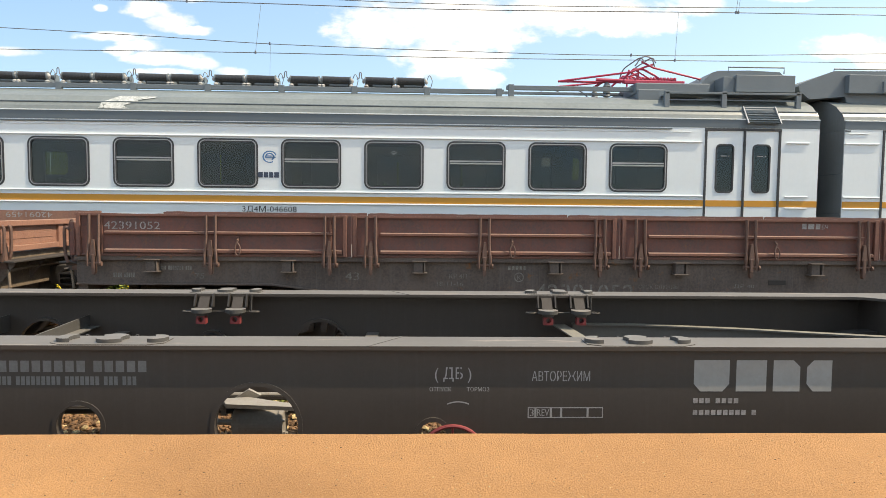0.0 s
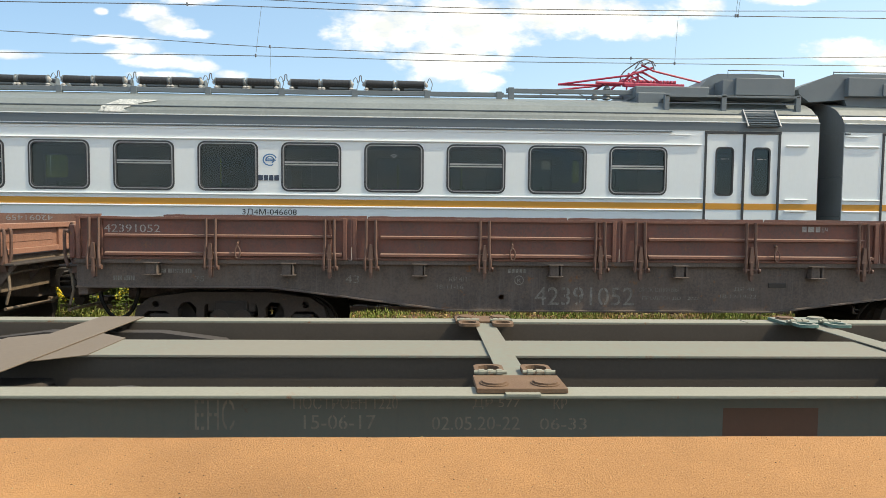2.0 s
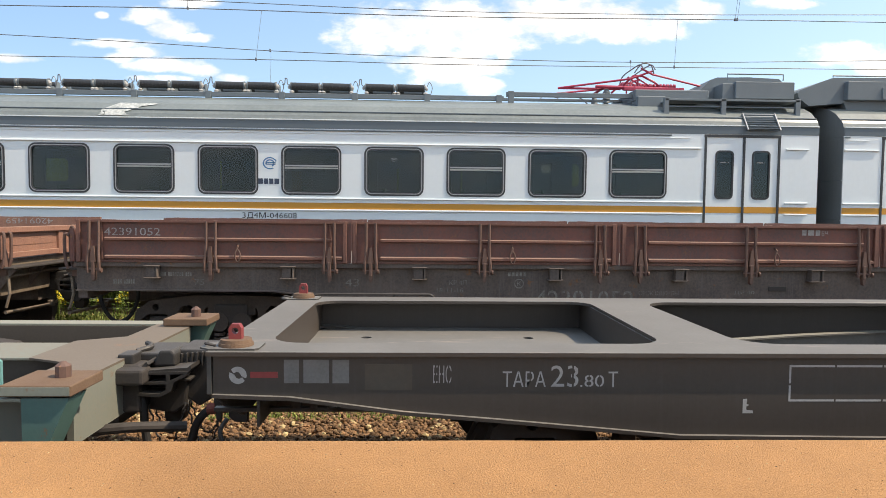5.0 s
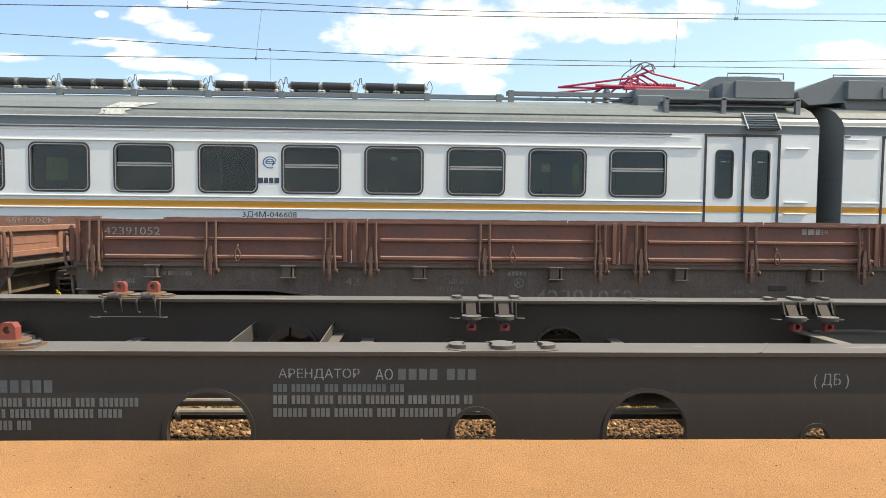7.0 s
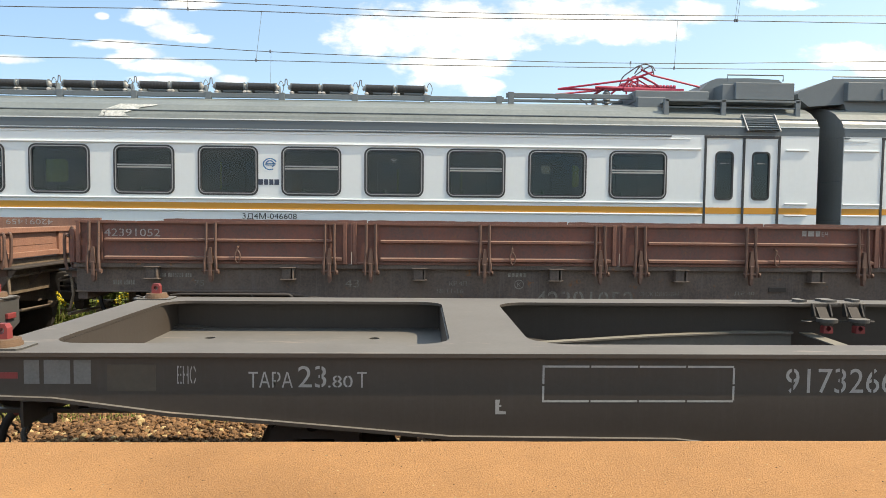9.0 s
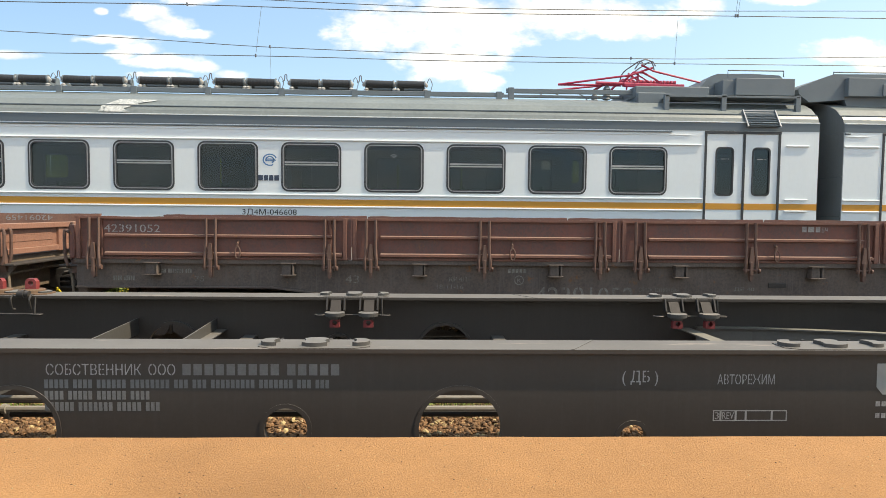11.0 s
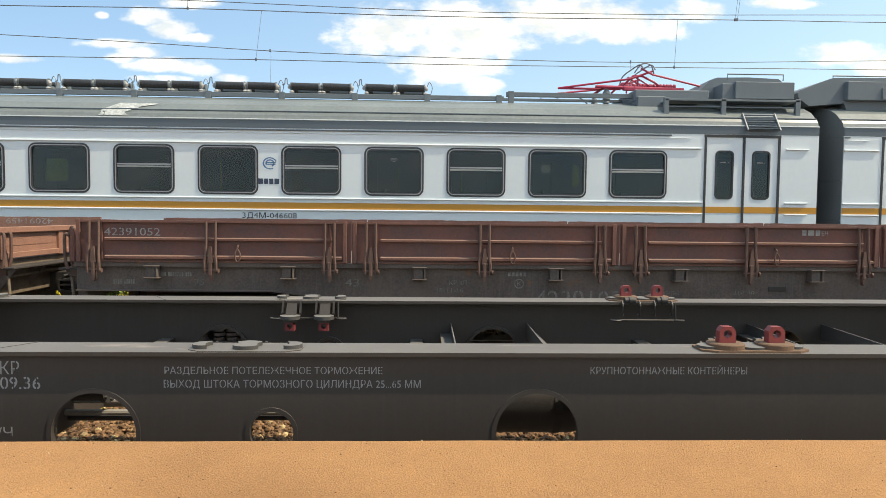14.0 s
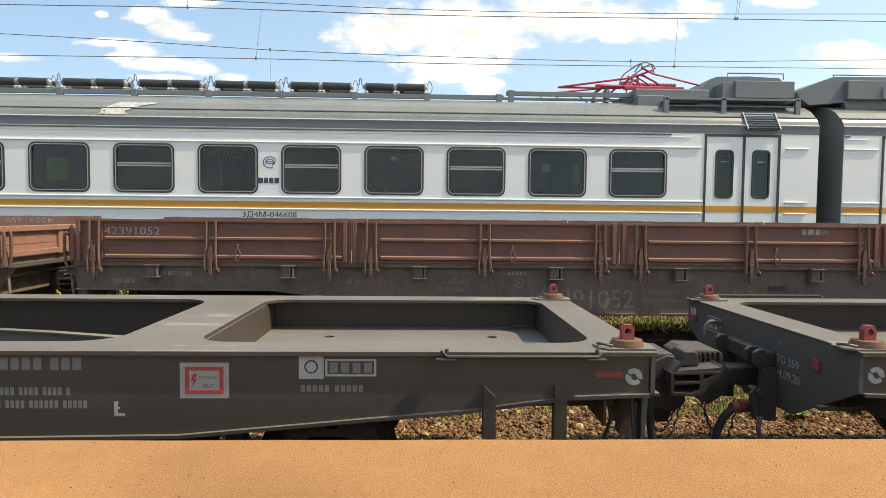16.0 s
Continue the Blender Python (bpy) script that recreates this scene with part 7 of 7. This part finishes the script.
def green_wagon():
    w = thing("container_wagon", "teal green container wagon with open frame and rusty pedestals", "container wagon", None, "wagons of the rolling freight train")
    L, H = GREEN_LEN, GDECK
    for s in (-1, 1):
        bm = bmesh.new()
        box(bm, 0.54, L - 0.54, s * 1.12, s * 1.135, 0.45, H - 0.02)
        # the far web is dark brown where the near one is teal
        part("side_web", bm, M_GREEN if s < 0 else M_DARKBROWN, w, "teal side beam with faded stencils" if s < 0 else "dark brown inner face of the side beam")
        bm = bmesh.new()
        box(bm, 0.54, L - 0.54, s * 1.135, s * 1.32, H - 0.02, H, 0.004)
        part("top_flange", bm, M_GREENTOP, w, "pale worn top flange")
        for x in (8.9, 14.6, 17.3):
            bm = bmesh.new()
            box(bm, x, x + 0.012, s * 1.135, s * 1.323, H - 0.022, H + 0.004)
            part("weld_seam", bm, M_GREENTOP, w)
    bm = bmesh.new()
    box(bm, 0.9, L - 0.9, -0.275, 0.275, H - 0.025, H - 0.005, 0.004)
    part("centre_plate", bm, M_TEALTOP, w, "dusty grey green centre sill plate")
    bm = bmesh.new()
    box(bm, 0.5, L - 0.5, -0.25, 0.25, 0.5, H - 0.026)
    part("centre_sill", bm, M_DARKBROWN, w)
    for mirror in (0, 1):
        f = (lambda x: L - x) if mirror else (lambda x: x)
        # end plate that widens to the corners, cross plate with tapered wings
        bm = bmesh.new()
        prism(bm, [(f(0.42), -1.12), (f(0.76), -1.12), (f(0.76), -0.45), (f(1.08), -0.31), (f(1.08), 0.31), (f(0.76), 0.5), (f(0.76), 1.12), (f(0.42), 1.12)], 2, H - 0.012, H + 0.004)
        part("end_plate", bm, M_GREYTOP, w)
        bm = bmesh.new()
        c = f(3.01)
        box(bm, c - 0.195, c + 0.195, -1.29, 1.29, H + 0.002, H + 0.012, 0.003)
        prism(bm, [(c - 0.46, -0.31), (c - 0.16, -0.52), (c + 0.16, -0.52), (c + 0.46, -0.31), (c + 0.46, 0.31), (c + 0.16, 0.52), (c - 0.16, 0.52), (c - 0.46, 0.31)], 2, H - 0.004, H + 0.001)
        part("cross_plate", bm, M_GREYTOP, w, "grey cross plate with tapered wings")
        bm = bmesh.new()
        box(bm, *sorted((f(0.42), f(0.46))), -1.0, 1.0, 0.62, H - 0.012)
        part("end_beam", bm, M_GREEN, w)
        for s in (-1, 1):
            bm = bmesh.new()
            box(bm, *sorted((f(0.26), f(0.65))), s * 0.96, s * 1.33, H + 0.012, H + 0.075, 0.008)
            ped = part("corner_pedestal", bm, M_RUSTPLATE, w, "rusty corner pedestal plate")
            bm = bmesh.new()
            xa, xb = sorted((f(0.26), f(0.65)))
            box(bm, xa + 0.006, xb - 0.006, s * 1.332, s * 1.335, H + 0.02, H + 0.068)
            part("edge_paint", bm, M_GREENTOP, ped)
            bm = bmesh.new()
            cyl(bm, (f(0.41), s * 1.12, H + 0.075), (f(0.41), s * 1.12, H + 0.14), 0.044, seg=8)
            cyl(bm, (f(0.41), s * 1.12, H + 0.14), (f(0.41), s * 1.12, H + 0.165), 0.044, 0.012, seg=8)
            part("pin", bm, M_LATCH, ped, "rusty brown locking pin")
            bm = bmesh.new()
            prism(bm, [(f(0.28), H), (f(0.54), H), (f(0.54), 0.45), (f(0.47), 0.58)], 1, s * 1.12, s * 1.31)
            part("corner_bracket", bm, M_TEALSIDE, w, "bright teal corner bracket")
        bogie(w, f(3.0), turning=True)
        coupler_head(w, f(0.0), 1 if mirror else -1, -0.15)
        brake_hose(w, f(0.4), 1 if mirror else -1)
        bm = bmesh.new()
        box(bm, *sorted((f(0.3), f(0.45))), -0.35, 0.35, 0.62, 0.96, 0.02)
        box(bm, *sorted((f(0.24), f(0.45))), -0.46, -0.30, 0.84, 0.95, 0.02)
        part("draft_box", bm, M_BOGIE, w)
        bm = bmesh.new()
        tube(bm, bent([(f(-0.05), -0.45, 0.56), (f(0.3), -0.6, 0.60), (f(0.7), -0.62, 0.56)], 4), 0.035, 10)
        part("brake_pipe", bm, M_BOGIE, w)
        bm = bmesh.new()
        box(bm, *sorted((f(0.36), f(0.47))), -0.32, -0.16, H - 0.05, H + 0.03, 0.012)
        tube(bm, bent([(f(0.40), -0.16, H + 0.02), (f(0.33), -0.08, H + 0.04), (f(0.40), 0.02, H + 0.045)], 4), 0.02, 8)
        part("lever_bracket", bm, M_STEEL, w)
    # handrails
    for xa, xb, y in ((0.78, 1.52, 1.22), (L - 1.5, L - 0.7, -1.22)):
        bm = bmesh.new()
        tube(bm, [(xa, y, H), (xa, y, H + 0.185), (xa + 0.03, y, H + 0.21), (xb - 0.03, y, H + 0.21), (xb, y, H + 0.185), (xb, y, H)], 0.010, 8)
        for x in (xa, xb):
            box(bm, x - 0.04, x + 0.04, y - 0.03, y + 0.03, H, H + 0.03, 0.006)
        part("handrail", bm, M_TEALRAIL, w, "teal bent handrail")
    for k, x in enumerate(GREEN_UNITS):
        bm = bmesh.new()
        box(bm, x - 0.09, x + 0.09, -1.06, 1.06, H + 0.004, H + 0.012)
        part("cross_bar", bm, M_TEALTOP, w)
        for s in (-1, 1):
            up = k == 2
            bm = bmesh.new()
            if up and s > 0:
                box(bm, x - 0.24, x + 0.24, 0.98, 1.25, H + 0.003, H + 0.012, 0.003)
            else:
                box(bm, x - 0.26, x + 0.26, s * 1.29, s * 0.985, H + 0.003, H + (0.022 if up else 0.032), 0.004)
            ped = part("lock_pedestal", bm, M_RUSTPLATE if up or k == 0 else M_TEALSIDE if s > 0 else M_PEDESTAL, w)
            bm = bmesh.new()
            box(bm, x - 0.10, x + 0.10, s * 1.332, s * 1.22, H - 0.006, H + 0.012, 0.003)
            part("tab", bm, M_PEDESTAL if up else M_GREENTOP, ped, "pale welded tab")
            for dx in ((-0.14, 0.14) if up else (-0.15, 0.15)):
                if up:
                    bm = bmesh.new()
                    if s < 0:
                        box(bm, x + dx - 0.086, x + dx + 0.086, -1.15, -0.95, H + 0.020, H + 0.040, 0.006)
                        box(bm, x + dx - 0.094, x + dx + 0.094, -1.10, -0.93, H + 0.036, H + 0.056, 0.008)
                    else:
                        box(bm, x + dx - 0.09, x + dx + 0.09, 0.98, 1.12, H + 0.010, H + 0.034, 0.008)
                    part("lock_base", bm, M_RUSTPLATE, ped)
                    bm = bmesh.new()
                    if s < 0:
                        box(bm, x + dx - 0.05, x + dx + 0.05, -1.162, -1.148, H + 0.022, H + 0.042, 0.005)
                    else:
                        for hx in (-0.055, 0.0, 0.055):
                            cyl(bm, (x + dx + hx - 0.022, 0.965, H + 0.024), (x + dx + hx + 0.022, 0.965, H + 0.024), 0.024, seg=10)
                    part("latch_bar", bm, M_PEDESTAL if s < 0 else M_TEALSIDE, ped)
                    bm = bmesh.new()
                    zb = H + (0.05 if s < 0 else 0.03)
                    cyl(bm, (x + dx, s * 1.03, zb), (x + dx, s * 1.03, zb + 0.095), 0.042, seg=12)
                    cyl(bm, (x + dx, s * 1.03, zb + 0.095), (x + dx, s * 1.03, zb + 0.112), 0.042, 0.030, seg=12)
                    cyl(bm, (x + dx, s * 1.03, zb + 0.112), (x + dx, s * 1.03, zb + 0.120), 0.030, 0.012, seg=12)
                    part("pin", bm, M_LATCH, ped, "rusty brown locking pin")
                else:
                    bm = bmesh.new()
                    cyl(bm, (x + dx, s * 1.18, H + 0.032), (x + dx, s * 1.18, H + 0.039), 0.085, seg=24)
                    cyl(bm, (x + dx, s * 1.18, H + 0.039), (x + dx, s * 1.18, H + 0.050), 0.072, seg=24)
                    part("disc", bm, M_RUSTPLATE if dx < 0 or k == 0 else M_GREENTOP, ped)
                    bm = bmesh.new()
                    pierced(bm, rounded(x + dx - 0.092, x + dx + 0.092, s * 0.85 - 0.095, s * 0.85 + 0.095, 0.05), [circle(x + dx, s * 0.85, 0.068, 20)], 2, H + 0.02, H + 0.046)
                    part("lock_ring", bm, M_RUSTPLATE if k in (0, 4) or (k > 2 and s < 0) else M_TEALSIDE if k == 3 or s > 0 else M_GREENTOP, ped)
                    bm = bmesh.new()
                    cyl(bm, (x + dx - 0.10, s * 0.965, H + 0.045), (x + dx + 0.10, s * 0.965, H + 0.045), 0.014, seg=10)
                    for hx in (-0.055, 0.0, 0.055):
                        cyl(bm, (x + dx + hx - 0.017, s * 0.965, H + 0.045), (x + dx + hx + 0.017, s * 0.965, H + 0.045), 0.02, seg=10)
                    part("hinge_pin", bm, M_GREENTOP, ped)
    yt = -1.1365
    put = lambda text, a, b, c, d: words("lettering", text, a, b, c, d, yt, M_FAINT, w)
    put("ТАРА", 1.93, 2.17, 0.80, 0.885), put("24", 2.2, 2.35, 0.80, 0.93), put(".30Т", 2.36, 2.58, 0.80, 0.87)
    put("ЕНС", 4.5, 4.73, 0.74, 0.92), put("ПОСТРОЕН 1220", 5.07, 5.68, 0.865, 0.94), put("15-06-17", 5.13, 5.55, 0.745, 0.83)
    put("ДР 577", 6.12, 6.4, 0.865, 0.93), put("02.05.20-22", 5.88, 6.4, 0.74, 0.82), put("КР", 6.6, 6.68, 0.865, 0.93), put("06-33", 6.52, 6.8, 0.74, 0.81)
    put("69Т", 10.95, 11.12, 0.77, 0.86), put("КРУПНОТОННАЖНЫЕ", 13.92, 14.73, 0.81, 0.88), put("КОНТЕЙНЕРЫ", 14.07, 14.6, 0.73, 0.775)
    put("130 КМ/Ч", 14.96, 15.25, 0.72, 0.76), put("ПРИПИСАН", 15.74, 16.22, 0.83, 0.90), put("(ДБ)", 22.1, 22.33, 0.76, 0.85)
    for a, b in ((11.47, 11.58), (11.68, 11.79), (11.915, 12.055), (12.27, 12.365), (12.45, 12.59), (12.645, 12.745), (12.825, 12.97)):
        bars("lettering", [(a, b)], 0.57, 0.765, yt, M_FADEDRED, w)
    wrench_mark(w, 0.72, 0.84, M_FAINT, yt)
    corner_mark(w, 3.03, 0.80, M_FAINT, yt), corner_mark(w, 21.83, 0.78, M_FAINT, yt)
    bars("badge", [(18.42, 18.53)], 0.77, 0.86, yt, M_FAINT, w)
    bm = bmesh.new()
    box(bm, 7.62, 8.2, yt, -1.135, 0.70, 0.87)
    part("painted_patch", bm, M_BROWNPATCH, w, "faded red brown painted patch")
    for a, b, c, d in ((20.3, 20.83, 21.08, 21.42), (21.18, 21.66, 21.95, 22.32), (22.28, 22.55, 23.08, 23.6)):
        bm = bmesh.new()
        prism(bm, [(a, 0.70), (b, 0.70), (d, 0.945), (c, 0.945)], 1, -1.1358, -1.133)
        part("painted_band", bm, M_OCHRE, w, "faded ochre diagonal band")
    return w


M_DARKBROWN = material("dark_brown_inner_steel", (0.090, 0.073, 0.057), (0.062, 0.051, 0.041), rough=0.9, patch=2, bump=0.1)
M_FADEDRED = material("faded_red_lettering", (0.37, 0.265, 0.20), (0.29, 0.235, 0.185), rough=0.8, patch=6, spread=1.2, bump=0.0)
M_BROWNPATCH = material("faded_brown_paint", (0.235, 0.125, 0.082), (0.19, 0.112, 0.076), rough=0.8, patch=3, bump=0.05)
M_TEALSIDE = material("fresh_teal_paint", (0.10, 0.20, 0.175), (0.075, 0.15, 0.132), rough=0.5, patch=3, rust=0.3, streak=0.3, bump=0.04, dust=(0.30, 0.31, 0.27), dust_amount=0.85)
M_TEALTOP = material("faded_teal_deck_paint", (0.175, 0.205, 0.170), (0.20, 0.182, 0.148), rough=0.7, grain=20, patch=0.35, spread=1.6, dust=(0.25, 0.25, 0.21), dust_amount=0.3, rust=0.2, bump=0.08)
M_PEDESTAL = material("pale_teal_rusting_paint", (0.30, 0.32, 0.27), (0.22, 0.235, 0.19), rough=0.7, dust=(0.32, 0.31, 0.27), dust_amount=0.4, patch=4.0, rust=1.15, bump=0.2)
M_TEALRAIL = material("bright_teal_paint", (0.14, 0.33, 0.31), (0.10, 0.25, 0.24), rough=0.5, patch=6, bump=0.0)

# the leading coupling of each wagon along the train, at the clip's start
TRAIN = []
first_black = black_wagon_body()
for s0, lag, spec in ((-17.655, -0.02, dict(owner="ooo", line="blocks", lease=-0.18, sign=0.23, gear=(0.0, 0.63, M_CYLINDER, "pale grey brake cylinder"))), (32.764, -0.06, dict(owner="ao", line="", refit="22.05.35", pins=M_DULLRED, sign=0.38, gear=(0.28, 0.88, M_STEEL, "dark steel brake cylinder"), dial=0.066, brake=-0.08, slide=0.08)),
                 (58.504, 0.06, dict(number="91732669", built="25.08.20", overhaul="25.08.23", refit="25.08.36", lease=-0.17, sign=0.04)),
                 (84.314, 0.05, dict(number="91733048", built="11.09.20", overhaul="11.09.23", refit="11.09.36", shift=-0.09, badge=-0.11, lift=0.05)), (110.08, 0.0, dict())):
    if s0 > -10:
        body = copy_thing(first_black, Matrix.Identity(4))
        for o in body.children:
            if o.name.startswith("bogie"):
                for c in o.children:
                    if c.name.startswith("wheelset"):
                        SPIN.append((c, tuple(c.location)))
    else:
        body = first_black
    TRAIN.append((body, s0, (lag, spec)))
for body, s0, (lag, spec) in TRAIN:
    bare = set(body.children)
    black_wagon_paint(body, **spec)
    for o in body.children:                  # stencils sit a little differently on each wagon
        if o not in bare and not o.name.startswith("lock_plate") and o.location.x == 0:
            o.location.x = -lag
for body, near, dx in ((TRAIN[2][0], UNIT_AT[0], 0.22), (TRAIN[1][0], UNIT_AT[3], 0.12)):
    for o in body.children:                  # single lock units of the far beam stand off their usual place
        if o.name.startswith("lock_plate"):
            c = sum((v.co for v in o.data.vertices), Vector()) / len(o.data.vertices)
            if c.y > 0 and abs(c.x - near) < 0.4:
                o.location.x += dx
TRAIN.append((green_wagon(), 8.01, None))
# brake rod writing and hand wheel on the first wagon
words("lettering", "ОТПУСК", 17.71, 17.835, 0.975, 1.0, YT, M_STENCIL, first_black)
words("lettering", "ТОРМОЗ", 17.925, 18.055, 0.975, 1.0, YT, M_STENCIL, first_black)
arc = bmesh.new()
for k in range(10):
    a, b = radians(66 + 4.8 * k), radians(70.8 + 4.8 * k)
    arc.faces.new([arc.verts.new((17.875 + r * math.cos(t), YT, 0.76 + r * math.sin(t))) for r, t in ((0.15, a), (0.157, a), (0.157, b), (0.15, b))])
part("arrow_mark", arc, M_STENCIL, first_black)
hw = bmesh.new()
tube(hw, [(17.845 + 0.188 * math.cos(a), -WEB - 0.03, 0.592 + 0.188 * math.sin(a)) for a in [2 * math.pi * k / 32 for k in range(33)]], 0.012, 8)
for k in range(4):
    a = math.pi * k / 4
    tube(hw, [(17.845 - 0.18 * math.cos(a), -WEB - 0.03, 0.592 - 0.18 * math.sin(a)), (17.845 + 0.18 * math.cos(a), -WEB - 0.03, 0.592 + 0.18 * math.sin(a))], 0.008, 6)
cyl(hw, (17.845, -WEB - 0.04, 0.592), (17.845, -WEB + 0.01, 0.592), 0.03, seg=12)
part("hand_wheel", hw, M_RED, first_black, "red brake hand wheel")


def rolled(t):
    for (a, xa), (b, xb) in zip(ROLLED, ROLLED[1:]):
        if t <= b:
            return xa + (xb - xa) * (t - a) / (b - a)
    return ROLLED[-1][1]


def motions():
    for body, s0, _ in TRAIN:
        walk(body, [(t, pose(s0 - x, TRACK[0], 0)) for t, x in ROLLED])
    for wheel, (x, y, z) in SPIN:
        walk(wheel, [(k / 10, pose(x, y, z, 0, -math.degrees(rolled(k / 10) / 0.475), 0)) for k in range(161)])


motions()
